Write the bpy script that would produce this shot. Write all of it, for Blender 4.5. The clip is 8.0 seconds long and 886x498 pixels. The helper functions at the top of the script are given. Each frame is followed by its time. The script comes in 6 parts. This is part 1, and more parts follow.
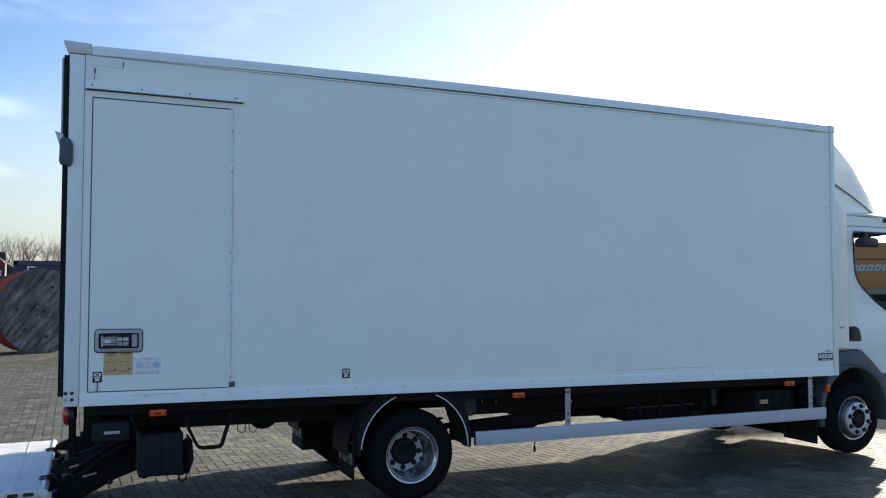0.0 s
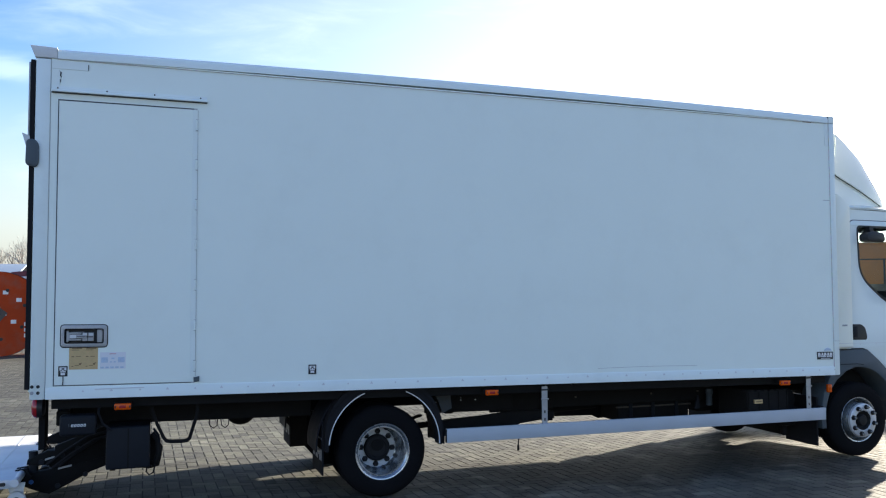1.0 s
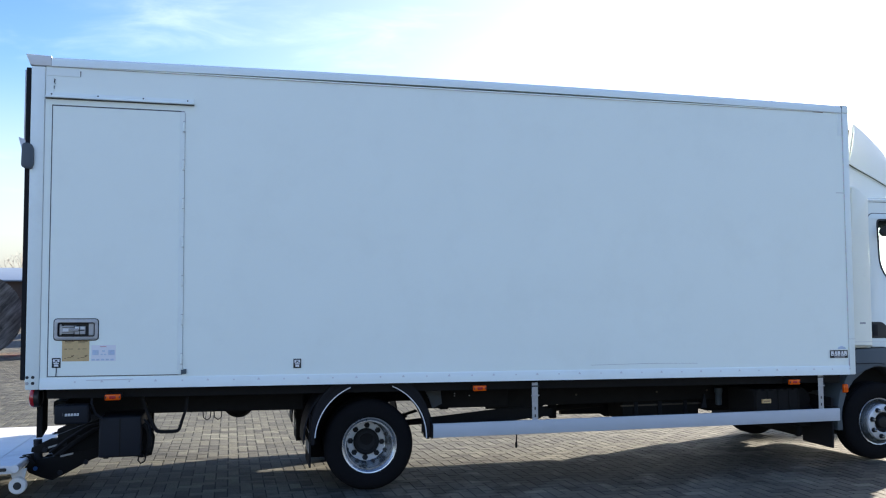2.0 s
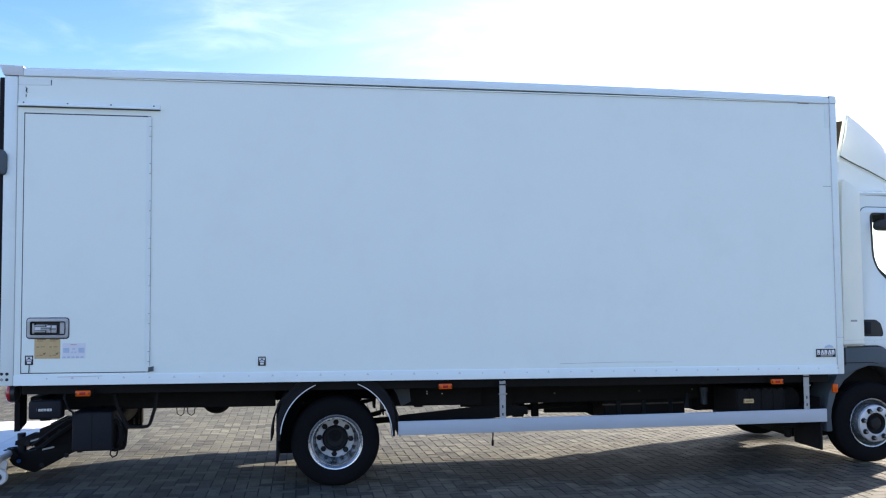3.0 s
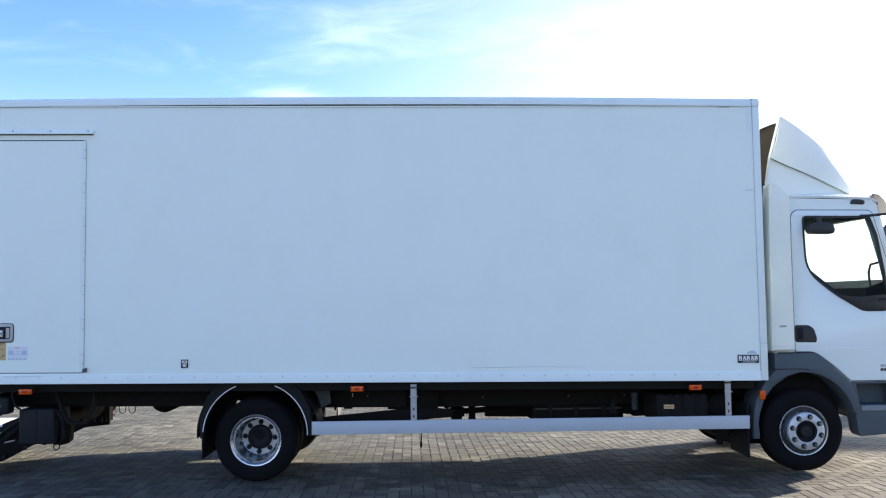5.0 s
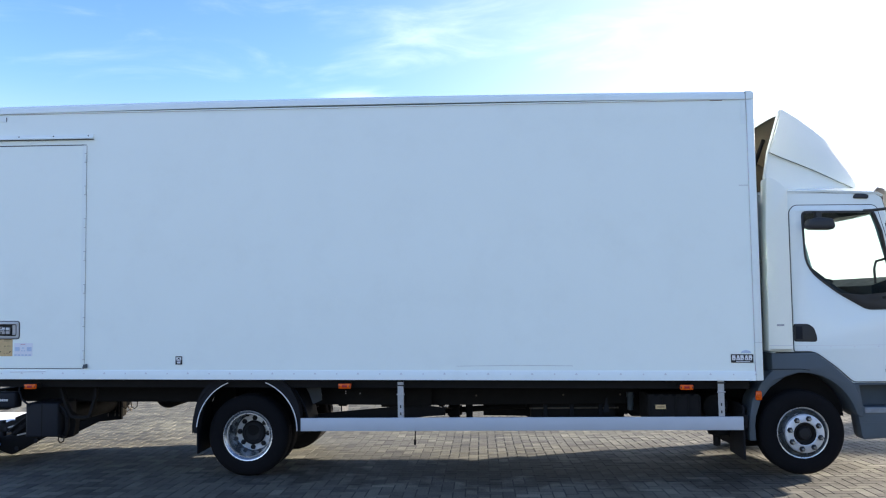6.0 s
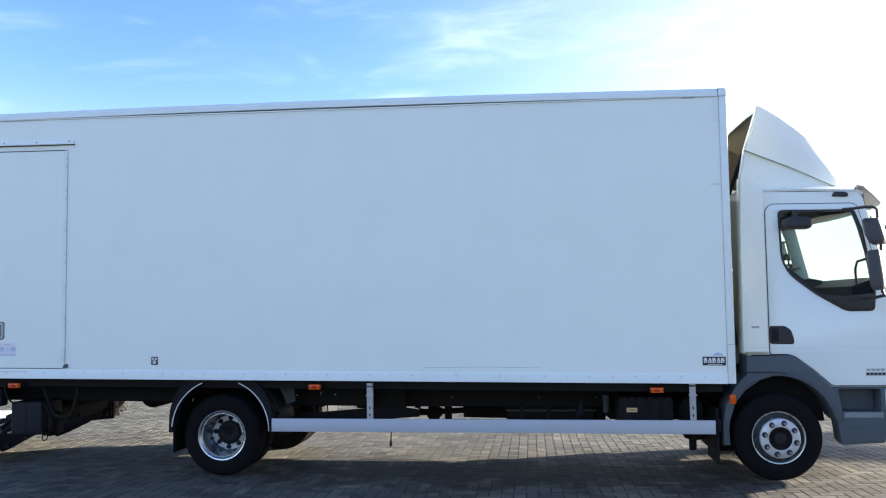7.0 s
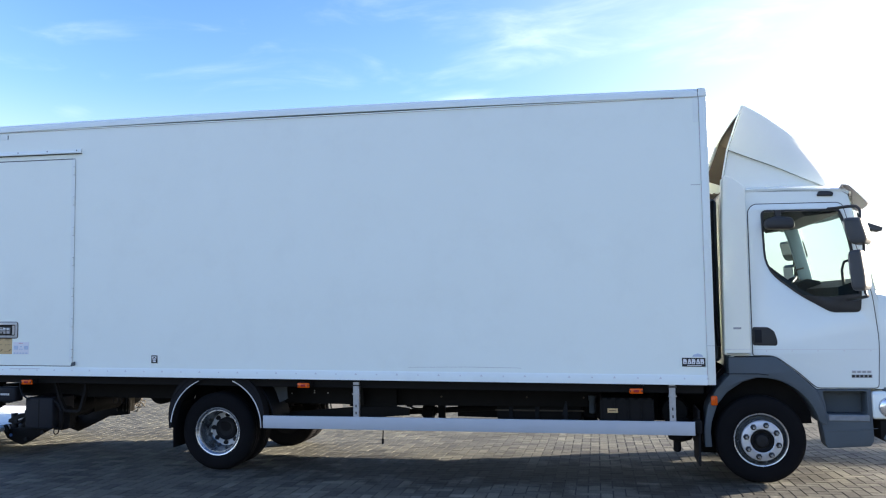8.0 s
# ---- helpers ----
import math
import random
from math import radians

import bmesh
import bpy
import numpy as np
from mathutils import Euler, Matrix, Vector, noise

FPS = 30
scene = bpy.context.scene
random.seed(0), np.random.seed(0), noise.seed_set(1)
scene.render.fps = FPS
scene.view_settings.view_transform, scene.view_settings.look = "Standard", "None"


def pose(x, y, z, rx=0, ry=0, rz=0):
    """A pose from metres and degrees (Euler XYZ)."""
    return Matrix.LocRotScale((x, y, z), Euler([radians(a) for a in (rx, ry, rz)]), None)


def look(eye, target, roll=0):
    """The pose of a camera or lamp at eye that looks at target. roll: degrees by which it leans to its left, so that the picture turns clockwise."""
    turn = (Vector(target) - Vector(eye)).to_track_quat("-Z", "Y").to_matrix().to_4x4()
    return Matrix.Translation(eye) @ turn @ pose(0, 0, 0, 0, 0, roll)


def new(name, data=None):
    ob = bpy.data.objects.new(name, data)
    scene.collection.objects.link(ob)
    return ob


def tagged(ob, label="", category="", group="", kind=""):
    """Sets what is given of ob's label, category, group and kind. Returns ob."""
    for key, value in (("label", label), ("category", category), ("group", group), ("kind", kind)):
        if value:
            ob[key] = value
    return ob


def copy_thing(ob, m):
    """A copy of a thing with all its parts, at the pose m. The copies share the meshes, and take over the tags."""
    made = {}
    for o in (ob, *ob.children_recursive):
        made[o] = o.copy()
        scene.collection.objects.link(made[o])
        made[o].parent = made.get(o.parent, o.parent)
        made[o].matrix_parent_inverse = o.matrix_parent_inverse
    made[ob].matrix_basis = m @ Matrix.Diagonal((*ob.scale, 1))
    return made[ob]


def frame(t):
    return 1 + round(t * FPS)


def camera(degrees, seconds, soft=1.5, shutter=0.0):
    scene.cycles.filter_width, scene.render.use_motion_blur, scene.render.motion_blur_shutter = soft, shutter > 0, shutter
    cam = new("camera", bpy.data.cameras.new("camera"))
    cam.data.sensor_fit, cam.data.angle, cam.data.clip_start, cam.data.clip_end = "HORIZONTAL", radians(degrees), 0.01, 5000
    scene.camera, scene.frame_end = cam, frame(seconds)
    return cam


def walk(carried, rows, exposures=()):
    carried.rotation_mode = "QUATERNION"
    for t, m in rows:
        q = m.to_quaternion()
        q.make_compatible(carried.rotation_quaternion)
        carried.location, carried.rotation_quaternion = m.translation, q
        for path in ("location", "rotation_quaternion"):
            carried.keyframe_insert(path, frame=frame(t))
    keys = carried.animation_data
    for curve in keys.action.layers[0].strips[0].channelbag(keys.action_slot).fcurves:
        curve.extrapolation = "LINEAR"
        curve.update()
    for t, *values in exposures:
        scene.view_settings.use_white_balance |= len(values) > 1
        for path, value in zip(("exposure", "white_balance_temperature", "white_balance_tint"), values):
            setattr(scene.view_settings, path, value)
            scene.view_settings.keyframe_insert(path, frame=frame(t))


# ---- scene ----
cam = camera(55.6, 8.0, soft=1.15)
PATH = [
    (0, (-2.497, -6.412, 1.738), (-1.717, -4.572, 1.829), -0.0),
    (0.5, (-2.122, -6.573, 1.717), (-1.402, -4.709, 1.809), -0.1),
    (1, (-1.782, -6.669, 1.677), (-1.138, -4.778, 1.777), -0.2),
    (1.2, (-1.643, -6.714, 1.662), (-1.041, -4.81, 1.764), -0.24),
    (2.3, (-0.776, -6.972, 1.597), (-0.364, -5.018, 1.702), -0.34),
    (2.5, (-0.595, -6.982, 1.592), (-0.217, -5.021, 1.692), -0.4),
    (3, (-0.194, -7.126, 1.627), (0.113, -5.153, 1.727), -0.5),
    (3.5, (0.218, -7.347, 1.663), (0.448, -5.363, 1.762), -0.6),
    (4, (0.692, -7.43, 1.66), (0.865, -5.44, 1.76), -0.7),
    (4.5, (1.14, -7.538, 1.63), (1.263, -5.545, 1.736), -0.8),
    (4.7, (1.299, -7.588, 1.618), (1.397, -5.594, 1.732), -0.79),
    (5.8, (2.114, -7.597, 1.578), (2.023, -5.603, 1.702), -0.77),
    (6, (2.269, -7.601, 1.574), (2.155, -5.608, 1.697), -0.8),
    (6.5, (2.659, -7.617, 1.578), (2.492, -5.628, 1.702), -0.9),
    (7, (3.002, -7.528, 1.556), (2.77, -5.546, 1.686), -0.8),
    (7.5, (3.403, -7.554, 1.56), (3.083, -5.584, 1.689), -0.8),
    (8, (3.755, -7.561, 1.551), (3.373, -5.603, 1.684), -0.8),
]
EXPOSURES = [(0, 1.83, 6320, 9), (0.5, 1.96, 6330, 9), (1, 2.15, 6360, 10), (2.5, 2.49, 6450, 13), (3, 2.57, 6470, 14), (4.5, 2.56, 6470, 14), (6.5, 2.54, 6470, 14), (8, 2.51, 6470, 14)]
walk(cam, [(t, look(eye, target, roll)) for t, eye, target, roll in PATH], EXPOSURES)

# ---- light ----
SUN_AZ, SUN_EL = 61.0, 11.5      # degrees from +y towards +x, and above the horizon
world = bpy.data.worlds.new("world")
scene.world = world
world.use_nodes = True
wn, wl = world.node_tree.nodes, world.node_tree.links
wn.clear()
w_out = wn.new("ShaderNodeOutputWorld")
w_bg = wn.new("ShaderNodeBackground")
w_sky = wn.new("ShaderNodeTexSky")
w_sky.sky_type, w_sky.sun_disc = "NISHITA", False
w_sky.sun_elevation, w_sky.sun_rotation = radians(SUN_EL), radians(SUN_AZ)
w_sky.altitude, w_sky.air_density, w_sky.dust_density, w_sky.ozone_density = 0, 1.0, 1.0, 2.2
w_bg.inputs["Strength"].default_value = 0.09
w_co = wn.new("ShaderNodeTexCoord")
w_sep = wn.new("ShaderNodeSeparateXYZ")
wl.new(w_co.outputs["Generated"], w_sep.inputs["Vector"])


def w_math(op, a, b=0.0, c=0.0):
    """A math node of the sky; a, b and c are numbers or outputs."""
    node = wn.new("ShaderNodeMath")
    node.operation = op
    for k, v in enumerate((a, b, c)):
        if isinstance(v, (int, float)):
            node.inputs[k].default_value = v
        else:
            wl.new(v, node.inputs[k])
    return node.outputs[0]


def w_range(value, a, b, lo, hi):
    node = wn.new("ShaderNodeMapRange")
    node.interpolation_type = "SMOOTHSTEP"
    for k, v in (("From Min", a), ("From Max", b), ("To Min", lo), ("To Max", hi)):
        node.inputs[k].default_value = v
    wl.new(value, node.inputs["Value"])
    return node.outputs["Result"]


# haze pales the sky near the horizon and towards the sun; it is deepest a quarter turn away
w_sun = wn.new("ShaderNodeVectorMath")
w_sun.operation = "DOT_PRODUCT"
w_sun.inputs[1].default_value = (math.sin(radians(SUN_AZ)) * math.cos(radians(SUN_EL)), math.cos(radians(SUN_AZ)) * math.cos(radians(SUN_EL)), math.sin(radians(SUN_EL)))
wl.new(w_co.outputs["Generated"], w_sun.inputs[0])
near_sun = w_sun.outputs["Value"]
w_rise = w_range(w_sep.outputs["Z"], 0.0, 0.26, 0.25, 1.0)
deep = w_math("MULTIPLY", w_range(near_sun, -0.75, 0.05, 0.98, 1.27), w_range(near_sun, 0.30, 0.80, 1.0, 0.62))
w_hue = wn.new("ShaderNodeHueSaturation")
w_hue.inputs["Hue"].default_value = 0.516
wl.new(w_math("MULTIPLY", w_rise, deep), w_hue.inputs["Saturation"])
wl.new(w_math("MULTIPLY", w_range(w_sep.outputs["Z"], 0.0, 0.22, 0.74, 1.0), w_range(near_sun, -0.35, 0.15, 1.0, 0.83)), w_hue.inputs["Value"])
wl.new(w_sky.outputs["Color"], w_hue.inputs["Color"])
# thin cloud: streaks and a few small heaps, by bearing and height in degrees
bearing = w_math("MULTIPLY", w_math("ARCTAN2", w_sep.outputs["X"], w_sep.outputs["Y"]), 57.2958)
height_ = w_math("MULTIPLY", w_math("ARCSINE", w_sep.outputs["Z"]), 57.2958)
w_vec = wn.new("ShaderNodeCombineXYZ")
wl.new(w_math("MULTIPLY", bearing, 0.055), w_vec.inputs["X"])
wl.new(w_math("MULTIPLY", w_math("MULTIPLY_ADD", bearing, -0.05, height_), 0.20), w_vec.inputs["Y"])
w_noise = wn.new("ShaderNodeTexNoise")
w_noise.inputs["Scale"].default_value, w_noise.inputs["Detail"].default_value, w_noise.inputs["Roughness"].default_value, w_noise.inputs["Distortion"].default_value = 1.9, 9, 0.58, 0.5
wl.new(w_vec.outputs["Vector"], w_noise.inputs["Vector"])
cover = w_math("ADD", -0.02, 0.0)
CLOUDS = [(-8, 19.0, 7.0, 2.2, 0.20), (-3, 16.4, 7.0, 1.2, 0.12), (-9.0, 13.5, 1.9, 0.6, 0.48), (-35.0, 12.3, 1.6, 0.6, 0.34), (-34, 17.2, 5.0, 0.9, 0.16), (11, 17.6, 6.0, 1.2, 0.20), (-5, 11.0, 1.9, 0.7, 0.34), (-5.5, 7.0, 2.2, 0.5, 0.28), (-22, 15.5, 5.0, 0.8, 0.06), (24, 21, 9, 3, 0.1)]
for c_az, c_el, c_w, c_h, c_amount in CLOUDS:
    du, dv = w_math("DIVIDE", w_math("SUBTRACT", bearing, c_az), c_w), w_math("DIVIDE", w_math("SUBTRACT", height_, c_el), c_h)
    spread_ = w_math("ADD", w_math("MULTIPLY", du, du), w_math("MULTIPLY", dv, dv))
    cover = w_math("MULTIPLY_ADD", w_math("EXPONENT", w_math("MULTIPLY", spread_, -0.7)), c_amount, cover)
cloud = w_range(w_math("ADD", w_noise.outputs["Fac"], cover), 0.52, 1.02, 0.0, 0.62)
w_white = wn.new("ShaderNodeMix")
w_white.data_type, w_white.blend_type = "RGBA", "ADD"
w_white.inputs[0].default_value = 1.0
w_white.inputs[7].default_value = (1.5, 1.35, 1.15, 1)
w_gain = wn.new("ShaderNodeMix")
w_gain.data_type, w_gain.blend_type = "RGBA", "MIX"
wl.new(w_hue.outputs["Color"], w_white.inputs[6])
wl.new(cloud, w_gain.inputs[0])
wl.new(w_hue.outputs["Color"], w_gain.inputs[6])
wl.new(w_white.outputs[2], w_gain.inputs[7])
wl.new(w_gain.outputs[2], w_bg.inputs["Color"])
wl.new(w_bg.outputs["Background"], w_out.inputs["Surface"])

sun_data = bpy.data.lights.new("sun", "SUN")
sun_data.energy, sun_data.angle, sun_data.color = 5.0, radians(0.6), (1.0, 0.88, 0.70)
sun = new("sun", sun_data)
sa, se = radians(SUN_AZ), radians(SUN_EL)
sun.matrix_world = look((0, 0, 20), (-math.sin(sa) * math.cos(se), -math.cos(sa) * math.cos(se), 20 - math.sin(se)))


# ---- materials ----
def material(name, color, rough=0.5, metal=0.0, vary=0.12, scale=6.0, fine=80.0, bump=0.02, alt=None, island=0.0, objects=0.0, spec=0.5, coat=0.0, dirt=0.0):
    """A surface with two scales of variation in colour and roughness and a fine relief."""
    m = bpy.data.materials.new(name)
    m.use_nodes = True
    n, l = m.node_tree.nodes, m.node_tree.links
    b = n["Principled BSDF"]
    b.inputs["Metallic"].default_value = metal
    b.inputs["Specular IOR Level"].default_value = spec
    b.inputs["Coat Weight"].default_value = coat
    b.inputs["Coat Roughness"].default_value = 0.08
    co = n.new("ShaderNodeTexCoord")
    big, small = n.new("ShaderNodeTexNoise"), n.new("ShaderNodeTexNoise")
    big.inputs["Scale"].default_value, big.inputs["Detail"].default_value = scale, 6
    small.inputs["Scale"].default_value, small.inputs["Detail"].default_value = fine, 4
    l.new(co.outputs["Object"], big.inputs["Vector"])
    l.new(co.outputs["Object"], small.inputs["Vector"])
    ramp = n.new("ShaderNodeMix")
    ramp.data_type = "RGBA"
    lo = [max(0.0, c * (1 - vary)) for c in color]
    hi = alt if alt else [min(1.0, c * (1 + vary)) for c in color]
    ramp.inputs[6].default_value, ramp.inputs[7].default_value = (*lo, 1), (*hi, 1)
    l.new(big.outputs["Fac"], ramp.inputs[0])
    last = ramp.outputs[2]
    grain = n.new("ShaderNodeMix")
    grain.data_type, grain.blend_type = "RGBA", "MULTIPLY"
    grain.inputs[0].default_value = min(1.0, vary * 1.5)
    l.new(last, grain.inputs[6])
    l.new(small.outputs["Color"], grain.inputs[7])
    bright = n.new("ShaderNodeHueSaturation")
    bright.inputs["Value"].default_value = 1 + vary * 0.6
    l.new(grain.outputs[2], bright.inputs["Color"])
    sat = n.new("ShaderNodeMix")
    sat.data_type = "RGBA"
    sat.inputs[0].default_value = 0.0 if vary < 0.02 else 0.6
    l.new(last, sat.inputs[6])
    l.new(bright.outputs["Color"], sat.inputs[7])
    last = sat.outputs[2]
    if island or objects:
        rnd = n.new("ShaderNodeNewGeometry") if island else n.new("ShaderNodeObjectInfo")
        out = rnd.outputs["Random Per Island"] if island else rnd.outputs["Random"]
        mr = n.new("ShaderNodeMapRange")
        amount = island or objects
        mr.inputs["To Min"].default_value, mr.inputs["To Max"].default_value = 1 - amount, 1 + amount
        l.new(out, mr.inputs["Value"])
        hs = n.new("ShaderNodeHueSaturation")
        l.new(mr.outputs["Result"], hs.inputs["Value"])
        l.new(last, hs.inputs["Color"])
        last = hs.outputs["Color"]
    if dirt:
        dn = n.new("ShaderNodeTexNoise")
        dn.inputs["Scale"].default_value, dn.inputs["Detail"].default_value, dn.inputs["Roughness"].default_value = 1.7, 10, 0.7
        l.new(co.outputs["Object"], dn.inputs["Vector"])
        dr = n.new("ShaderNodeValToRGB")
        dr.color_ramp.elements[0].position, dr.color_ramp.elements[1].position = 0.5, 0.75
        dr.color_ramp.elements[1].color = (dirt, dirt, dirt, 1)
        l.new(dn.outputs["Fac"], dr.inputs["Fac"])
        dm = n.new("ShaderNodeMix")
        dm.data_type = "RGBA"
        dm.inputs[7].default_value = (0.16, 0.14, 0.11, 1)
        l.new(dr.outputs["Color"], dm.inputs[0])
        l.new(last, dm.inputs[6])
        last = dm.outputs[2]
    l.new(last, b.inputs["Base Color"])
    rr = n.new("ShaderNodeMapRange")
    rr.inputs["To Min"].default_value, rr.inputs["To Max"].default_value = max(0.03, rough * 0.8), min(1.0, rough * 1.2)
    l.new(big.outputs["Fac"], rr.inputs["Value"])
    l.new(rr.outputs["Result"], b.inputs["Roughness"])
    if bump:
        bp = n.new("ShaderNodeBump")
        bp.inputs["Strength"].default_value, bp.inputs["Distance"].default_value = min(1.0, bump * 10), 0.004
        l.new(small.outputs["Fac"], bp.inputs["Height"])
        l.new(bp.outputs["Normal"], b.inputs["Normal"])
    return m


def glass(name, color, rough=0.0):
    m = bpy.data.materials.new(name)
    m.use_nodes = True
    b = m.node_tree.nodes["Principled BSDF"]
    b.inputs["Base Color"].default_value = (*color, 1)
    b.inputs["Roughness"].default_value = rough
    b.inputs["IOR"].default_value = 1.10
    b.inputs["Transmission Weight"].default_value = 1.0
    return m


M_BOX = material("white_grp_panel", (0.835, 0.905, 0.845), 0.38, vary=0.03, scale=1.3, fine=220, bump=0.006, dirt=0.05)
M_TRIM = material("white_trim", (0.80, 0.87, 0.835), 0.4, vary=0.04, scale=3, fine=150, bump=0.01, dirt=0.12)
M_CAP = material("grey_white_cap", (0.66, 0.67, 0.67), 0.5, vary=0.06, scale=8, dirt=0.2)
M_CAB = material("white_cab_paint", (0.80, 0.87, 0.845), 0.25, vary=0.02, scale=2, fine=200, bump=0.002, coat=0.5)
M_CREAM = material("cream_fairing_paint", (0.87, 0.89, 0.79), 0.32, vary=0.04, scale=3, bump=0.004, coat=0.3)
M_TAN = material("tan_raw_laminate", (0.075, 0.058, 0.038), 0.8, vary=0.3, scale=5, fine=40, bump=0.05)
M_SEAL = material("black_rubber", (0.014, 0.014, 0.016), 0.75, vary=0.2, bump=0.03, spec=0.15)
# for joints, and for shade lines painted in at drip rail and spoiler
M_GAP = material("dark_joint", (0.06, 0.065, 0.07), 0.8, vary=0.1, bump=0.0)
M_SEAM = material("browned_roof_seam", (0.68, 0.68, 0.65), 0.8, vary=0.5, scale=2.5, fine=30, bump=0.0)
M_JOINT = material("grey_sealant", (0.42, 0.44, 0.45), 0.7, vary=0.2, bump=0.0)
M_DARK = material("black_chassis_paint", (0.015, 0.0145, 0.0145), 0.75, vary=0.35, scale=9, bump=0.04, spec=0.1)
M_DARK2 = material("dusty_black_plastic", (0.011, 0.013, 0.018), 0.6, vary=0.25, scale=12, bump=0.03, spec=0.2)
M_GREASE = material("greasy_black_lift_paint", (0.007, 0.007, 0.0075), 0.7, vary=0.5, scale=16, bump=0.06, spec=0.15)
M_RUST = material("dusty_underbody_steel", (0.10, 0.085, 0.065), 0.85, vary=0.5, scale=14, bump=0.06)
M_TYRE = material("tyre_rubber", (0.009, 0.009, 0.010), 0.85, vary=0.3, scale=7, fine=60, bump=0.04, spec=0.06)
M_RIM = material("silver_wheel_paint", (0.66, 0.67, 0.69), 0.28, metal=0.85, vary=0.15, scale=12, bump=0.02, dirt=0.45)
M_DISC = material("pale_wheel_disc", (0.60, 0.62, 0.64), 0.42, metal=0.35, vary=0.2, scale=14, bump=0.03, dirt=0.3)
M_DISH = material("dirty_grey_wheel_paint", (0.33, 0.36, 0.38), 0.26, metal=0.8, vary=0.25, scale=14, bump=0.03, dirt=0.4)
M_HUB = material("oily_hub_steel", (0.014, 0.014, 0.015), 0.6, metal=0.0, spec=0.25, vary=0.4, scale=25, bump=0.05)
M_ALU = material("aluminium_profile", (0.46, 0.50, 0.545), 0.6, metal=0.15, vary=0.08, scale=5, fine=160, bump=0.01)
M_GALV = material("galvanised_bracket", (0.42, 0.43, 0.44), 0.5, metal=0.6, vary=0.2, scale=30, bump=0.03)
M_GREY = material("grey_moulded_plastic", (0.062, 0.082, 0.098), 0.55, vary=0.14, scale=6, fine=200, bump=0.03)
# lighter than the black mudguard: light on the bracket is put into the colour
M_LIT_GREY = material("lit_grey_plastic", (0.055, 0.06, 0.062), 0.75, vary=0.35, scale=9, bump=0.03)
M_BLACK = material("black_moulded_plastic", (0.015, 0.016, 0.018), 0.45, vary=0.2, fine=150, bump=0.02)
M_AMBER = material("amber_lens", (0.75, 0.10, 0.004), 0.25, vary=0.2, scale=60, bump=0.02, spec=0.3)
M_RED = material("red_lens", (0.35, 0.012, 0.015), 0.25, vary=0.15, scale=60, bump=0.02, coat=0.4)
M_LAMP = material("headlamp_reflector", (0.75, 0.77, 0.8), 0.15, metal=0.8, vary=0.1, scale=40)
M_WHITE = material("white_marking", (0.72, 0.73, 0.74), 0.5, vary=0.05)
M_INK = material("black_ink", (0.02, 0.02, 0.02), 0.6, vary=0.1, bump=0)
M_SHEET = material("yellowed_sticker", (0.60, 0.42, 0.20), 0.6, vary=0.15, scale=30, bump=0.01)
M_BROWN = material("brown_print", (0.20, 0.13, 0.06), 0.7, vary=0.2, bump=0)
M_BLUE = material("faded_blue_print", (0.50, 0.60, 0.72), 0.6, vary=0.2, scale=60, bump=0)
M_REDINK = material("faded_red_print", (0.65, 0.30, 0.32), 0.6, vary=0.15, bump=0)
M_PLATE = material("scuffed_lift_platform", (0.70, 0.71, 0.72), 0.45, metal=0.2, vary=0.15, scale=4, fine=50, bump=0.03, dirt=0.35)
M_ROLLER = material("white_nylon", (0.68, 0.68, 0.66), 0.5, vary=0.1)
M_BLUEP = material("blue_cap", (0.03, 0.12, 0.35), 0.4, vary=0.2)
M_GLASS = glass("clear_cab_glass", (0.70, 0.81, 0.79))
M_MIRROR = material("mirror_glass", (0.85, 0.87, 0.9), 0.04, metal=1.0, vary=0.0, bump=0)
M_SMOKE = material("smoked_visor", (0.38, 0.39, 0.42), 0.35, vary=0.15, coat=0.2, bump=0)
M_SMOKE.node_tree.nodes["Principled BSDF"].inputs["Transmission Weight"].default_value = 0.45
M_DASH = material("dark_dashboard_plastic", (0.010, 0.015, 0.021), 0.7, vary=0.2, fine=200, bump=0.03, spec=0.2)
M_BADGE = material("grey_badge", (0.35, 0.36, 0.37), 0.4, metal=0.4, vary=0.1, bump=0)
M_LINING = material("dark_roof_lining", (0.014, 0.021, 0.031), 0.9, vary=0.2, fine=300, bump=0.04)
M_REAR = material("grey_rear_lining", (0.075, 0.085, 0.10), 0.9, vary=0.2, fine=300, bump=0.04)
M_SHELL = material("grey_mirror_shell", (0.045, 0.05, 0.055), 0.45, vary=0.2, fine=200, bump=0.03)
M_CLOTH = material("grey_trim_cloth", (0.15, 0.225, 0.285), 0.9, vary=0.2, fine=300, bump=0.04)


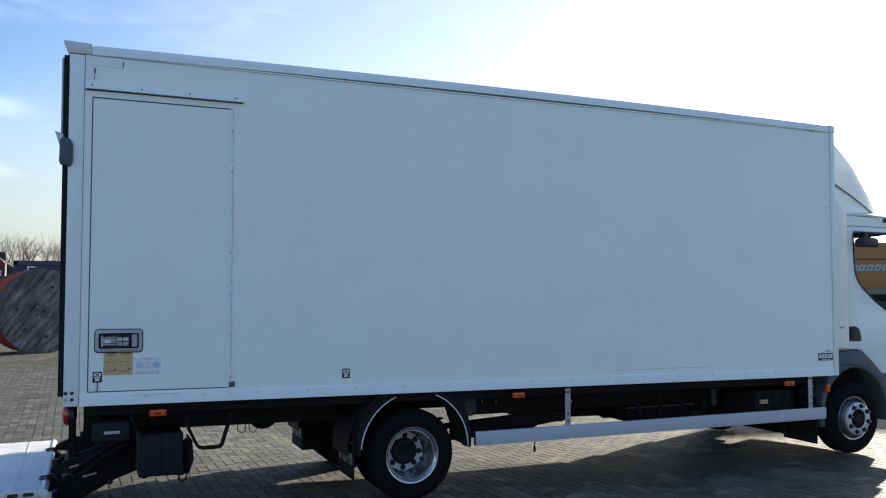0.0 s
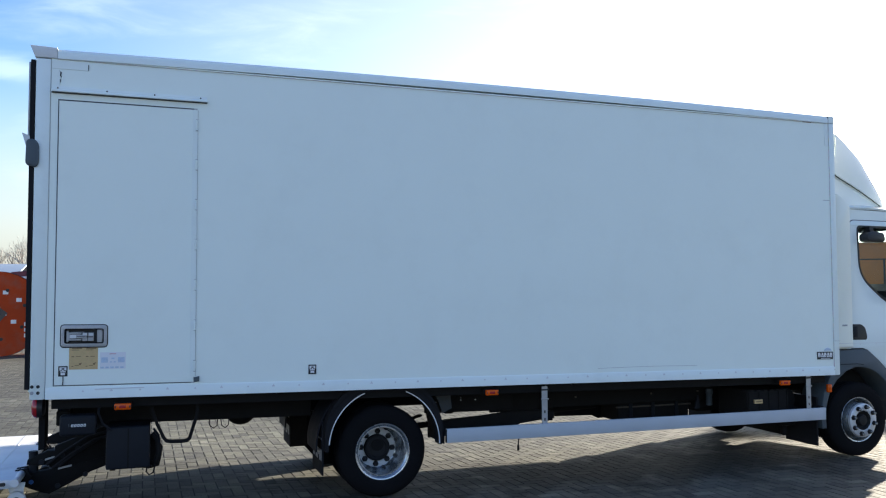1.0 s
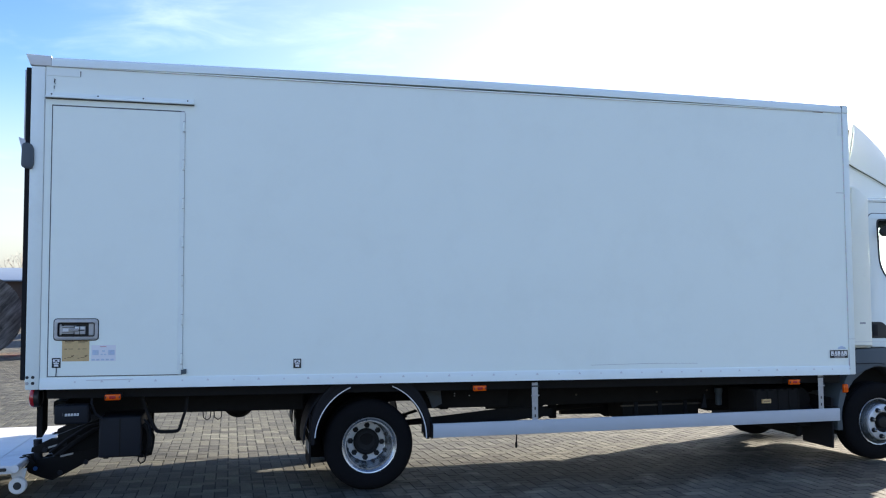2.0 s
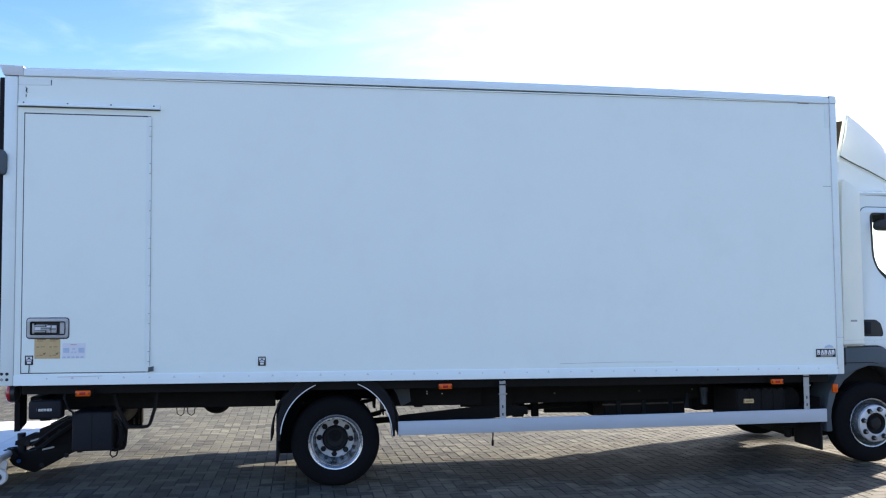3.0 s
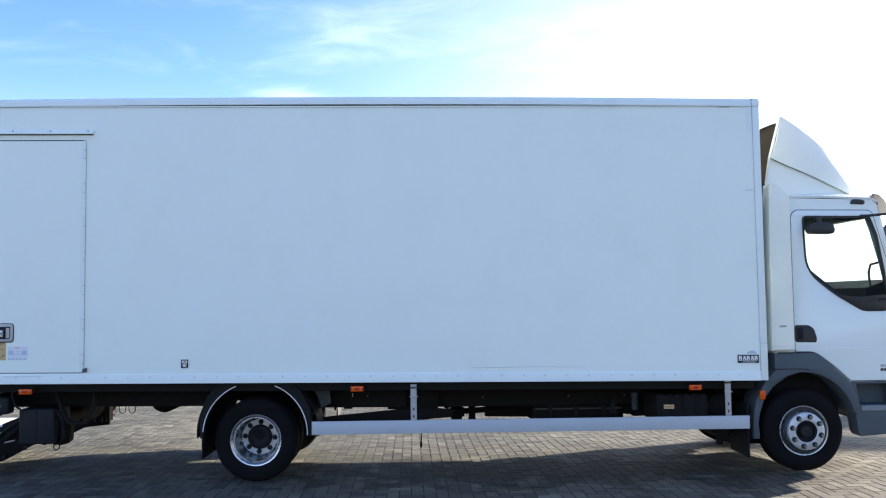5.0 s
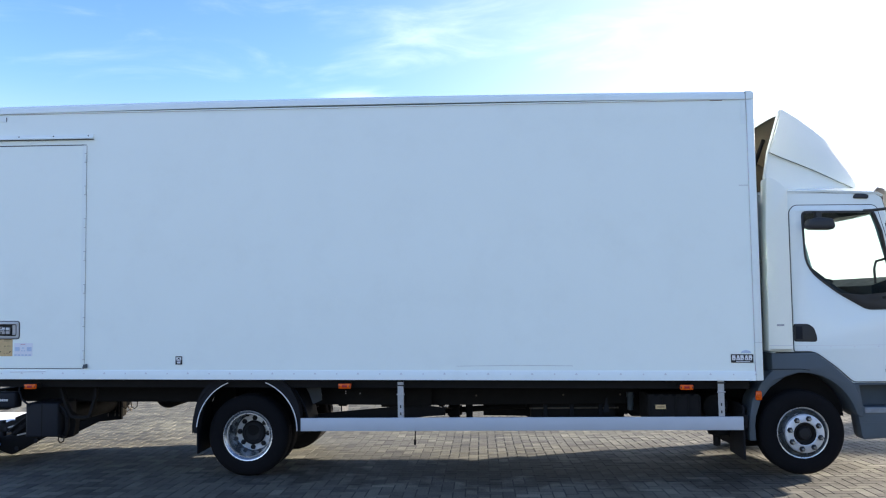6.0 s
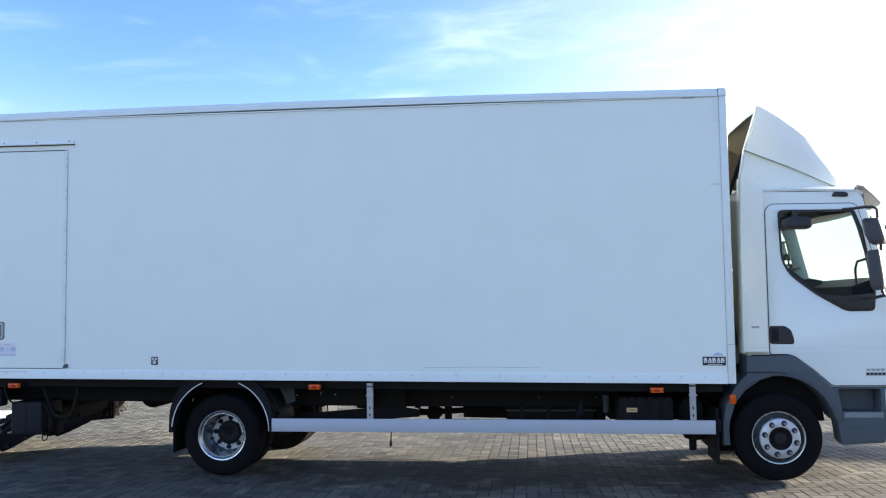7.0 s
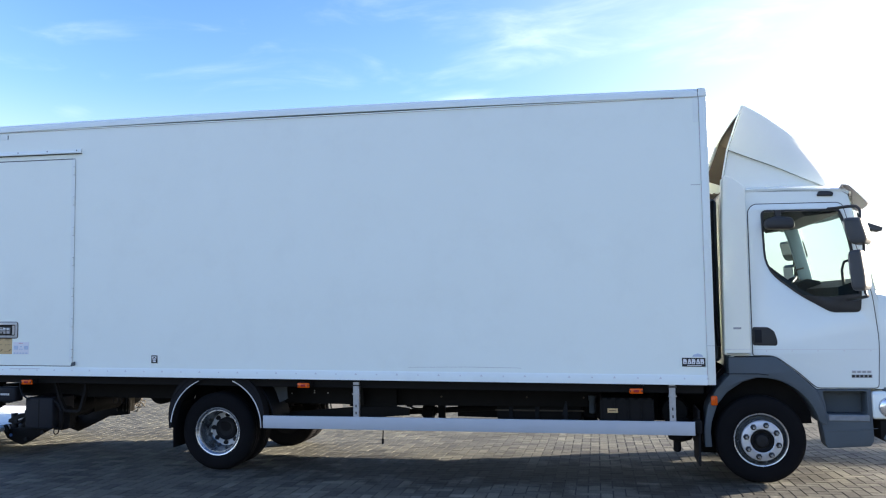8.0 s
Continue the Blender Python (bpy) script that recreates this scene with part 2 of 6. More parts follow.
def paver_material(name, joined):
    """Weathered concrete pavers: tone by piece, fine grain, dusty film, oily stains with shade painted in."""
    m = bpy.data.materials.new(name)
    m.use_nodes = True
    n, l = m.node_tree.nodes, m.node_tree.links
    b = n["Principled BSDF"]
    geo = n.new("ShaderNodeNewGeometry")
    if joined:
        pick = geo.outputs["Random Per Island"]
    else:
        pick = n.new("ShaderNodeObjectInfo").outputs["Random"]
    tone = n.new("ShaderNodeValToRGB")
    e = tone.color_ramp.elements
    e[0].position, e[0].color = 0.0, (0.034, 0.035, 0.033, 1)
    e[1].position, e[1].color = 1.0, (0.1083, 0.1102, 0.0929, 1)
    for p, c in ((0.11, (0.046, 0.047, 0.042)), (0.20, (0.0560, 0.0579, 0.0506)), (0.55, (0.0693, 0.0712, 0.0616)), (0.8, (0.0798, 0.0808, 0.0662))):
        k = e.new(p)
        k.color = (*c, 1)
    l.new(pick, tone.inputs["Fac"])
    grain = n.new("ShaderNodeTexNoise")
    grain.inputs["Scale"].default_value, grain.inputs["Detail"].default_value = 140, 5
    l.new(geo.outputs["Position"], grain.inputs["Vector"])
    film = n.new("ShaderNodeTexNoise")
    film.inputs["Scale"].default_value, film.inputs["Detail"].default_value, film.inputs["Roughness"].default_value = 1.1, 9, 0.65
    l.new(geo.outputs["Position"], film.inputs["Vector"])
    g1 = n.new("ShaderNodeMapRange")
    g1.inputs["From Min"].default_value, g1.inputs["From Max"].default_value = 0.3, 0.7
    g1.inputs["To Min"].default_value, g1.inputs["To Max"].default_value = 0.58, 1.42
    l.new(grain.outputs["Fac"], g1.inputs["Value"])
    g2 = n.new("ShaderNodeMapRange")
    g2.inputs["From Min"].default_value, g2.inputs["From Max"].default_value = 0.3, 0.7
    g2.inputs["To Min"].default_value, g2.inputs["To Max"].default_value = 0.66, 1.34
    l.new(film.outputs["Fac"], g2.inputs["Value"])
    mul = n.new("ShaderNodeMath")
    mul.operation = "MULTIPLY"
    l.new(g1.outputs["Result"], mul.inputs[0])
    l.new(g2.outputs["Result"], mul.inputs[1])
    # damp, oily stains, widened and darkened to paint in deeper shade under the truck
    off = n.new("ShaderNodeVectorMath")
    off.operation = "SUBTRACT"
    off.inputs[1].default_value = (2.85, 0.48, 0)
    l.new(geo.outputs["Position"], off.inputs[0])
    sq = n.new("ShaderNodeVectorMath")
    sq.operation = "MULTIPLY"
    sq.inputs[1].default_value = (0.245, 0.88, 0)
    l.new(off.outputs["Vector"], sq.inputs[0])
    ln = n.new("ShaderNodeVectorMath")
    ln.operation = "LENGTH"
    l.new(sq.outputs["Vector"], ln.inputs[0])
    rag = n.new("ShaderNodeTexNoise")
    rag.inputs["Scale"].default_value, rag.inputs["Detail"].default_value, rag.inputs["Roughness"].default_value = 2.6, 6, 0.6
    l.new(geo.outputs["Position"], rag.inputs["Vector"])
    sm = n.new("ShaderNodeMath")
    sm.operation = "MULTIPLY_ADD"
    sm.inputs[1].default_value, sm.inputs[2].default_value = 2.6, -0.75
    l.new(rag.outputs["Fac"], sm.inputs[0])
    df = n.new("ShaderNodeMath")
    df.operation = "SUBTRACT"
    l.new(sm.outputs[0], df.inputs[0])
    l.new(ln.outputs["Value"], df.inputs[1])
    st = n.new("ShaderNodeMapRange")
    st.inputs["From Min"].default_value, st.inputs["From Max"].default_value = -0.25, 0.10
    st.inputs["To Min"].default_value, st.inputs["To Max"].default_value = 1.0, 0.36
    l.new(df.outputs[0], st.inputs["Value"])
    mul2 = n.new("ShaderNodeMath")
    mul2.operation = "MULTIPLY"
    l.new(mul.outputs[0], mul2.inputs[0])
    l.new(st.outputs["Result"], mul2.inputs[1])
    hs = n.new("ShaderNodeHueSaturation")
    l.new(tone.outputs["Color"], hs.inputs["Color"])
    l.new(mul2.outputs[0], hs.inputs["Value"])
    l.new(hs.outputs["Color"], b.inputs["Base Color"])
    b.inputs["Roughness"].default_value, b.inputs["Specular IOR Level"].default_value = 0.75, 0.3
    bp = n.new("ShaderNodeBump")
    bp.inputs["Strength"].default_value, bp.inputs["Distance"].default_value = 0.6, 0.003
    l.new(grain.outputs["Fac"], bp.inputs["Height"])
    l.new(bp.outputs["Normal"], b.inputs["Normal"])
    return m


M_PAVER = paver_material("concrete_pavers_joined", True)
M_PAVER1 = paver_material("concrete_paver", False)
M_BED = material("dark_joint_sand", (0.015, 0.014, 0.013), 0.95, vary=0.5, scale=3, fine=60, bump=0.08)


def far_paving(name):
    """The open yard beyond the laid pieces: rows of small pavers with sandy joints, stained and dusty."""
    m = bpy.data.materials.new(name)
    m.use_nodes = True
    n, l = m.node_tree.nodes, m.node_tree.links
    b = n["Principled BSDF"]
    geo, rows, film = n.new("ShaderNodeNewGeometry"), n.new("ShaderNodeTexBrick"), n.new("ShaderNodeTexNoise")
    for key, v in (("Scale", 1.0), ("Mortar Size", 0.006), ("Brick Width", 0.204), ("Row Height", 0.102)):
        rows.inputs[key].default_value = v
    rows.inputs["Color1"].default_value, rows.inputs["Color2"].default_value, rows.inputs["Mortar"].default_value = (0.066, 0.067, 0.060, 1), (0.105, 0.105, 0.092, 1), (0.04, 0.038, 0.034, 1)
    film.inputs["Scale"].default_value, film.inputs["Detail"].default_value, film.inputs["Roughness"].default_value = 0.35, 9, 0.65
    l.new(geo.outputs["Position"], rows.inputs["Vector"])
    l.new(geo.outputs["Position"], film.inputs["Vector"])
    worn, hs = n.new("ShaderNodeMapRange"), n.new("ShaderNodeHueSaturation")
    for key, v in (("From Min", 0.3), ("From Max", 0.7), ("To Min", 0.7), ("To Max", 1.3)):
        worn.inputs[key].default_value = v
    l.new(film.outputs["Fac"], worn.inputs["Value"])
    l.new(worn.outputs["Result"], hs.inputs["Value"])
    l.new(rows.outputs["Color"], hs.inputs["Color"])
    l.new(hs.outputs["Color"], b.inputs["Base Color"])
    b.inputs["Roughness"].default_value, b.inputs["Specular IOR Level"].default_value = 0.85, 0.25
    return m


M_YARD = far_paving("paved_yard")



def old_wood(name):
    """Greyed boards: long streaks, pale worn patches and dark weathering."""
    m = bpy.data.materials.new(name)
    m.use_nodes = True
    n, l = m.node_tree.nodes, m.node_tree.links
    b = n["Principled BSDF"]
    co, mp = n.new("ShaderNodeTexCoord"), n.new("ShaderNodeMapping")
    mp.vector_type = "TEXTURE"
    mp.inputs["Rotation"].default_value = (0, radians(40), 0)
    mp.inputs["Scale"].default_value = (0.16, 0.35, 1.3)
    l.new(co.outputs["Object"], mp.inputs["Vector"])
    streak, blot = n.new("ShaderNodeTexNoise"), n.new("ShaderNodeTexNoise")
    streak.inputs["Scale"].default_value, streak.inputs["Detail"].default_value, streak.inputs["Roughness"].default_value = 2.2, 8, 0.7
    blot.inputs["Scale"].default_value, blot.inputs["Detail"].default_value = 2.4, 5
    l.new(mp.outputs["Vector"], streak.inputs["Vector"])
    l.new(co.outputs["Object"], blot.inputs["Vector"])
    ramp, wash = n.new("ShaderNodeValToRGB"), n.new("ShaderNodeValToRGB")
    e = ramp.color_ramp.elements
    e[0].position, e[0].color = 0.34, (0.05, 0.047, 0.045, 1)
    e[1].position, e[1].color = 0.70, (0.27, 0.265, 0.265, 1)
    k = e.new(0.5)
    k.color = (0.135, 0.13, 0.13, 1)
    l.new(streak.outputs["Fac"], ramp.inputs["Fac"])
    e = wash.color_ramp.elements
    e[0].position, e[0].color = 0.40, (0.62, 0.60, 0.58, 1)
    e[1].position, e[1].color = 0.60, (1.0, 1.0, 1.0, 1)
    l.new(blot.outputs["Fac"], wash.inputs["Fac"])
    mix = n.new("ShaderNodeMix")
    mix.data_type, mix.blend_type = "RGBA", "MULTIPLY"
    mix.inputs[0].default_value = 1.0
    l.new(ramp.outputs["Color"], mix.inputs[6])
    l.new(wash.outputs["Color"], mix.inputs[7])
    l.new(mix.outputs[2], b.inputs["Base Color"])
    b.inputs["Roughness"].default_value, b.inputs["Specular IOR Level"].default_value = 0.9, 0.2
    bp = n.new("ShaderNodeBump")
    bp.inputs["Strength"].default_value, bp.inputs["Distance"].default_value = 0.5, 0.01
    l.new(streak.outputs["Fac"], bp.inputs["Height"])
    l.new(bp.outputs["Normal"], b.inputs["Normal"])
    return m


M_OLDWOOD = old_wood("weathered_drum_boards")
M_ORANGE = material("orange_drum_paint", (0.40, 0.050, 0.011), 0.7, vary=0.25, scale=3, bump=0.04, dirt=0.4, spec=0.15)
M_NAVY = material("navy_container_paint", (0.02, 0.03, 0.075), 0.5, vary=0.2, scale=2)
M_REDP = material("dark_red_paint", (0.13, 0.010, 0.018), 0.5, vary=0.15)
M_BARK = material("bare_bark", (0.27, 0.24, 0.215), 0.95, vary=0.3, scale=5)
M_ROOF = material("grey_blue_roof_sheet", (0.22, 0.28, 0.36), 0.5, vary=0.12, scale=2)
M_TILE = material("brown_roof_tile", (0.09, 0.075, 0.065), 0.85, vary=0.3, scale=4)
M_BRICK = material("house_brick", (0.055, 0.038, 0.032), 0.9, vary=0.3, scale=5)
M_EXC = material("excavator_orange", (0.62, 0.20, 0.06), 0.4, vary=0.12, scale=2, dirt=0.2)
M_TEAL = material("pale_blue_lettering", (0.45, 0.66, 0.75), 0.5, vary=0.05)
M_EXG = material("excavator_dark_grey", (0.07, 0.075, 0.08), 0.6, vary=0.2)


# ---- mesh helpers ----
LEAN = 0.0105       # the load bed sinks a little towards the cab


def finish(bm, material_, smooth=40):
    bmesh.ops.recalc_face_normals(bm, faces=bm.faces)
    me = bpy.data.meshes.new("mesh")
    bm.to_mesh(me)
    bm.free()
    me.materials.append(material_)
    if smooth:
        me.shade_smooth()
        me.set_sharp_from_angle(angle=radians(smooth))
    return me


def part(name, bm, material_, parent, label="", lean=False, smooth=40, kind=""):
    """Links a bmesh as one mesh object under a thing or a part."""
    if lean:
        for v in bm.verts:
            v.co.z -= (LEAN - 0.0017 * (v.co.z - 0.9)) * v.co.x
    ob = new(name, finish(bm, material_, smooth))
    ob.parent = parent
    return tagged(ob, label, kind=kind)


def thing(name, label, category, at=(0, 0, 0), turn=0, group="", kind=""):
    ob = new(name)
    ob.empty_display_size = 0.2
    ob.matrix_basis = pose(*at, 0, 0, turn)
    return tagged(ob, label, category, group, kind)


def add(bm, other):
    """Joins a second bmesh into the first."""
    me = bpy.data.meshes.new("joined")
    other.to_mesh(me)
    other.free()
    bm.from_mesh(me)
    bpy.data.meshes.remove(me)
    return bm


def block(x0, x1, y0, y1, z0, z1, bevel=0.004, seg=1):
    bm = bmesh.new()
    m = Matrix.LocRotScale(((x0 + x1) / 2, (y0 + y1) / 2, (z0 + z1) / 2), None, (abs(x1 - x0), abs(y1 - y0), abs(z1 - z0)))
    bmesh.ops.create_cube(bm, size=1, matrix=m)
    if bevel:
        bmesh.ops.bevel(bm, geom=bm.edges[:], offset=min(bevel, 0.45 * min(abs(x1 - x0), abs(y1 - y0), abs(z1 - z0))), segments=seg, profile=0.5, affect="EDGES")
    return bm


def blocks(rows, bevel=0.003):
    bm = bmesh.new()
    for r in rows:
        add(bm, block(*r, bevel))
    return bm


def prism(outer, y0, y1, holes=(), bevel=0.0):
    """A plate cut to an outline of (x, z), with holes, between two values of y."""
    from mathutils.geometry import tessellate_polygon
    loops = [list(outer), *[list(h) for h in holes]]
    flat = [p for lp in loops for p in lp]
    tris = tessellate_polygon([[Vector((p[0], p[1], 0)) for p in lp] for lp in loops])
    bm = bmesh.new()
    a = [bm.verts.new((p[0], y0, p[1])) for p in flat]
    b = [bm.verts.new((p[0], y1, p[1])) for p in flat]
    for t in tris:
        bm.faces.new([a[i] for i in t])
        bm.faces.new([b[i] for i in reversed(t)])
    k = 0
    for lp in loops:
        n = len(lp)
        for i in range(n):
            j = (i + 1) % n
            bm.faces.new((a[k + i], b[k + i], b[k + j], a[k + j]))
        k += n
    bmesh.ops.recalc_face_normals(bm, faces=bm.faces)
    if bevel:
        edges = [e for e in bm.edges if len(e.link_faces) == 2 and e.calc_face_angle(0) > 0.9 and abs(e.verts[0].co.y - e.verts[1].co.y) < 1e-6]
        bmesh.ops.bevel(bm, geom=edges, offset=bevel, segments=2, profile=0.5, affect="EDGES")
    return bm


def rounded(points, r, seg=5):
    """Rounds the corners of an outline; r is one radius or one for each point."""
    out, n = [], len(points)
    for i, p in enumerate(points):
        ri = r[i] if isinstance(r, (list, tuple)) else r
        p = Vector(p)
        a, b = Vector(points[i - 1]) - p, Vector(points[(i + 1) % n]) - p
        k = min(ri, a.length * 0.45, b.length * 0.45)
        if k < 1e-4:
            out.append(tuple(p))
            continue
        s, e = p + a.normalized() * k, p + b.normalized() * k
        for j in range(seg + 1):
            t = j / seg
            out.append(tuple(s * (1 - t) ** 2 + p * 2 * t * (1 - t) + e * t ** 2))
    return out


def shrink(points, d):
    """The outline moved inwards by about d."""
    n = len(points)
    area = sum(points[i - 1][0] * points[i][1] - points[i][0] * points[i - 1][1] for i in range(n))
    s = 1 if area > 0 else -1
    out = []
    for i in range(n):
        p, a, b = Vector(points[i]), Vector(points[i - 1]), Vector(points[(i + 1) % n])
        u, v = (p - a).normalized(), (b - p).normalized()
        nu, nv = Vector((-u.y, u.x)) * s, Vector((-v.y, v.x)) * s
        m = (nu + nv).normalized()
        out.append(tuple(p + m * d / max(0.4, m.dot(nu))))
    return out


def rect(x0, x1, z0, z1):
    return [(x0, z0), (x1, z0), (x1, z1), (x0, z1)]


def lathe(profile, centre, axis="y", seg=48, close=False):
    """Turns (radius, along) pairs about an axis through centre."""
    bm = bmesh.new()
    rings = []
    for r, a in profile:
        ring = []
        for i in range(seg):
            t = 2 * math.pi * i / seg
            c, s = r * math.cos(t), r * math.sin(t)
            co = {"y": (c, a, s), "x": (a, c, s), "z": (c, s, a)}[axis]
            ring.append(bm.verts.new(Vector(centre) + Vector(co)))
        rings.append(ring)
    for p, q in zip(rings, rings[1:] + ([rings[0]] if close else [])):
        for i in range(seg):
            j = (i + 1) % seg
            bm.faces.new((p[i], p[j], q[j], q[i]))
    if not close:
        bm.faces.new(rings[0])
        bm.faces.new(rings[-1])
    return bm


def rod(a, b, r, seg=12, r2=None):
    """A round bar from a to b."""
    a, b = Vector(a), Vector(b)
    d = b - a
    bm = bmesh.new()
    m = Matrix.Translation((a + b) / 2) @ d.to_track_quat("Z", "Y").to_matrix().to_4x4()
    bmesh.ops.create_cone(bm, cap_ends=True, segments=seg, radius1=r, radius2=r if r2 is None else r2, depth=d.length, matrix=m)
    return bm


def pipe(points, r, seg=8):
    """A bent tube through points."""
    bm = bmesh.new()
    pts = [Vector(p) for p in points]
    rings = []
    for i, p in enumerate(pts):
        d = (pts[min(i + 1, len(pts) - 1)] - pts[max(i - 1, 0)]).normalized()
        q = d.to_track_quat("Z", "Y")
        rings.append([bm.verts.new(p + q @ Vector((r * math.cos(2 * math.pi * k / seg), r * math.sin(2 * math.pi * k / seg), 0))) for k in range(seg)])
    for p, q in zip(rings, rings[1:]):
        best = min(range(seg), key=lambda s: sum((p[k].co - q[(k + s) % seg].co).length for k in range(seg)))
        for k in range(seg):
            bm.faces.new((p[k], p[(k + 1) % seg], q[(k + 1 + best) % seg], q[(k + best) % seg]))
    bm.faces.new(rings[0])
    bm.faces.new(rings[-1])
    return bm


def arc(cx, cz, r, a0, a1, n=24):
    return [(cx + r * math.cos(radians(a0 + (a1 - a0) * i / n)), cz + r * math.sin(radians(a0 + (a1 - a0) * i / n))) for i in range(n + 1)]


def skin(rows, thick=0.0):
    """A sheet through rows of points, all with the same count."""
    bm = bmesh.new()
    vs = [[bm.verts.new(p) for p in r] for r in rows]
    for p, q in zip(vs, vs[1:]):
        for i in range(len(p) - 1):
            bm.faces.new((p[i], p[i + 1], q[i + 1], q[i]))
    bmesh.ops.recalc_face_normals(bm, faces=bm.faces)
    if thick:
        bmesh.ops.solidify(bm, geom=bm.faces[:], thickness=thick)
    return bm


def hull(points):
    bm = bmesh.new()
    vs = [bm.verts.new(p) for p in points]
    r = bmesh.ops.convex_hull(bm, input=vs)
    bmesh.ops.delete(bm, geom=list({g for g in r["geom_interior"] + r["geom_unused"] if isinstance(g, bmesh.types.BMVert)}), context="VERTS")
    return bm


def flip_low(bm):
    """Mirrors a wheel to the far side, where the yard lies lower."""
    flip(bm)
    bmesh.ops.translate(bm, verts=bm.verts[:], vec=(0, 0, -0.066))
    return bm


def flip(bm):
    """Mirrors a mesh to the far side of the truck."""
    for v in bm.verts:
        v.co.y = 2.5 - v.co.y
    return bm


# ---- the load box ----
truck = thing("box_truck", "white rigid box truck with lowered tail lift on brick paving", "truck")
X0, X1, Z0, ZB, ZL, Z1, WIDE = -2.645, 4.645, 0.882, 0.966, 3.374, 3.449, 2.5
DX0, DX1, DZ0, DZ1 = -2.477, -1.507, 0.980, 3.068       # side door


def load_box():
    hole = rect(DX0 - 0.004, DX1 + 0.004, DZ0 - 0.004, DZ1 + 0.004)
    side = part("side_panel", prism(rect(-2.53, 4.575, ZB - 0.01, ZL + 0.01), 0.004, 0.045, [hole]), M_BOX, truck, "smooth white laminate side panel", lean=True)
    part("side_panel", prism(rect(X0, X1, ZB - 0.01, ZL + 0.01), 2.455, 2.496), M_BOX, truck, "smooth white laminate side panel", lean=True)
    part("front_panel", block(4.60, 4.638, 0.05, 2.45, Z0, Z1 - 0.02), M_BOX, truck, "white front wall of the load box", lean=True)
    part("roof", block(X0 + 0.01, X1 - 0.01, 0.03, 2.47, Z1 - 0.05, Z1 - 0.004), M_BOX, truck, lean=True)
    part("load_floor", block(-2.62, 4.62, 0.05, 2.45, 0.92, 0.965), M_DARK, truck, lean=True)
    # edge profiles
    for fl in (False, True):
        bm = prism([(0, ZL), (0, ZL + 0.045), (0.02, Z1 - 0.006), (0.035, Z1), (0.09, Z1), (0.09, ZL)], -2.49, 4.577)
        for v in bm.verts:              # turn the outline to run along the box
            v.co.x, v.co.y = v.co.y, v.co.x - 0.006
        for k in range(1, 14):          # the roof edge is slightly crowned
            bmesh.ops.bisect_plane(bm, geom=bm.verts[:] + bm.edges[:] + bm.faces[:], plane_co=(-2.49 + k * 0.505, 0, 0), plane_no=(1, 0, 0))
        for v in bm.verts:
            v.co.z += 0.024 * (1 - ((v.co.x - 1.04) / 3.54) ** 2)
        part("roof_edge_profile", flip(bm) if fl else bm, M_TRIM, truck, lean=True)
        bm = prism([(0, Z0), (0, ZB - 0.012), (0.006, ZB), (0.05, ZB), (0.05, Z0)], -2.53, 4.577)
        for v in bm.verts:
            v.co.x, v.co.y = v.co.y, v.co.x - 0.006
        rail = part("base_rail", flip(bm) if fl else bm, M_TRIM, truck, "white aluminium base rail with rivets and scuffs", lean=True)
        if not fl:
            # pressed marks and rivets along the rail
            for i in range(18):
                x = -2.28 + i * 0.392
                part("rivet", lathe([(0.007, -0.003), (0.006, 0.0), (0.002, 0.002)], (x, -0.006, ZB - 0.03), seg=10), M_CAP, rail, lean=True)
                part("pressed_mark", prism([(x + 0.18, ZB - 0.035), (x + 0.205, ZB - 0.035), (x + 0.1925, ZB - 0.016)], -0.0085, -0.004), M_CAP, rail, lean=True)
            part("scuff", prism([(-2.20, 0.944), (-1.86, 0.949), (-1.86, 0.955), (-2.2, 0.951)], -0.0085, -0.004), M_CAP, rail, lean=True)
    # corner posts
    for fl in (False, True):
        f = flip if fl else (lambda b: b)
        post = part("rear_corner_post", f(block(X0 + 0.012, -2.534, -0.004, 0.06, Z0, ZL - 0.006, 0.008, 2)), M_TRIM, truck, lean=True)
        part("front_corner_profile", f(block(4.579, X1, -0.005, 0.06, Z0, ZL - 0.001, 0.008, 2)), M_TRIM, truck, lean=True)
        part("front_corner_cap", f(prism(rounded(rect(4.5745, X1, ZL - 0.001, Z1 - 0.003), [0.001, 0.001, 0.03, 0.001]), -0.0065, 0.09, bevel=0.003)), M_TRIM, truck, "grey-white moulded corner cap", lean=True)
        cap = prism([(X0 - 0.028, Z1 + 0.010), (-2.492, Z1 + 0.003), (-2.492, ZL), (X0 + 0.005, ZL)], -0.010, 0.1, bevel=0.006)
        part("rear_corner_cap", f(cap), M_CAP, truck, "grey-white moulded corner cap", lean=True)
        if not fl:
            for x, z in ((-2.617, 1.0), (-2.577, 1.0), (-2.617, 0.955), (-2.577, 0.955)):
                z -= 0.024
                part("screw_hole", lathe([(0.012, -0.003), (0.012, 0.002)], (x, -0.0045, z), seg=16), M_GALV if (x < -2.6 and z < 0.95) else M_INK, post, lean=True)
    # seals, joint lines and patches on the near side
    part("joint_line", block(-2.5335, -2.5305, 0.003, 0.02, Z0 + 0.01, ZL, 0), M_JOINT, side, lean=True)
    part("joint_line", block(4.5755, 4.579, -0.0035, 0.02, Z0 + 0.01, ZL, 0), M_SEAM, side, lean=True)
    part("joint_line", block(-2.49, 4.577, -0.0045, 0.02, ZL - 0.0040, ZL - 0.0005, 0), M_SEAM, side, lean=True)
    part("joint_line", block(-2.493, -2.490, -0.009, 0.02, ZL, Z1 - 0.002, 0), M_JOINT, side, lean=True)
    part("joint_line", block(4.490, 4.572, 0.0015, 0.006, 2.600, 2.6045, 0), M_JOINT, side, lean=True)
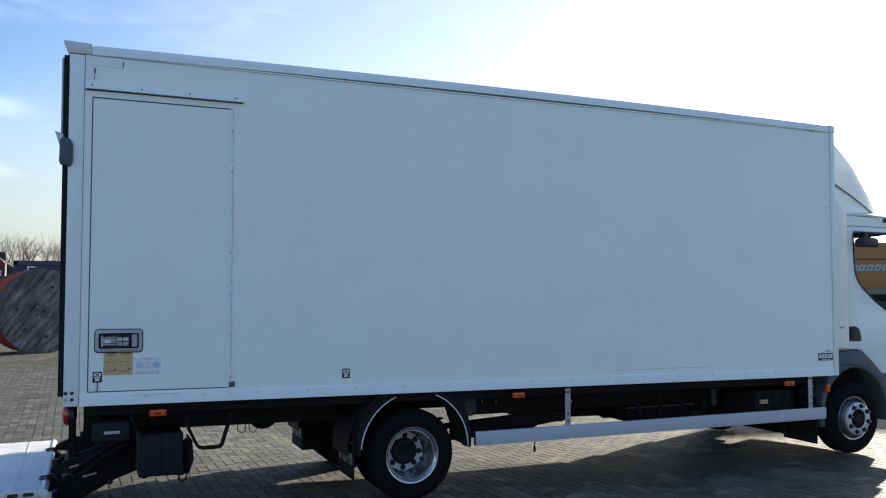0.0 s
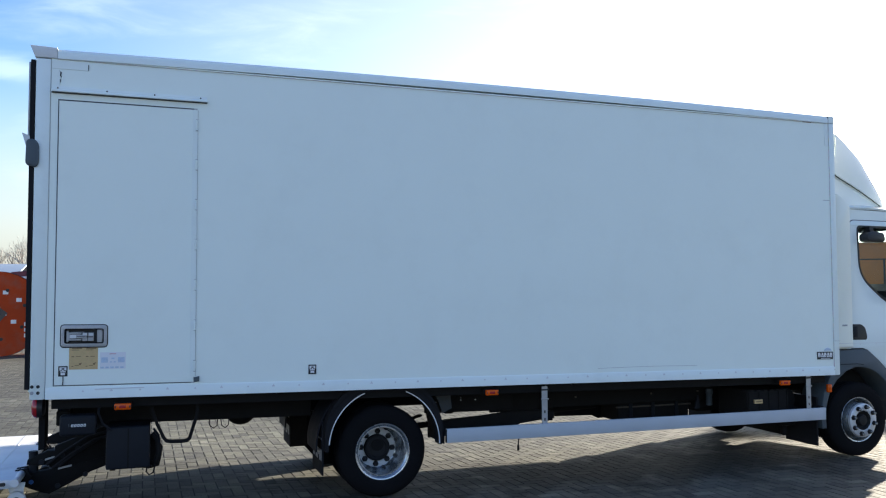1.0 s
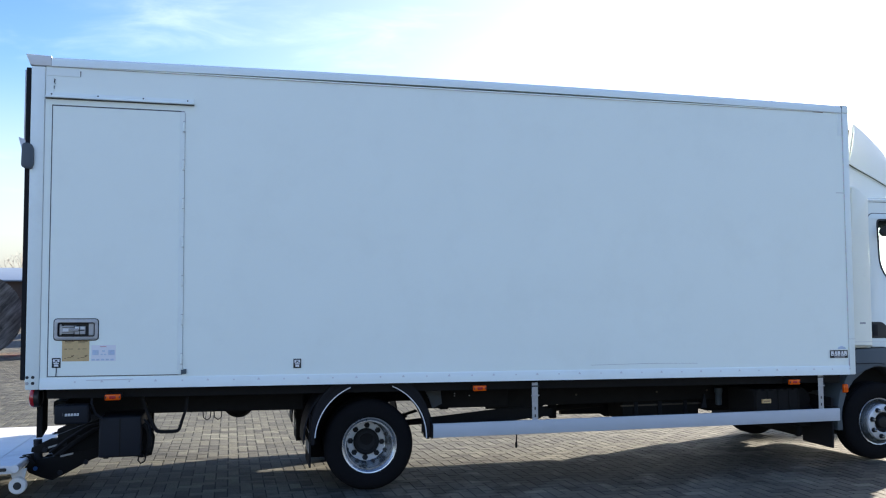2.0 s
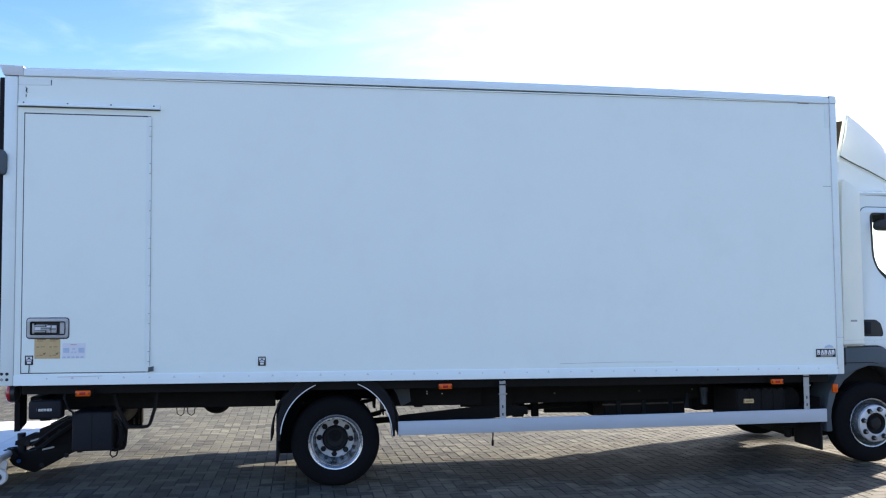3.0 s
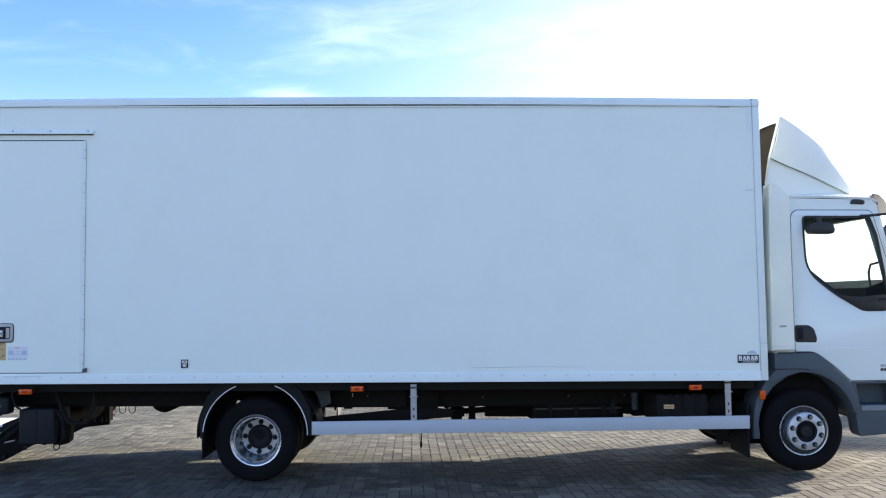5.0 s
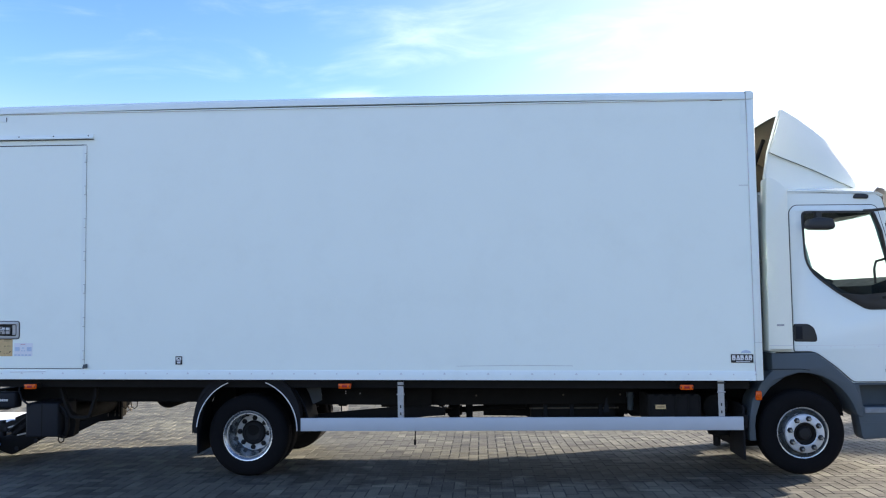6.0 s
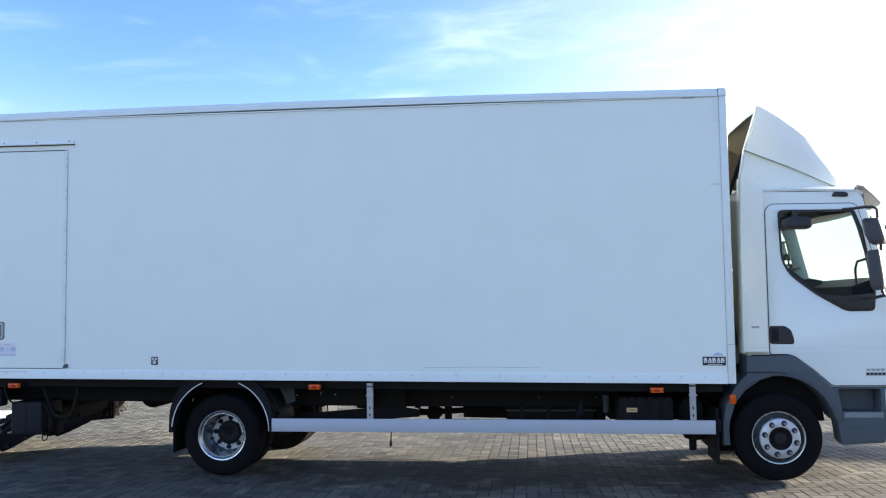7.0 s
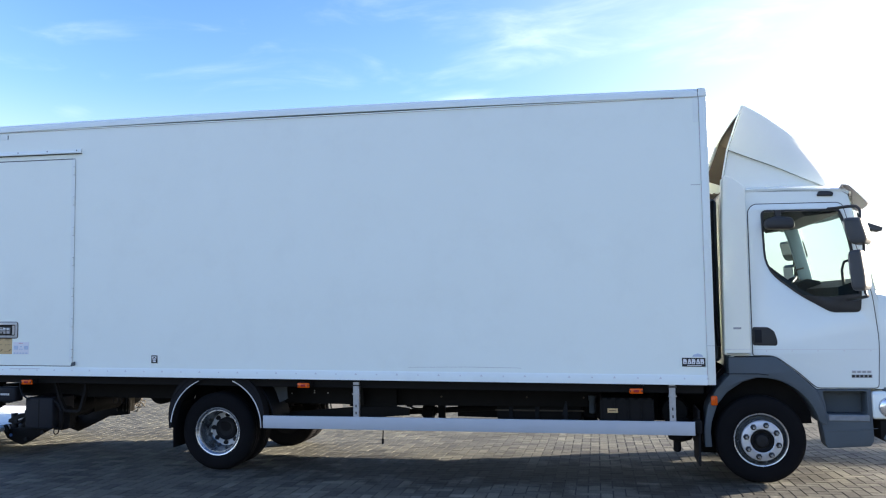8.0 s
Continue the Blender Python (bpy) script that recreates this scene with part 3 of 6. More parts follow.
    part("joint_line", block(4.578, 4.648, -0.0075, 0.0, 1.215, 1.2175, 0), M_JOINT, side, lean=True)
    part("cover_strip", block(-2.528, -2.28, 0.0005, 0.006, 3.300, 3.362, 0.001), M_TRIM, side, lean=True)
    part("cover_strip", block(-2.528, -2.472, 0.0005, 0.006, 3.17, 3.297, 0.001), M_TRIM, side, lean=True)
    part("joint_line", block(4.5705, 4.5745, -0.0068, 0.02, ZL, Z1 - 0.008, 0), M_GAP, side, lean=True)
    part("stain", prism([(4.26, ZL - 0.008), (4.37, ZL - 0.009), (4.37, ZL - 0.004), (4.26, ZL - 0.004)], 0.001, 0.006), M_BROWN, side, "brown rust streak under the roof edge", lean=True)
    part("cover_strip", block(4.528, 4.573, 0.0005, 0.006, 3.15, 3.372, 0.001), M_TRIM, side, lean=True)
    part("peeling_edge", prism([(-2.2825, 3.302), (-2.279, 3.302), (-2.277, 3.345), (-2.2835, 3.345)], -0.001, 0.006), M_GAP, side, lean=True)
    part("peeling_edge", prism([(-2.478, 3.285), (-2.47, 3.27), (-2.474, 3.25), (-2.46, 3.235), (-2.466, 3.255), (-2.461, 3.272)], -0.001, 0.006), M_GAP, side, lean=True)
    part("peeling_edge", prism([(-2.473, 3.2), (-2.468, 3.2), (-2.468, 3.222), (-2.473, 3.222)], -0.001, 0.006), M_GAP, side, lean=True)
    part("scratch", prism([(1.94, 1.004), (2.5, 1.012), (2.98, 1.008), (2.98, 1.0105), (2.5, 1.0145), (1.94, 1.0065)], 0.0025, 0.006), M_JOINT, side, "long faint scratch", lean=True)
    # drip rail over the door
    rail = part("drip_rail", prism([(-0.030, 3.123), (-0.030, 3.134), (-0.012, 3.140), (-0.008, 3.166), (0.004, 3.166), (0.004, 3.123)], -2.527, -1.43), M_TRIM, truck, "white drip rail over the side door", lean=False)
    for v in rail.data.vertices:
        v.co.x, v.co.y = v.co.y, v.co.x
        v.co.z -= 0.008 * v.co.x
    rail.data.flip_normals()
    for i in range(4):
        x = -2.485 + i * 0.335
        part("screw", lathe([(0.006, -0.002), (0.006, 0.004)], (x, -0.0105, 3.154), seg=10), M_INK, rail, lean=True)
    # thin dark strips stand in for the shade along the rail's edges
    part("rail_shade_strip", block(-2.527, -1.43, -0.008, 0.004, 3.119, 3.1235, 0), M_GAP, rail, lean=True)
    part("rail_shade_strip", block(-2.527, -1.43, -0.002, 0.004, 3.166, 3.169, 0), M_GAP, rail, lean=True)
    # door with frame, hinges and latch
    part("door_seal", prism(rect(DX0 - 0.005, DX1 + 0.005, DZ0 - 0.005, DZ1 + 0.007), 0.0035, 0.04, [rect(DX0 + 0.002, DX1 - 0.002, DZ0 + 0.002, DZ1 - 0.003)]), M_JOINT, truck, lean=True)
    part("door_gap", block(DX0 - 0.004, DX1 - 0.02, 0.002, 0.03, DZ1 - 0.002, DZ1 + 0.006, 0), M_GAP, truck, lean=True)
    part("door_gap", block(DX0 - 0.004, DX0 + 0.002, 0.002, 0.03, DZ0, DZ1, 0), M_GAP, truck, lean=True)
    part("door_gap", block(DX0 - 0.004, DX1 - 0.02, 0.002, 0.03, DZ0 - 0.004, DZ0 + 0.001, 0), M_GAP, truck, lean=True)
    hx0, hx1, hz0, hz1 = -2.428, -2.128, 1.263, 1.410     # latch recess
    door = part("side_door", prism(rect(DX0 + 0.003, DX1 - 0.003, DZ0 + 0.003, DZ1 - 0.004), 0.0, 0.04, [rounded(rect(hx0, hx1, hz0, hz1), 0.02)]), M_BOX, truck, "white side access door, closed", lean=True)
    part("hinge_strip", block(DX1 - 0.030, DX1 + 0.008, -0.004, 0.006, DZ0 + 0.04, DZ1 - 0.006, 0.001), M_TRIM, door, lean=True)
    part("strip_edge", block(DX1 + 0.0085, DX1 + 0.0115, 0.001, 0.006, DZ0 + 0.04, DZ1 - 0.006, 0), M_JOINT, door, lean=True)
    for i in range(7):
        z = 1.103 + i * 0.307
        part("hinge", lathe([(0.006, -0.038), (0.008, -0.036), (0.008, 0.036), (0.006, 0.038)], (DX1 + 0.002, -0.007, z), "z", 12), M_TRIM, door, lean=True)
        for k in (-0.041, 0.041):
            part("hinge_joint", block(DX1 - 0.006, DX1 + 0.010, -0.012, 0.002, z + k - 0.002, z + k + 0.002, 0), M_JOINT, door, lean=True)
    part("hinge_foot", hull([(DX1 + 0.0, -0.02, 0.985), (DX1 + 0.035, -0.02, 0.99), (DX1 + 0.035, -0.02, 1.02), (DX1 + 0.01, -0.02, 1.01), (DX1, 0.0, 0.98), (DX1 + 0.04, 0.0, 0.985), (DX1 + 0.04, 0, 1.025), (DX1, 0, 1.015)]), M_GREY, door, "grey cast hinge foot", lean=True)
    # latch
    latch = part("latch", prism(rounded(rect(hx0 - 0.006, hx1 + 0.006, hz0 - 0.006, hz1 + 0.006), 0.025), -0.008, 0.006, [rounded(rect(hx0 + 0.022, hx1 - 0.022, hz0 + 0.024, hz1 - 0.024), 0.012)], bevel=0.003), M_GALV, door, "recessed steel latch with folding lever", lean=True)
    part("latch_gasket", prism(rounded(rect(hx0 - 0.012, hx1 + 0.012, hz0 - 0.012, hz1 + 0.012), 0.03), -0.003, 0.003, [rounded(rect(hx0 - 0.004, hx1 + 0.004, hz0 - 0.004, hz1 + 0.004), 0.024)]), M_SEAL, door, "black rubber gasket", lean=True)
    part("latch_gasket", prism(rounded(rect(hx0 + 0.017, hx1 - 0.017, hz0 + 0.019, hz1 - 0.019), 0.016), -0.0095, 0.002, [rounded(rect(hx0 + 0.0225, hx1 - 0.0225, hz0 + 0.0245, hz1 - 0.0245), 0.012)]), M_SEAL, door, "black rubber gasket", lean=True)
    return side, door, latch, (hx0, hx1, hz0, hz1)


side, door, latch, (hx0, hx1, hz0, hz1) = load_box()
part("latch_pan", block(hx0 + 0.01, hx1 - 0.01, 0.022, 0.03, hz0 + 0.01, hz1 - 0.01, 0), M_INK, door, lean=True)
part("latch_pan", block(hx1 - 0.064, hx1 - 0.024, 0.004, 0.02, hz0 + 0.026, hz1 - 0.026, 0.004), M_GALV, door, lean=True)
part("latch_lever", blocks([(hx0 + 0.04, hx0 + 0.135, -0.004, 0.014, hz0 + 0.04, hz0 + 0.10), (hx0 + 0.135, hx0 + 0.215, -0.002, 0.012, hz0 + 0.036, hz0 + 0.098), (hx0 + 0.095, hx0 + 0.165, -0.010, 0.0, hz0 + 0.058, hz0 + 0.082), (hx0 + 0.03, hx0 + 0.045, -0.003, 0.016, hz0 + 0.03, hz0 + 0.112), (hx0 + 0.06, hx0 + 0.15, -0.006, 0.004, hz0 + 0.098, hz0 + 0.104)]), M_GALV, door, "worn bare metal lever", lean=True)
for r in ((0.05, 0.13, 0.052, 0.056), (0.05, 0.13, 0.086, 0.090), (0.132, 0.138, 0.036, 0.1), (0.10, 0.16, 0.068, 0.072), (0.165, 0.21, 0.064, 0.070), (0.172, 0.176, 0.036, 0.098)):
    part("lever_groove", block(hx0 + r[0], hx0 + r[1], -0.0115 if r[0] == 0.10 else -0.0065, 0.0, hz0 + r[2], hz0 + r[3], 0), M_INK, door, lean=True)
for r in ((0.055, 0.125, 0.058, 0.083), (0.14, 0.17, 0.078, 0.094), (0.18, 0.21, 0.076, 0.094)):
    part("lever_face", block(hx0 + r[0], hx0 + r[1], -0.0060, -0.001, hz0 + r[2], hz0 + r[3], 0.001), M_CAP, door, lean=True)


def sticker_bars(parent, rows, y, material_):
    """Unreadable print as plain bars: (x0, x1, z0, z1)."""
    for r in rows:
        part("print_bar", block(r[0], r[1], y - 0.0012, y + 0.002, r[2], r[3], 0), material_, parent, lean=True)


sheet = part("instruction_sticker", block(-2.377, -2.183, -0.0015, 0.001, 1.094, 1.258, 0), M_SHEET, door, "yellowed instruction sticker with faded print", lean=True)
bars = []
for col in (-2.36, -2.265):
    bars += [(col + 0.002, col + 0.07, 1.243, 1.249), (col + 0.002, col + 0.05, 1.233, 1.237), (col, col + 0.018, 1.184, 1.190), (col + 0.03, col + 0.062, 1.186, 1.190),
             (col, col + 0.012, 1.114, 1.119), (col + 0.022, col + 0.05, 1.120, 1.124), (col + 0.05, col + 0.063, 1.126, 1.138), (col + 0.06, col + 0.07, 1.136, 1.142)]
sticker_bars(sheet, bars, -0.002, M_BROWN)
notice = part("notice_sticker", block(-2.168, -1.992, -0.0012, 0.001, 1.094, 1.215, 0), material("pale_sticker", (0.76, 0.77, 0.80), 0.5, vary=0.04), door, "faded pale notice sticker", lean=True)
sticker_bars(notice, [(-2.105, -2.06, 1.201, 1.206)], -0.0015, M_REDINK)
sticker_bars(notice, [(-2.165 + 0.034 * i, -2.142 + 0.034 * i, 1.098, 1.110) for i in range(5)] + [(-2.16, -2.115, 1.14, 1.178), (-2.045, -2.0, 1.14, 1.178), (-2.10, -2.085, 1.14, 1.148), (-2.075, -2.06, 1.14, 1.148), (-2.09, -2.07, 1.165, 1.175)], -0.0015, M_BLUE)


def pictogram(x0, z0, cord):
    sign = part("pictogram_sticker", block(x0, x0 + 0.062, -0.0015, 0.002, z0, z0 + 0.075, 0), M_INK, side if not cord else door, "small black and white pictogram", lean=True)
    for r in [(x0 + 0.008, x0 + 0.022, z0 + 0.044, z0 + 0.066), (x0 + 0.04, x0 + 0.054, z0 + 0.044, z0 + 0.066), (x0 + 0.022, x0 + 0.04, z0 + 0.06, z0 + 0.066), (x0 + 0.012, x0 + 0.05, z0 + 0.03, z0 + 0.038), (x0 + 0.016, x0 + 0.046, z0 + 0.01, z0 + 0.026), (x0 + 0.026, x0 + 0.036, z0 + 0.04, z0 + 0.05)]:
        part("print_shape", block(r[0], r[1], -0.003, 0.0, r[2], r[3], 0), M_WHITE, sign, lean=True)
    if cord:
        part("pull_cord", pipe([(x0 + 0.032, -0.004, z0), (x0 + 0.033, -0.005, z0 - 0.03), (x0 + 0.03, -0.004, z0 - 0.062)], 0.0035), M_GAP, sign, lean=True)


pictogram(-2.447, 1.045, True)
pictogram(-0.638, 1.018, False)

# maker's plate by the front corner, drawn as plain shapes
plate = part("maker_plate", block(4.368, 4.562, -0.002, 0.002, 1.038, 1.112, 0.001), M_INK, side, "black plate with white block shapes", lean=True)
for i in range(5):
    x = 4.378 + i * 0.0358
    notch = [[(x + 0.010, 1.067), (x + 0.019, 1.067), (x + 0.019, 1.076), (x + 0.010, 1.076)]]
    outline = [(x, 1.06), (x + 0.033, 1.06), (x + 0.024, 1.102), (x + 0.009, 1.102)] if i % 2 else [(x, 1.06), (x + 0.026, 1.06), (x + 0.030, 1.082), (x + 0.026, 1.102), (x, 1.102)]
    part("white_shape", prism(outline, -0.0035, -0.001, notch), M_WHITE, plate, lean=True)
part("white_shape", block(4.41, 4.53, -0.0035, -0.001, 1.045, 1.050, 0), M_WHITE, plate, lean=True)
crest = part("blue_sticker", prism([(4.455, 1.122), (4.545, 1.122), (4.535, 1.138), (4.50, 1.150), (4.465, 1.138)], -0.002, 0.002), M_BLUE, side, "small faded blue sticker", lean=True)

# rear closing and its seal
part("rear_shutter", blocks([(-2.652, -2.636, 0.07, 2.43, 0.93 + i * 0.16, 1.085 + i * 0.16) for i in range(15)], 0.005), M_BOX, truck, "white slatted rear shutter", lean=True)
part("rear_seal", block(-2.668, -2.634, 0.0, 0.035, 0.955, 3.355, 0.004), M_SEAL, truck, "black rubber edge seal", lean=True)
part("rear_seal", block(-2.668, -2.634, 2.465, 2.5, 0.955, 3.355, 0.004), M_SEAL, truck, "black rubber edge seal", lean=True)
part("rear_edge_strip", block(-2.682, -2.669, 0.02, 0.05, 2.75, 3.34, 0.003), M_GALV, truck, lean=True)
arm = part("outline_lamp", prism(rounded([(-2.690, 2.575), (-2.616, 2.560), (-2.600, 2.600), (-2.600, 2.725), (-2.625, 2.765), (-2.685, 2.765)], 0.03), -0.03, 0.03, bevel=0.012), M_GREY, truck, "grey rubber outline lamp arm", lean=True)
part("lamp_bracket", hull([(-2.685, 0.0, 2.70), (-2.685, 0.06, 2.70), (-2.72, 0.02, 2.815), (-2.72, 0.06, 2.815), (-2.66, 0.0, 2.79), (-2.66, 0.06, 2.79)]), M_GALV, arm, lean=True)

# ---- chassis and what hangs on it ----
for y in (0.83, 1.59):
    part("chassis_rail", prism([(-2.45, 0.86), (6.0, 0.86), (6.0, 0.66), (4.2, 0.63), (-1.4, 0.63), (-2.0, 0.70), (-2.45, 0.72)], y, y + 0.075, bevel=0.004), M_DARK, truck, lean=True)
for x in (-2.35, -1.5, -0.7, 0.75, 1.7, 2.7, 3.6):
    part("cross_member", block(x - 0.04, x + 0.04, 0.90, 1.6, 0.68, 0.84), M_DARK, truck, lean=True)
for i in range(14):
    x = -2.4 + i * 0.52
    part("floor_bearer", block(x - 0.03, x + 0.03, 0.06, 2.44, 0.86, 0.92), M_DARK, truck, lean=True)
part("side_skirt_channel", block(-2.5, 4.55, 0.10, 0.14, 0.80, 0.915, 0.004), M_DARK, truck, lean=True)
part("side_skirt_channel", block(-2.5, 4.55, 2.36, 2.40, 0.80, 0.915, 0.004), M_DARK, truck, lean=True)
part("subframe_panel", block(-2.50, -0.52, 0.55, 0.58, 0.612, 0.90, 0.004), M_DARK, truck, lean=True)
part("subframe_panel", block(0.50, 1.35, 0.55, 0.58, 0.592, 0.90, 0.004), M_DARK, truck, lean=True)
for x, z in ((-1.36, 0.79), (-1.33, 0.79), (-1.36, 0.76), (-1.62, 0.77), (0.84, 0.70), (0.98, 0.70), (0.84, 0.72), (0.60, 0.69)):
    part("bolt_head", lathe([(0.0055, -0.008), (0.0055, 0.004)], (x, 0.548, z), seg=6), M_CAP, truck, lean=True)
part("subframe_bracket", prism([(1.17, 0.90), (1.17, 0.558), (1.66, 0.556), (1.66, 0.90)], 0.66, 0.68), M_DARK, truck, lean=True)
part("underfloor_carrier", prism([(0.55, 0.485), (0.64, 0.497), (1.30, 0.551), (1.66, 0.556), (1.80, 0.535), (1.80, 0.47), (1.62, 0.458), (1.45, 0.44), (1.30, 0.38), (0.55, 0.36)], 0.60, 0.63), M_DARK, truck, "black underfloor carrier with brake pipes")
# unseen box added on the far side, keeps low sun off the lift
part("sun_block_box", block(-1.95, -0.62, 2.20, 2.44, 0.56, 0.86, 0.01), M_DARK2, truck, "unseen black box added on the far side to block the sun")
part("air_tank", lathe([(0.05, -0.33), (0.11, -0.31), (0.14, -0.26), (0.14, 0.26), (0.11, 0.31), (0.05, 0.33)], (-1.07, 1.2, 0.655), seg=32), M_DARK, truck, "black cross-mounted air tank")
for y in (0.72, 1.70):
    rows = []
    for k in range(4):
        ln = 0.75 - 0.13 * k
        rows.append(skin([[(x, y, 0.47 - 0.02 * k + 0.16 * (x / 0.75) ** 2), (x, y + 0.07, 0.47 - 0.02 * k + 0.16 * (x / 0.75) ** 2)] for x in np.linspace(-ln * 0.6, ln * 0.7, 13)], 0.014))
    bm = bmesh.new()
    for r in rows:
        add(bm, r)
    part("leaf_spring", bm, M_DARK, truck)
    rows = [skin([[(5.0 + x, y, 0.44 - 0.02 * k + 0.16 * (x / 0.7) ** 2), (5.0 + x, y + 0.07, 0.44 - 0.02 * k + 0.16 * (x / 0.7) ** 2)] for x in np.linspace(-0.7 + 0.13 * k, 0.7 - 0.13 * k, 11)], 0.014) for k in range(3)]
    bm = bmesh.new()
    for r in rows:
        add(bm, r)
    part("leaf_spring", bm, M_DARK, truck)
    part("spring_hanger", block(0.74, 0.82, y - 0.02, y + 0.09, 0.55, 0.86), M_DARK, truck)
part("rear_axle", lathe([(0.05, -0.95), (0.075, -0.94), (0.075, -0.3), (0.17, -0.14), (0.19, 0.0), (0.17, 0.14), (0.075, 0.3), (0.075, 0.94), (0.05, 0.95)], (0.0, 1.25, 0.385), seg=24), M_DARK, truck)
part("front_axle", block(4.94, 5.06, 0.35, 2.15, 0.24, 0.36, 0.02), M_DARK, truck)
# unseen blocks at the front axle ends, added to stop low sun
for y in (0.37, 1.86):
    part("sun_block_knuckle", block(4.90, 5.25, y, y + 0.27, 0.11, 0.45, 0.03), M_DARK, truck)
# sump made oversize to shade the ground behind the front axle
part("oil_sump", hull([(4.58, 0.80, 0.13), (5.15, 0.80, 0.13), (4.58, 1.76, 0.13), (5.15, 1.76, 0.13), (4.46, 0.75, 0.42), (5.22, 0.75, 0.42), (4.46, 1.80, 0.42), (5.22, 1.80, 0.42)]), M_DARK, truck, "black oil sump, enlarged to block the low sun")
part("prop_shaft", rod((0.15, 1.25, 0.34), (2.6, 1.25, 0.475), 0.030), M_DARK, truck)
part("prop_joint", lathe([(0.06, -0.06), (0.085, -0.05), (0.085, 0.05), (0.06, 0.06)], (1.86, 1.25, 0.432), "x", 16), M_DARK, truck)
part("shaft_yoke", block(1.905, 1.94, 1.19, 1.31, 0.39, 0.475, 0.006), M_DARK, truck)
part("shaft_yoke", block(1.79, 1.815, 1.19, 1.31, 0.385, 0.47, 0.006), M_DARK, truck)
part("shaft_hanger", prism([(1.975, 0.60), (2.055, 0.60), (2.05, 0.36), (1.985, 0.36)], 1.14, 1.20, bevel=0.004), M_DARK, truck, "black centre bearing hanger")
part("shaft_hanger", prism([(1.70, 0.60), (1.80, 0.60), (1.785, 0.535), (1.73, 0.525)], 0.80, 0.83, bevel=0.003), M_DARK, truck)
part("brake_pipe", pipe([(0.9, 0.82, 0.60), (1.3, 0.82, 0.565), (1.7, 0.83, 0.56), (1.78, 0.9, 0.50), (1.84, 1.1, 0.47)], 0.010), M_SEAL, truck)
part("gearbox", hull([(2.6, 1.05, 0.48), (2.6, 1.45, 0.48), (2.6, 1.05, 0.85), (2.6, 1.45, 0.85), (3.6, 0.95, 0.42), (3.6, 1.55, 0.42), (3.6, 0.95, 0.9), (3.6, 1.55, 0.9)]), M_DARK, truck)
part("engine", block(3.6, 4.7, 0.92, 1.58, 0.40, 1.0, 0.04), M_DARK, truck)
part("exhaust_silencer", lathe([(0.05, -0.42), (0.13, -0.38), (0.15, -0.30), (0.15, 0.30), (0.13, 0.38), (0.05, 0.42)], (2.2, 1.95, 0.62), "x", 24), M_RUST, truck, "dusty steel silencer")
# second unseen box, added so its shadow edge falls right on the paving
part("sun_block_box", block(1.50, 2.70, 2.08, 2.44, 0.480, 0.86, 0.015), M_DARK2, truck, "unseen black box added on the far side to block the sun")
part("fuel_tank", block(2.75, 4.42, 1.78, 2.44, 0.500, 0.86, 0.05, 3), M_DARK2, truck, "black fuel tank on the far side")
# boxes behind the side guard
part("gearbox_guard", prism([(2.16, 0.372), (2.60, 0.362), (2.66, 0.33), (3.62, 0.33), (3.62, 0.62), (2.16, 0.62)], 1.30, 1.36, bevel=0.006), M_DARK, truck, "dusty black underfloor tray")
tray = part("storage_tray", block(2.64, 3.48, 0.86, 1.22, 0.355, 0.56, 0.012), M_DARK, truck, "dusty black underfloor tray")
part("tray_flange", block(2.62, 3.50, 0.85, 0.87, 0.49, 0.505, 0.003), M_RUST, tray)
for x in (2.78, 3.04, 3.32):
    part("tray_strap", block(x - 0.02, x + 0.02, 0.84, 0.862, 0.35, 0.56, 0.003), M_DARK2, tray)
part("frame_side", block(1.62, 4.20, 0.74, 0.80, 0.550, 0.86, 0.004), M_DARK, truck)
for x in (1.25, 2.1, 2.95, 3.5):
    part("frame_bolt", lathe([(0.010, -0.010), (0.010, 0.004)], (x, 0.738, 0.64), seg=6), M_RUST, truck)
bat = part("battery_box", block(3.66, 4.13, 0.15, 0.62, 0.44, 0.70, 0.015), M_DARK, truck, "black ribbed battery box with yellow label")
for i in range(6):
    part("rib", block(3.68 + i * 0.078, 3.72 + i * 0.078, 0.140, 0.155, 0.686, 0.704, 0.002), M_DARK, bat)
for x in (3.665, 3.785, 3.90, 4.015, 4.115):
    part("rib", block(x, x + 0.012, 0.138, 0.155, 0.45, 0.69, 0.002), M_DARK, bat)
lab = part("label_plate", block(3.725, 3.815, 0.132, 0.15, 0.575, 0.612, 0), M_SHEET, bat, "small yellow label")
part("print_bar", block(3.738, 3.802, 0.1305, 0.134, 0.589, 0.598, 0), M_BROWN, lab)
part("filter_bowl", lathe([(0.02, -0.085), (0.032, -0.08), (0.032, 0.03), (0.04, 0.04), (0.04, 0.085)], (3.585, 0.66, 0.585), "z", 16), M_GREY, truck, "grey plastic filter bowl")
part("air_spring_tank", lathe([(0.04, -0.25), (0.11, -0.23), (0.125, -0.18), (0.125, 0.18), (0.11, 0.23), (0.04, 0.25)], (4.32, 0.62, 0.56), seg=24), M_DARK, truck)
part("bracket_tongue", hull([(3.30, 0.5, 0.50), (3.36, 0.5, 0.50), (3.345, 0.5, 0.63), (3.335, 0.5, 0.63), (3.30, 0.52, 0.50), (3.36, 0.52, 0.50), (3.345, 0.52, 0.63), (3.335, 0.52, 0.63)]), M_DARK2, truck)
part("brake_chamber", lathe([(0.03, -0.12), (0.10, -0.10), (0.125, -0.03), (0.125, 0.06), (0.10, 0.10)], (4.37, 0.48, 0.40), "z", 24), M_DARK, truck, "black brake chamber")
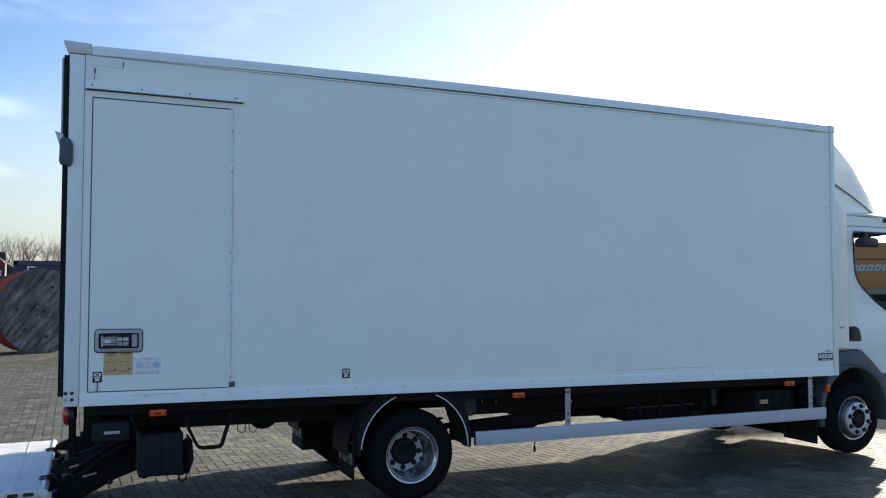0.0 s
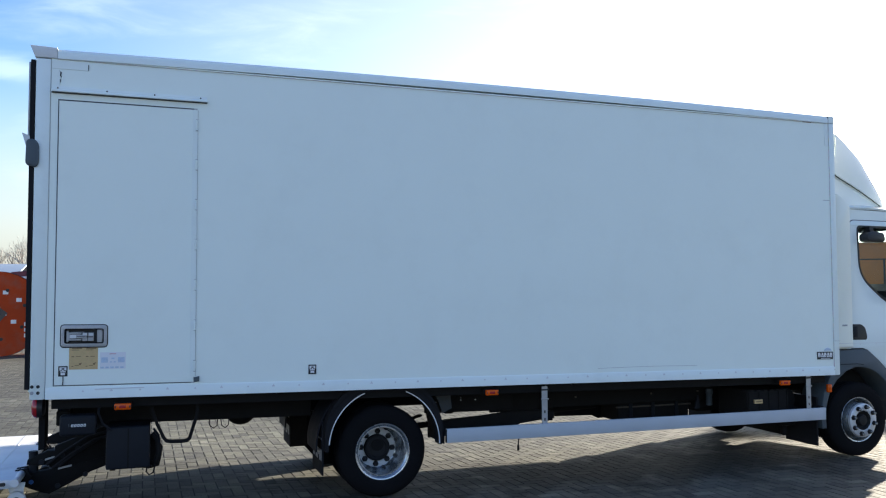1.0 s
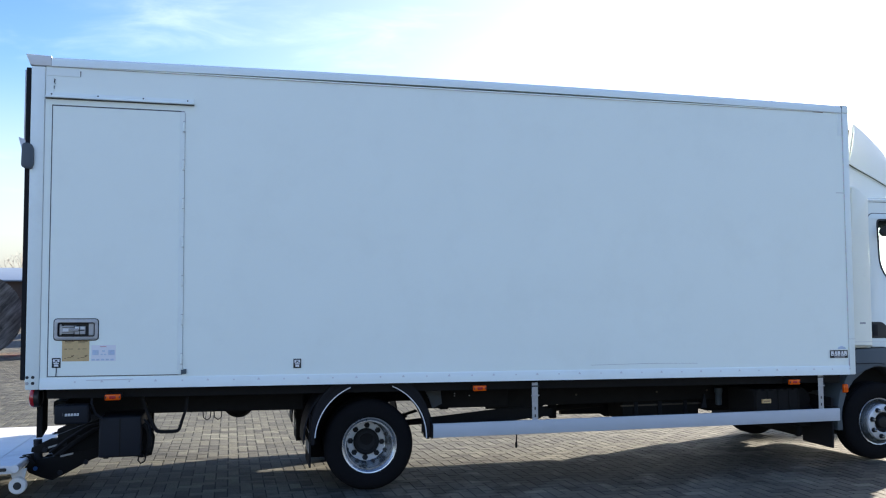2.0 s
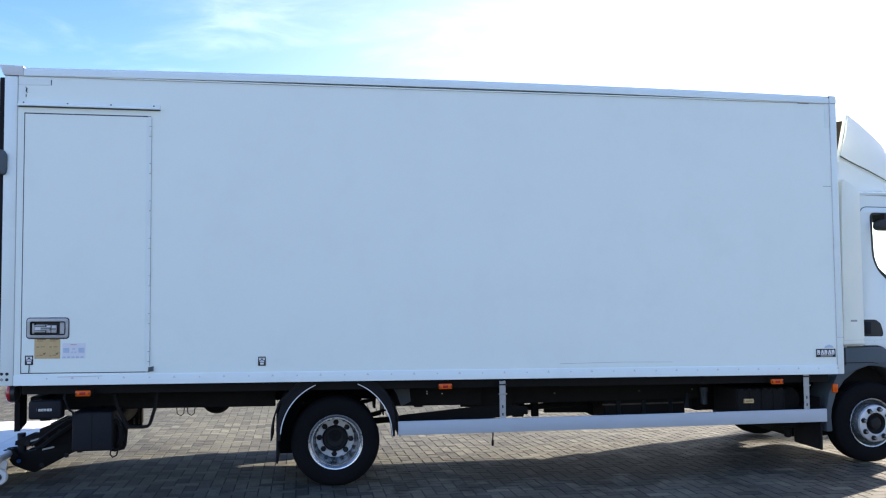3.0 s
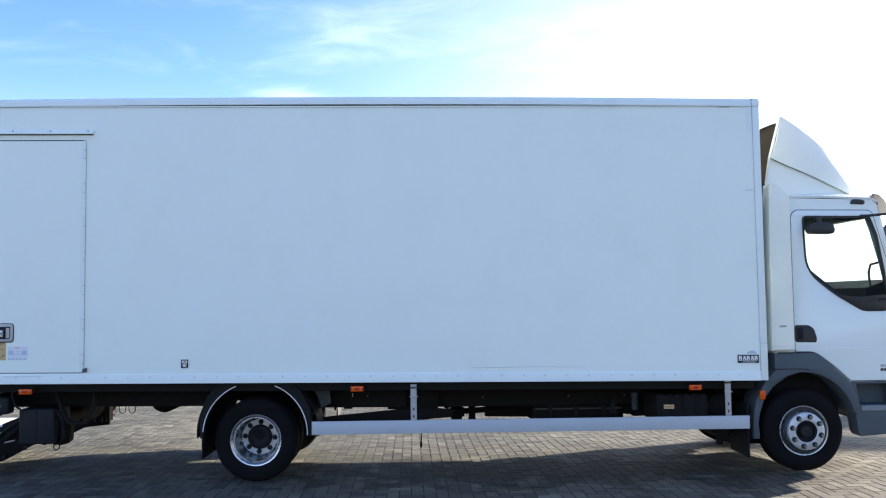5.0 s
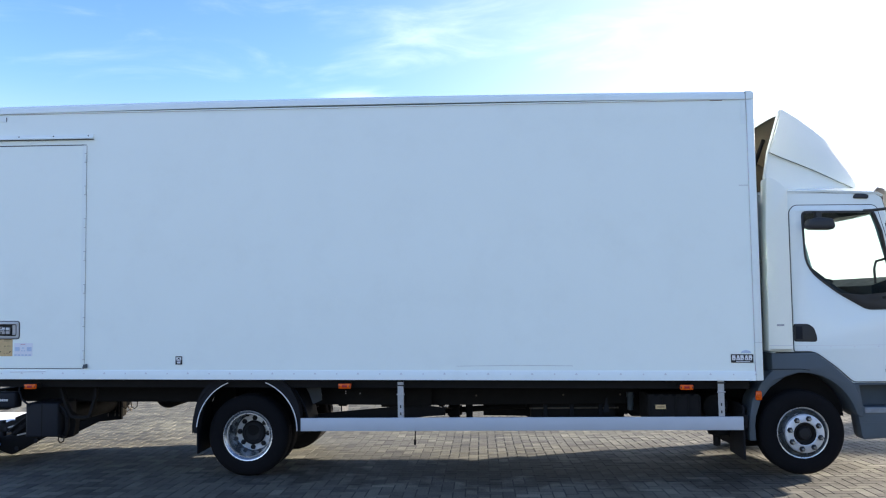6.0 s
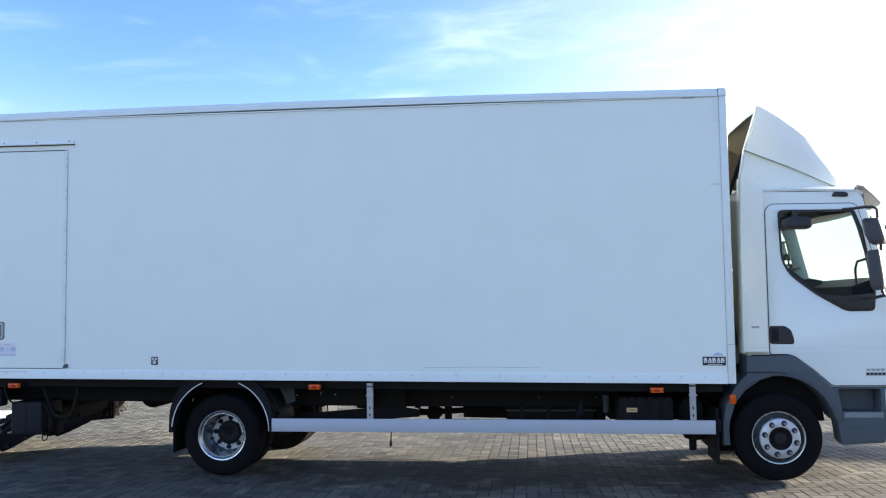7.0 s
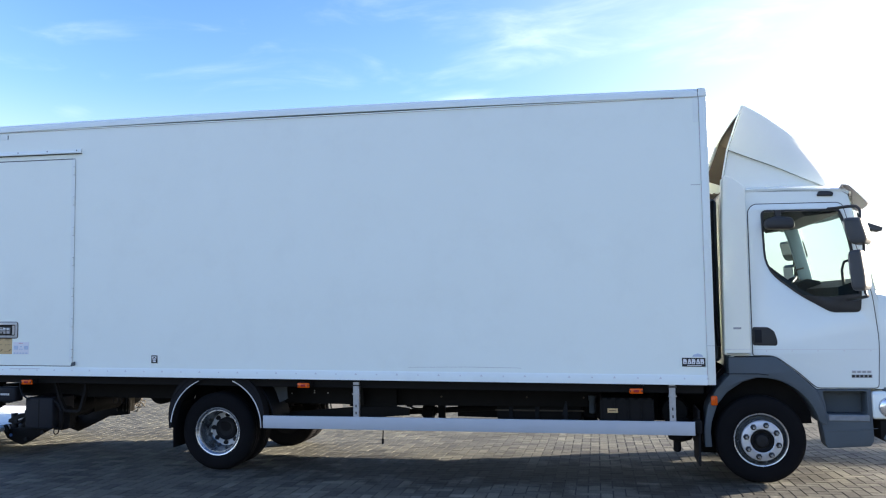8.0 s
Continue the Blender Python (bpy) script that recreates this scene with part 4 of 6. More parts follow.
part("chamber_rod", lathe([(0.02, -0.06), (0.034, -0.05), (0.034, 0.05), (0.02, 0.06)], (4.34, 0.46, 0.25), "z", 14), M_DARK, truck)
part("hanging_strap", pipe([(1.49, 0.74, 0.60), (1.485, 0.74, 0.40), (1.495, 0.74, 0.29), (1.487, 0.74, 0.16)], 0.006), M_SEAL, truck, "loose black strap hanging under the chassis")
part("strap_hook", lathe([(0.004, -0.03), (0.012, -0.02), (0.012, 0.02), (0.004, 0.03)], (1.49, 0.74, 0.19), "z", 8), M_SEAL, truck)


# ---- side guard ----
def side_guard(f):
    bar = part("side_guard_bar", f(prism([(0.52, 0.4135), (4.46, 0.4035), (4.46, 0.5195), (0.52, 0.5295)], 0.0, 0.03, bevel=0.004)), M_ALU, truck, "flat silver aluminium side guard bar")
    part("bar_end_cap", f(block(0.512, 0.5205, 0.002, 0.028, 0.418, 0.525, 0.002)), M_SEAL, bar)
    for x in (1.43, 4.28):
        post = part("side_guard_post", f(block(x - 0.027, x + 0.027, 0.028, 0.034, 0.50, 0.845, 0.001)), M_GALV, truck, "perforated galvanised post")
        part("post_flange", f(block(x + 0.021, x + 0.027, 0.03, 0.07, 0.50, 0.845, 0.001)), M_GALV, post)
        for z in (0.56, 0.625):
            part("slot", f(prism(rounded(rect(x - 0.006, x + 0.006, z - 0.013, z + 0.013), 0.005), 0.0265, 0.0285)), M_INK, post)
        for z in (0.815, 0.735):
            part("clamp", f(block(x - 0.035, x + 0.038, 0.02, 0.029, z - 0.006, z + 0.006, 0.002)), M_GALV if z < 0.8 else M_INK, post)


side_guard(lambda b: b)


# ---- marker lamps ----
def marker(x, z, f, w=0.115, h=0.046, y=-0.012):
    lens = part("side_marker_lamp", f(block(x - w / 2, x + w / 2, y, y + 0.03, z - h / 2, z + h / 2, 0.008, 2)), M_AMBER, truck, "amber side marker lamp")
    part("reflex_core", f(block(x - w * 0.2, x + w * 0.2, y - 0.003, y + 0.004, z - h * 0.22, z + h * 0.22, 0.002)), M_RED, lens)
    for s in (-1, 1):
        part("lamp_clip", f(block(x + s * w * 0.43 - 0.004, x + s * w * 0.43 + 0.004, y - 0.002, y + 0.01, z - h * 0.2, z + h * 0.2, 0.001)), M_INK, lens)
    part("lamp_base", f(block(x - w / 2 - 0.004, x + w / 2 + 0.004, y + 0.03, y + 0.1, z - h * 0.3, z + h * 0.6, 0.003)), M_DARK, lens)


for f in (lambda b: b, flip):
    marker(-2.008, 0.835, f)
    marker(0.925, 0.815, f)
    marker(3.975, 0.780, f)


# ---- wheels ----
def tyre(cx, cz, y0, y1, R=0.374, r=0.222):
    w = y1 - y0
    prof = [(r, y0 + 0.02), (r + 0.012, y0 + 0.008), (r + 0.045, y0), (R - 0.055, y0 + 0.002), (R - 0.022, y0 + 0.014), (R - 0.006, y0 + 0.03), (R, y0 + 0.045)]
    n = 3
    for i in range(n):
        g = y0 + 0.06 + (w - 0.12) * i / (n - 1)
        prof += [(R, g - 0.008), (R - 0.012, g - 0.005), (R - 0.012, g + 0.005), (R, g + 0.008)]
    prof += [(R, y1 - 0.045), (R - 0.006, y1 - 0.03), (R - 0.022, y1 - 0.014), (R - 0.055, y1 - 0.002), (r + 0.045, y1), (r + 0.012, y1 - 0.008), (r, y1 - 0.02)]
    bm = lathe(prof, (cx, 0, cz), seg=64, close=True)
    for v in bm.verts:                  # the loaded tyre flattens where it stands
        low = cz - 0.368
        if v.co.z < low:
            v.co.z = low - (low - v.co.z) * 0.15
    return bm


def wheel(cx, rear, f):
    cz, tag = (0.357 if rear else 0.354), "silver steel wheel"
    if rear:
        y0, disc = 0.125, 0.338
        rim = [(0.226, y0 + 0.24), (0.205, y0 + 0.235), (0.200, disc + 0.005), (0.198, disc - 0.03), (0.200, y0 + 0.03), (0.215, y0 + 0.022), (0.227, y0 + 0.012), (0.231, y0 + 0.004), (0.228, y0), (0.219, y0 + 0.004), (0.208, y0 + 0.018), (0.194, y0 + 0.030), (0.186, disc - 0.045), (0.176, disc - 0.014), (0.164, disc - 0.004), (0.118, disc - 0.004), (0.086, disc), (0.086, disc + 0.02), (0.15, disc + 0.016), (0.185, disc + 0.03)]
        nut_y, hub = disc - 0.004, [(0.110, disc + 0.03), (0.110, disc - 0.030), (0.100, disc - 0.042), (0.078, disc - 0.046), (0.070, disc - 0.036), (0.03, disc - 0.036)]
    else:
        y0, disc = 0.155, 0.098
        rim = [(0.226, y0 + 0.18), (0.205, y0 + 0.17), (0.200, y0 + 0.06), (0.203, y0 + 0.03), (0.215, y0 + 0.022), (0.224, y0 + 0.012), (0.227, y0 + 0.004), (0.224, y0), (0.216, y0 + 0.004), (0.208, y0 + 0.018), (0.200, y0 + 0.035), (0.198, y0 + 0.065), (0.190, y0 + 0.07), (0.180, y0 + 0.03), (0.172, disc + 0.025), (0.168, disc + 0.006), (0.160, disc - 0.002), (0.106, disc - 0.002), (0.100, disc + 0.002), (0.100, disc + 0.06), (0.16, disc + 0.05), (0.186, y0 + 0.09)]
        nut_y, hub = disc - 0.004, [(0.098, disc + 0.05), (0.096, disc + 0.014), (0.086, disc + 0.01), (0.074, disc + 0.03), (0.062, disc + 0.034), (0.056, disc + 0.006), (0.048, disc - 0.004), (0.02, disc - 0.008)]
    body = part("wheel", f(lathe([(r, a) for r, a in rim], (cx, 0, cz), seg=64, close=True)), M_DISH, truck, tag)
    if rear:
        part("rim_ring", f(lathe([(0.204, y0 + 0.032), (0.202, y0 + 0.018), (0.195, y0 + 0.018), (0.192, y0 + 0.032)], (cx, 0, cz), seg=64, close=True)), M_RIM, body, "bright rim edge")
    q = 0.0 if rear else -0.004
    if rear:
        part("wheel_disc", f(lathe([(0.166, disc - 0.004), (0.162, disc - 0.008), (0.114, disc - 0.008), (0.108, disc)], (cx, 0, cz), seg=64, close=True)), M_DISC, body, "pale wheel disc")
    if not rear:
        part("wheel_disc", f(lathe([(0.172, disc + 0.02), (0.168, disc + 0.0), (0.160, disc - 0.0055), (0.104, disc - 0.0055), (0.098, disc)], (cx, 0, cz), seg=64, close=True)), M_DISC, body, "bright wheel disc")
    part("rim_ring", f(lathe([(0.232 + q, y0 + 0.006), (0.230 + q, y0 - 0.003), (0.222 + q, y0 - 0.001), (0.219 + q, y0 + 0.006)], (cx, 0, cz), seg=64, close=True)), M_RIM, body, "bright rim edge")
    ty0 = y0 - 0.012 if not rear else y0 - 0.01
    part("tyre", f(tyre(cx, cz, ty0, ty0 + 0.222)), M_TYRE, body, "black dusty truck tyre")
    if rear:
        part("tyre", f(tyre(cx, cz, ty0 + 0.25, ty0 + 0.472)), M_TYRE, body, "black dusty truck tyre")
        part("inner_rim", f(lathe([(0.226, ty0 + 0.27), (0.19, ty0 + 0.28), (0.19, ty0 + 0.45), (0.226, ty0 + 0.46)], (cx, 0, cz), seg=32)), M_DARK, body)
    else:
        part("brake_drum", f(lathe([(0.19, y0 + 0.08), (0.19, y0 + 0.21)], (cx, 0, cz), seg=32)), M_DARK, body)
    part("hub", f(lathe(hub, (cx, 0, cz), seg=32)), M_HUB, body, "dark oily hub")
    for i in range(8):
        a = 2 * math.pi * i / 8 + (-0.06 if rear else 0.54)
        c = (cx + 0.136 * math.cos(a), 0, cz + 0.136 * math.sin(a))
        n = lathe([(0.026, nut_y + 0.003), (0.026, nut_y - 0.005), (0.020, nut_y - 0.007), (0.020, nut_y - 0.026), (0.014, nut_y - 0.030), (0.010, nut_y - 0.030), (0.010, nut_y - 0.038)], c, seg=6)
        part("wheel_nut", f(n), M_HUB, body)
        if not rear:
            part("nut_cap", f(lathe([(0.015, nut_y - 0.028), (0.015, nut_y - 0.036), (0.011, nut_y - 0.042)], c, seg=12)), M_DISH, body)
        if rear:
            a += math.pi / 8
            c = (cx + 0.176 * math.cos(a), cz + 0.176 * math.sin(a))
            o = lathe([(0.016, disc - 0.034), (0.016, disc - 0.005)], (c[0], 0, c[1]), seg=12)
            part("vent_hole", f(o), M_INK, body)


for f in (lambda b: b, flip_low):
    wheel(0.0, True, f)
    wheel(5.018, False, f)


# ---- rear mudguards ----
def mudguard(f):
    cx, cz = 0.007, 0.415

    def ring(r, a0, a1, top, n=28):
        return [(x, min(z, top)) for x, z in arc(cx, cz, r, a0, a1, n)]

    g = part("rear_mudguard", f(prism(ring(0.553, 184, -4, 0.880) + ring(0.541, -4, 184, 0.862), 0.18, 0.60)), M_DARK2, truck, "black plastic rear mudguard with white edge strip")
    slim = [(cx + (0.488 + 0.067 * min(1.0, 1.4 * abs(math.sin(radians(a)))) ) * math.cos(radians(a)), min(0.872, cz + (0.488 + 0.067 * min(1.0, 1.4 * abs(math.sin(radians(a))))) * math.sin(radians(a)))) for a in np.linspace(183, -2, 34)]
    part("guard_face", f(prism(slim + ring(0.468, -2, 183, 0.862), 0.064, 0.19)), M_SEAL, g)
    for a0, a1 in ((176, 112), (68, -1)):
        part("edge_strip", f(prism(ring(0.4705, a0, a1, 0.872, 18) + ring(0.4630, a1, a0, 0.868, 18), 0.056, 0.064)), M_WHITE, g, "white edge strip")
    part("guard_rib", f(prism(ring(0.524, 150, 100, 0.872, 18) + ring(0.518, 100, 150, 0.866, 18), 0.060, 0.065)), M_DARK, g)
    part("guard_rib", f(prism(ring(0.524, 80, 30, 0.872, 18) + ring(0.518, 30, 80, 0.866, 18), 0.060, 0.065)), M_DARK, g)
    part("inner_guard_panel", f(prism([(-0.490, 0.19), (-0.500, 0.60), (-0.46, 0.70), (-0.38, 0.78), (-0.30, 0.82), (-0.26, 0.70), (-0.33, 0.50), (-0.33, 0.19)], 0.605, 0.618)), M_DARK, g)
    flap = part("mudflap", f(block(-0.497, -0.482, 0.165, 0.60, 0.185, 0.62, 0.004)), M_SEAL, truck, "black rubber mudflap with pale block shapes")
    for i in range(5):
        y = 0.185 + 0.078 * i
        bars = [(-0.4995, -0.496, y, y + 0.014, 0.30, 0.39), (-0.4995, -0.496, y + 0.042, y + 0.056, 0.30 + 0.04 * (i % 2), 0.39), (-0.4995, -0.496, y + 0.014, y + 0.042, 0.378 - 0.04 * (i % 3), 0.39 - 0.04 * (i % 3))]
        part("pale_shape", f(blocks(bars, 0)), M_BADGE, flap)
        part("pale_shape", f(block(-0.4995, -0.496, y + 0.012 * (i % 2), y + 0.045 + 0.006 * (i % 3), 0.468, 0.483, 0.0)), M_BADGE, flap)
    part("guard_bracket", f(prism([(0.46, 0.86), (0.64, 0.86), (0.66, 0.66), (0.575, 0.62), (0.54, 0.72)], 0.28, 0.29)), M_LIT_GREY, g)


mudguard(lambda b: b)
mudguard(flip_low)

# ---- tail lift ----
lift = part("tail_lift_crossbeam", block(-2.48, -2.38, 0.25, 2.25, 0.68, 0.79, 0.008), M_DARK, truck, "black tail lift frame under the load bed")
for y in (0.24, 2.18):
    part("underrun_plate", hull([(-2.597, y, 0.512), (-2.555, y, 0.515), (-2.597, y, 0.915), (-2.555, y, 0.915), (-2.590, y + 0.15, 0.56), (-2.548, y + 0.15, 0.56), (-2.590, y + 0.15, 0.915), (-2.548, y + 0.15, 0.915)]), M_GREASE, lift)
    part("tail_lamp_housing", lathe([(0.05, 0.05), (0.074, 0.035), (0.074, 0.0)], (-2.60, y - 0.04, 0.832), "x", 28), M_BLACK, lift)
    part("tail_lamp", lathe([(0.078, 0.0), (0.076, -0.02), (0.062, -0.034), (0.03, -0.040)], (-2.60, y - 0.04, 0.832), "x", 28), M_RED, lift, "round red tail lamp")
for y in (0.66, 1.65):
    part("lift_arm", prism([(-1.95, 0.42), (-2.10, 0.385), (-2.57, 0.285), (-2.69, 0.268), (-2.775, 0.215), (-2.74, 0.165), (-2.63, 0.115), (-2.56, 0.095), (-2.44, 0.155), (-2.26, 0.25), (-1.95, 0.36)], y, y + 0.07, bevel=0.006), M_GREASE, lift)
    part("lift_arm", prism([(-1.95, 0.64), (-2.10, 0.622), (-2.29, 0.556), (-2.525, 0.466), (-2.525, 0.432), (-2.58, 0.433), (-2.72, 0.370), (-2.725, 0.335), (-2.64, 0.322), (-2.57, 0.328), (-2.54, 0.29), (-2.30, 0.33), (-1.95, 0.41)], y - 0.01, y + 0.06, bevel=0.004), M_GREASE, lift)
    part("lift_cylinder", rod((-1.95, y + 0.16, 0.52), (-2.66, y + 0.16, 0.21), 0.04, 16), M_GREASE, lift)
    part("cylinder_eye", lathe([(0.018, -0.008), (0.015, -0.012), (0.018, 0.02)], (-2.69, y, 0.200), seg=16), M_BLUEP, lift, "blue painted pivot cap")
    ear = part("hinge_ear", prism([(-2.52, 0.27), (-2.66, 0.275), (-2.76, 0.27), (-2.80, 0.24), (-2.70, 0.18), (-2.52, 0.20)], y + 0.09, y + 0.11, bevel=0.003), M_GREASE, lift)
    for x, z in ((-2.60, 0.24), (-2.65, 0.245), (-2.72, 0.235)):
        # pale disc in place of a hole with light showing through
        part("bright_hole_disc", lathe([(0.012, -0.003), (0.012, 0.0)], (x, y + 0.089, z), seg=12), M_GALV, ear)
part("cross_tube", rod((-2.0, 0.52, 0.50), (-2.0, 1.95, 0.50), 0.105, 20), M_GREASE, lift, "greasy black lift cross tube")
for y in (0.60, 0.98, 1.56):
    part("tube_bracket", prism([(-1.90, 0.86), (-2.16, 0.86), (-2.13, 0.45), (-2.02, 0.37), (-1.90, 0.42)], y, y + 0.02, bevel=0.004), M_GREASE, lift)
for x, z in ((-2.47, 0.395), (-2.36, 0.44), (-2.62, 0.35), (-2.30, 0.235), (-2.50, 0.16)):
    part("arm_pin", lathe([(0.020, -0.012), (0.020, 0.0), (0.014, 0.004)], (x, 0.648, z), seg=12), M_DARK2, lift)
for x, z, w in ((-2.56, 0.375, 0.035), (-2.45, 0.30, 0.05)):
    # pale strip painted on the arm where a slit shows bright
    part("arm_slot", prism(rounded([(x - w, z - 0.016), (x + w, z + 0.004), (x + w, z + 0.018), (x - w, z - 0.002)], 0.006), 0.644, 0.652), M_BADGE, lift, "pale strip standing in for a bright slit")
for k, (x, z) in enumerate(((-2.20, 0.60), (-2.16, 0.57), (-2.12, 0.58))):
    part("lift_hose", pipe([(x + 0.30, 0.50, z - 0.02), (x + 0.1, 0.52 + 0.03 * k, z - 0.01), (x - 0.08, 0.58, z - 0.06), (x - 0.25, 0.62, z - 0.17), (x - 0.38, 0.63, z - 0.27)], 0.011), M_SEAL, lift)
part("ram_stub", rod((-2.685, 0.70, 0.43), (-2.675, 0.70, 0.20), 0.034, 16), M_DARK2, lift)
part("torsion_tube", rod((-2.60, 0.74, 0.245), (-2.60, 2.0, 0.245), 0.05, 20), M_DARK2, lift)
pump = part("pump_housing", block(-2.441, -2.192, 0.07, 0.20, 0.628, 0.777, 0.02, 3), M_DARK2, truck, "black pump housing with pale block shapes")
for i in range(5):
    x = -2.362 + i * 0.021
    part("pale_shape", prism([(x, 0.694), (x + 0.016, 0.694), (x + 0.018, 0.713), (x + 0.002, 0.713)], 0.0675, 0.072, [[(x + 0.006, 0.699), (x + 0.012, 0.699), (x + 0.0125, 0.705), (x + 0.0065, 0.705)]]), M_CAP, pump)
part("pale_shape", block(-2.378, -2.374, 0.0675, 0.072, 0.694, 0.717, 0.001), M_GREY, pump)
part("pump_foot", block(-2.36, -2.28, 0.10, 0.16, 0.612, 0.632, 0.004), M_DARK, pump)
tank = part("hydraulic_box", block(-2.127, -1.814, 0.14, 0.50, 0.350, 0.665, 0.016, 3), M_DARK2, truck, "black hydraulic box with hoses")
part("box_seam", block(-1.975, -1.965, 0.1385, 0.142, 0.36, 0.655, 0), M_DARK, tank)
for x in (-2.10, -1.84):
    part("box_foot", block(x, x + 0.04, 0.2, 0.4, 0.333, 0.355, 0.003), M_DARK, tank)
part("valve_block", hull([(-1.88, 0.26, 0.60), (-1.76, 0.28, 0.54), (-1.722, 0.3, 0.48), (-1.73, 0.3, 0.40), (-1.747, 0.3, 0.33), (-1.823, 0.3, 0.312), (-1.88, 0.28, 0.33), (-1.88, 0.44, 0.60), (-1.75, 0.44, 0.50), (-1.76, 0.44, 0.34)]), M_DARK, tank)
part("hose", pipe([(-1.80, 0.2, 0.60), (-1.76, 0.2, 0.55), (-1.75, 0.2, 0.45), (-1.77, 0.22, 0.38), (-1.80, 0.25, 0.36)], 0.022), M_DARK, tank)
part("hose", pipe([(-1.83, 0.2, 0.36), (-1.84, 0.2, 0.31), (-1.82, 0.2, 0.285), (-1.79, 0.2, 0.30), (-1.775, 0.2, 0.36)], 0.006), M_DARK, tank)
part("hose", pipe([(-2.17, 0.12, 0.87), (-2.18, 0.12, 0.78), (-2.15, 0.12, 0.70), (-2.09, 0.13, 0.65)], 0.009), M_DARK2, tank)
part("hose", pipe([(-1.79, 0.14, 0.64), (-1.755, 0.16, 0.59), (-1.745, 0.2, 0.51), (-1.755, 0.22, 0.43), (-1.79, 0.25, 0.38)], 0.009), M_DARK2, tank)
part("lift_bracket", prism([(-1.86, 0.31), (-2.12, 0.285), (-2.42, 0.145), (-2.52, 0.115), (-2.52, 0.20), (-2.30, 0.44), (-2.20, 0.66), (-1.86, 0.66)], 1.60, 1.645, bevel=0.006), M_GREASE, truck)
for x in (-2.01, -1.93, -1.885):
    part("bracket_rib", block(x - 0.012, x + 0.012, 1.60, 1.76, 0.34, 0.62, 0.004), M_RUST, truck, "dusty steel rib")
STEP_LINE = [(-1.83, 0.18, 0.90), (-1.82, 0.18, 0.80), (-1.775, 0.18, 0.66), (-1.725, 0.18, 0.555), (-1.705, 0.18, 0.528), (-1.67, 0.18, 0.518), (-1.58, 0.18, 0.516), (-1.535, 0.18, 0.522), (-1.515, 0.18, 0.545), (-1.49, 0.18, 0.63), (-1.462, 0.18, 0.72), (-1.455, 0.18, 0.85), (-1.43, 0.18, 0.90)]
part("footstep", skin([[(x, y, z) for x, _, z in STEP_LINE] for y in (0.165, 0.215)], 0.022), M_DARK, truck, "bent black flat-bar footstep")
for x in (-1.36, -1.27):
    part("loose_wire", pipe([(x, 0.5, 0.64), (x + 0.005, 0.5, 0.585), (x + 0.035, 0.5, 0.565), (x + 0.06, 0.5, 0.585), (x + 0.065, 0.5, 0.64)], 0.004), M_SEAL, truck)

cord = bmesh.new()
rc = random.Random(9)
for k in range(8):
    a = Vector((-1.86 + rc.uniform(-0.02, 0.12), 1.72 + rc.uniform(-0.05, 0.1), 0.47 + rc.uniform(-0.1, 0.08)))
    add(cord, pipe([a + Vector((0.08 * math.cos(t + k) * rc.uniform(0.6, 1.3), 0.02 * math.sin(2 * t), 0.055 * math.sin(t + k) * rc.uniform(0.7, 1.2))) for t in (0, 1, 2, 3, 4, 5)], 0.006, 5))
cord.transform(Matrix.Translation((-0.30, 0.50, -0.075)))
part("tangled_cord", cord, M_RUST, truck, "tangled brown cord hanging from the lift")
deck = part("lift_platform", prism([(-2.74, 0.30), (-2.74, 0.245), (-2.80, 0.235), (-4.15, 0.255), (-4.38, 0.285), (-4.38, 0.30)], 0.28, 2.37, bevel=0.006), M_PLATE, truck, "scuffed white tail lift platform lowered flat")
part("platform_seam", block(-2.955, -2.945, 0.30, 2.35, 0.298, 0.3025, 0), M_CAP, deck)
part("platform_edge_tube", rod((-2.755, 0.27, 0.275), (-2.755, 2.38, 0.275), 0.03, 16), M_PLATE, deck, "rubbed round platform edge")
for y in (0.63, 1.83):
    for k in (-0.03, 0.06):
        part("hinge_claw", hull([(-2.80, y + k, 0.305), (-2.72, y + k, 0.315), (-2.68, y + k, 0.25), (-2.72, y + k, 0.22), (-2.80, y + k + 0.035, 0.305), (-2.72, y + k + 0.035, 0.315), (-2.68, y + k + 0.035, 0.25), (-2.72, y + k + 0.035, 0.22)]), M_DARK, deck)
    part("worn_mark", prism([(-3.10, 0), (-2.97, 0), (-2.97, 0.01), (-3.10, 0.01)], y, y + 0.01), M_CAP, deck).location.z = 0.2925
for x in (-2.95, -2.85):
    part("frame_slot", prism(rounded(rect(x - 0.035, x + 0.035, 0.257, 0.283), 0.012), 0.276, 0.284), M_INK, deck)
rl = part("ground_roller", lathe([(0.030, 0.0), (0.058, 0.0), (0.066, 0.008), (0.066, 0.042), (0.058, 0.05), (0.030, 0.05)], (-2.755, 0.36, 0.125), seg=28, close=True), M_ROLLER, truck, "white nylon ground roller")
part("roller_core", lathe([(0.030, -0.004), (0.030, 0.05)], (-2.755, 0.36, 0.125), seg=14), M_INK, rl)
part("roller_bracket", prism([(-2.79, 0.13), (-2.72, 0.13), (-2.70, 0.25), (-2.83, 0.25)], 0.412, 0.425, bevel=0.002), M_PLATE, rl)


# ---- cab ----
M_TREAD = material("worn_step_tread", (0.20, 0.22, 0.24), 0.55, vary=0.3, scale=25, bump=0.04)
YS, YF = 0.190, 2.310            # the two sides of the cab
WIN = [(5.088, 2.343), (5.735, 2.335), (5.800, 2.16), (5.888, 1.63), (5.872, 1.442), (5.637, 1.440), (5.386, 1.590), (5.106, 1.815)]
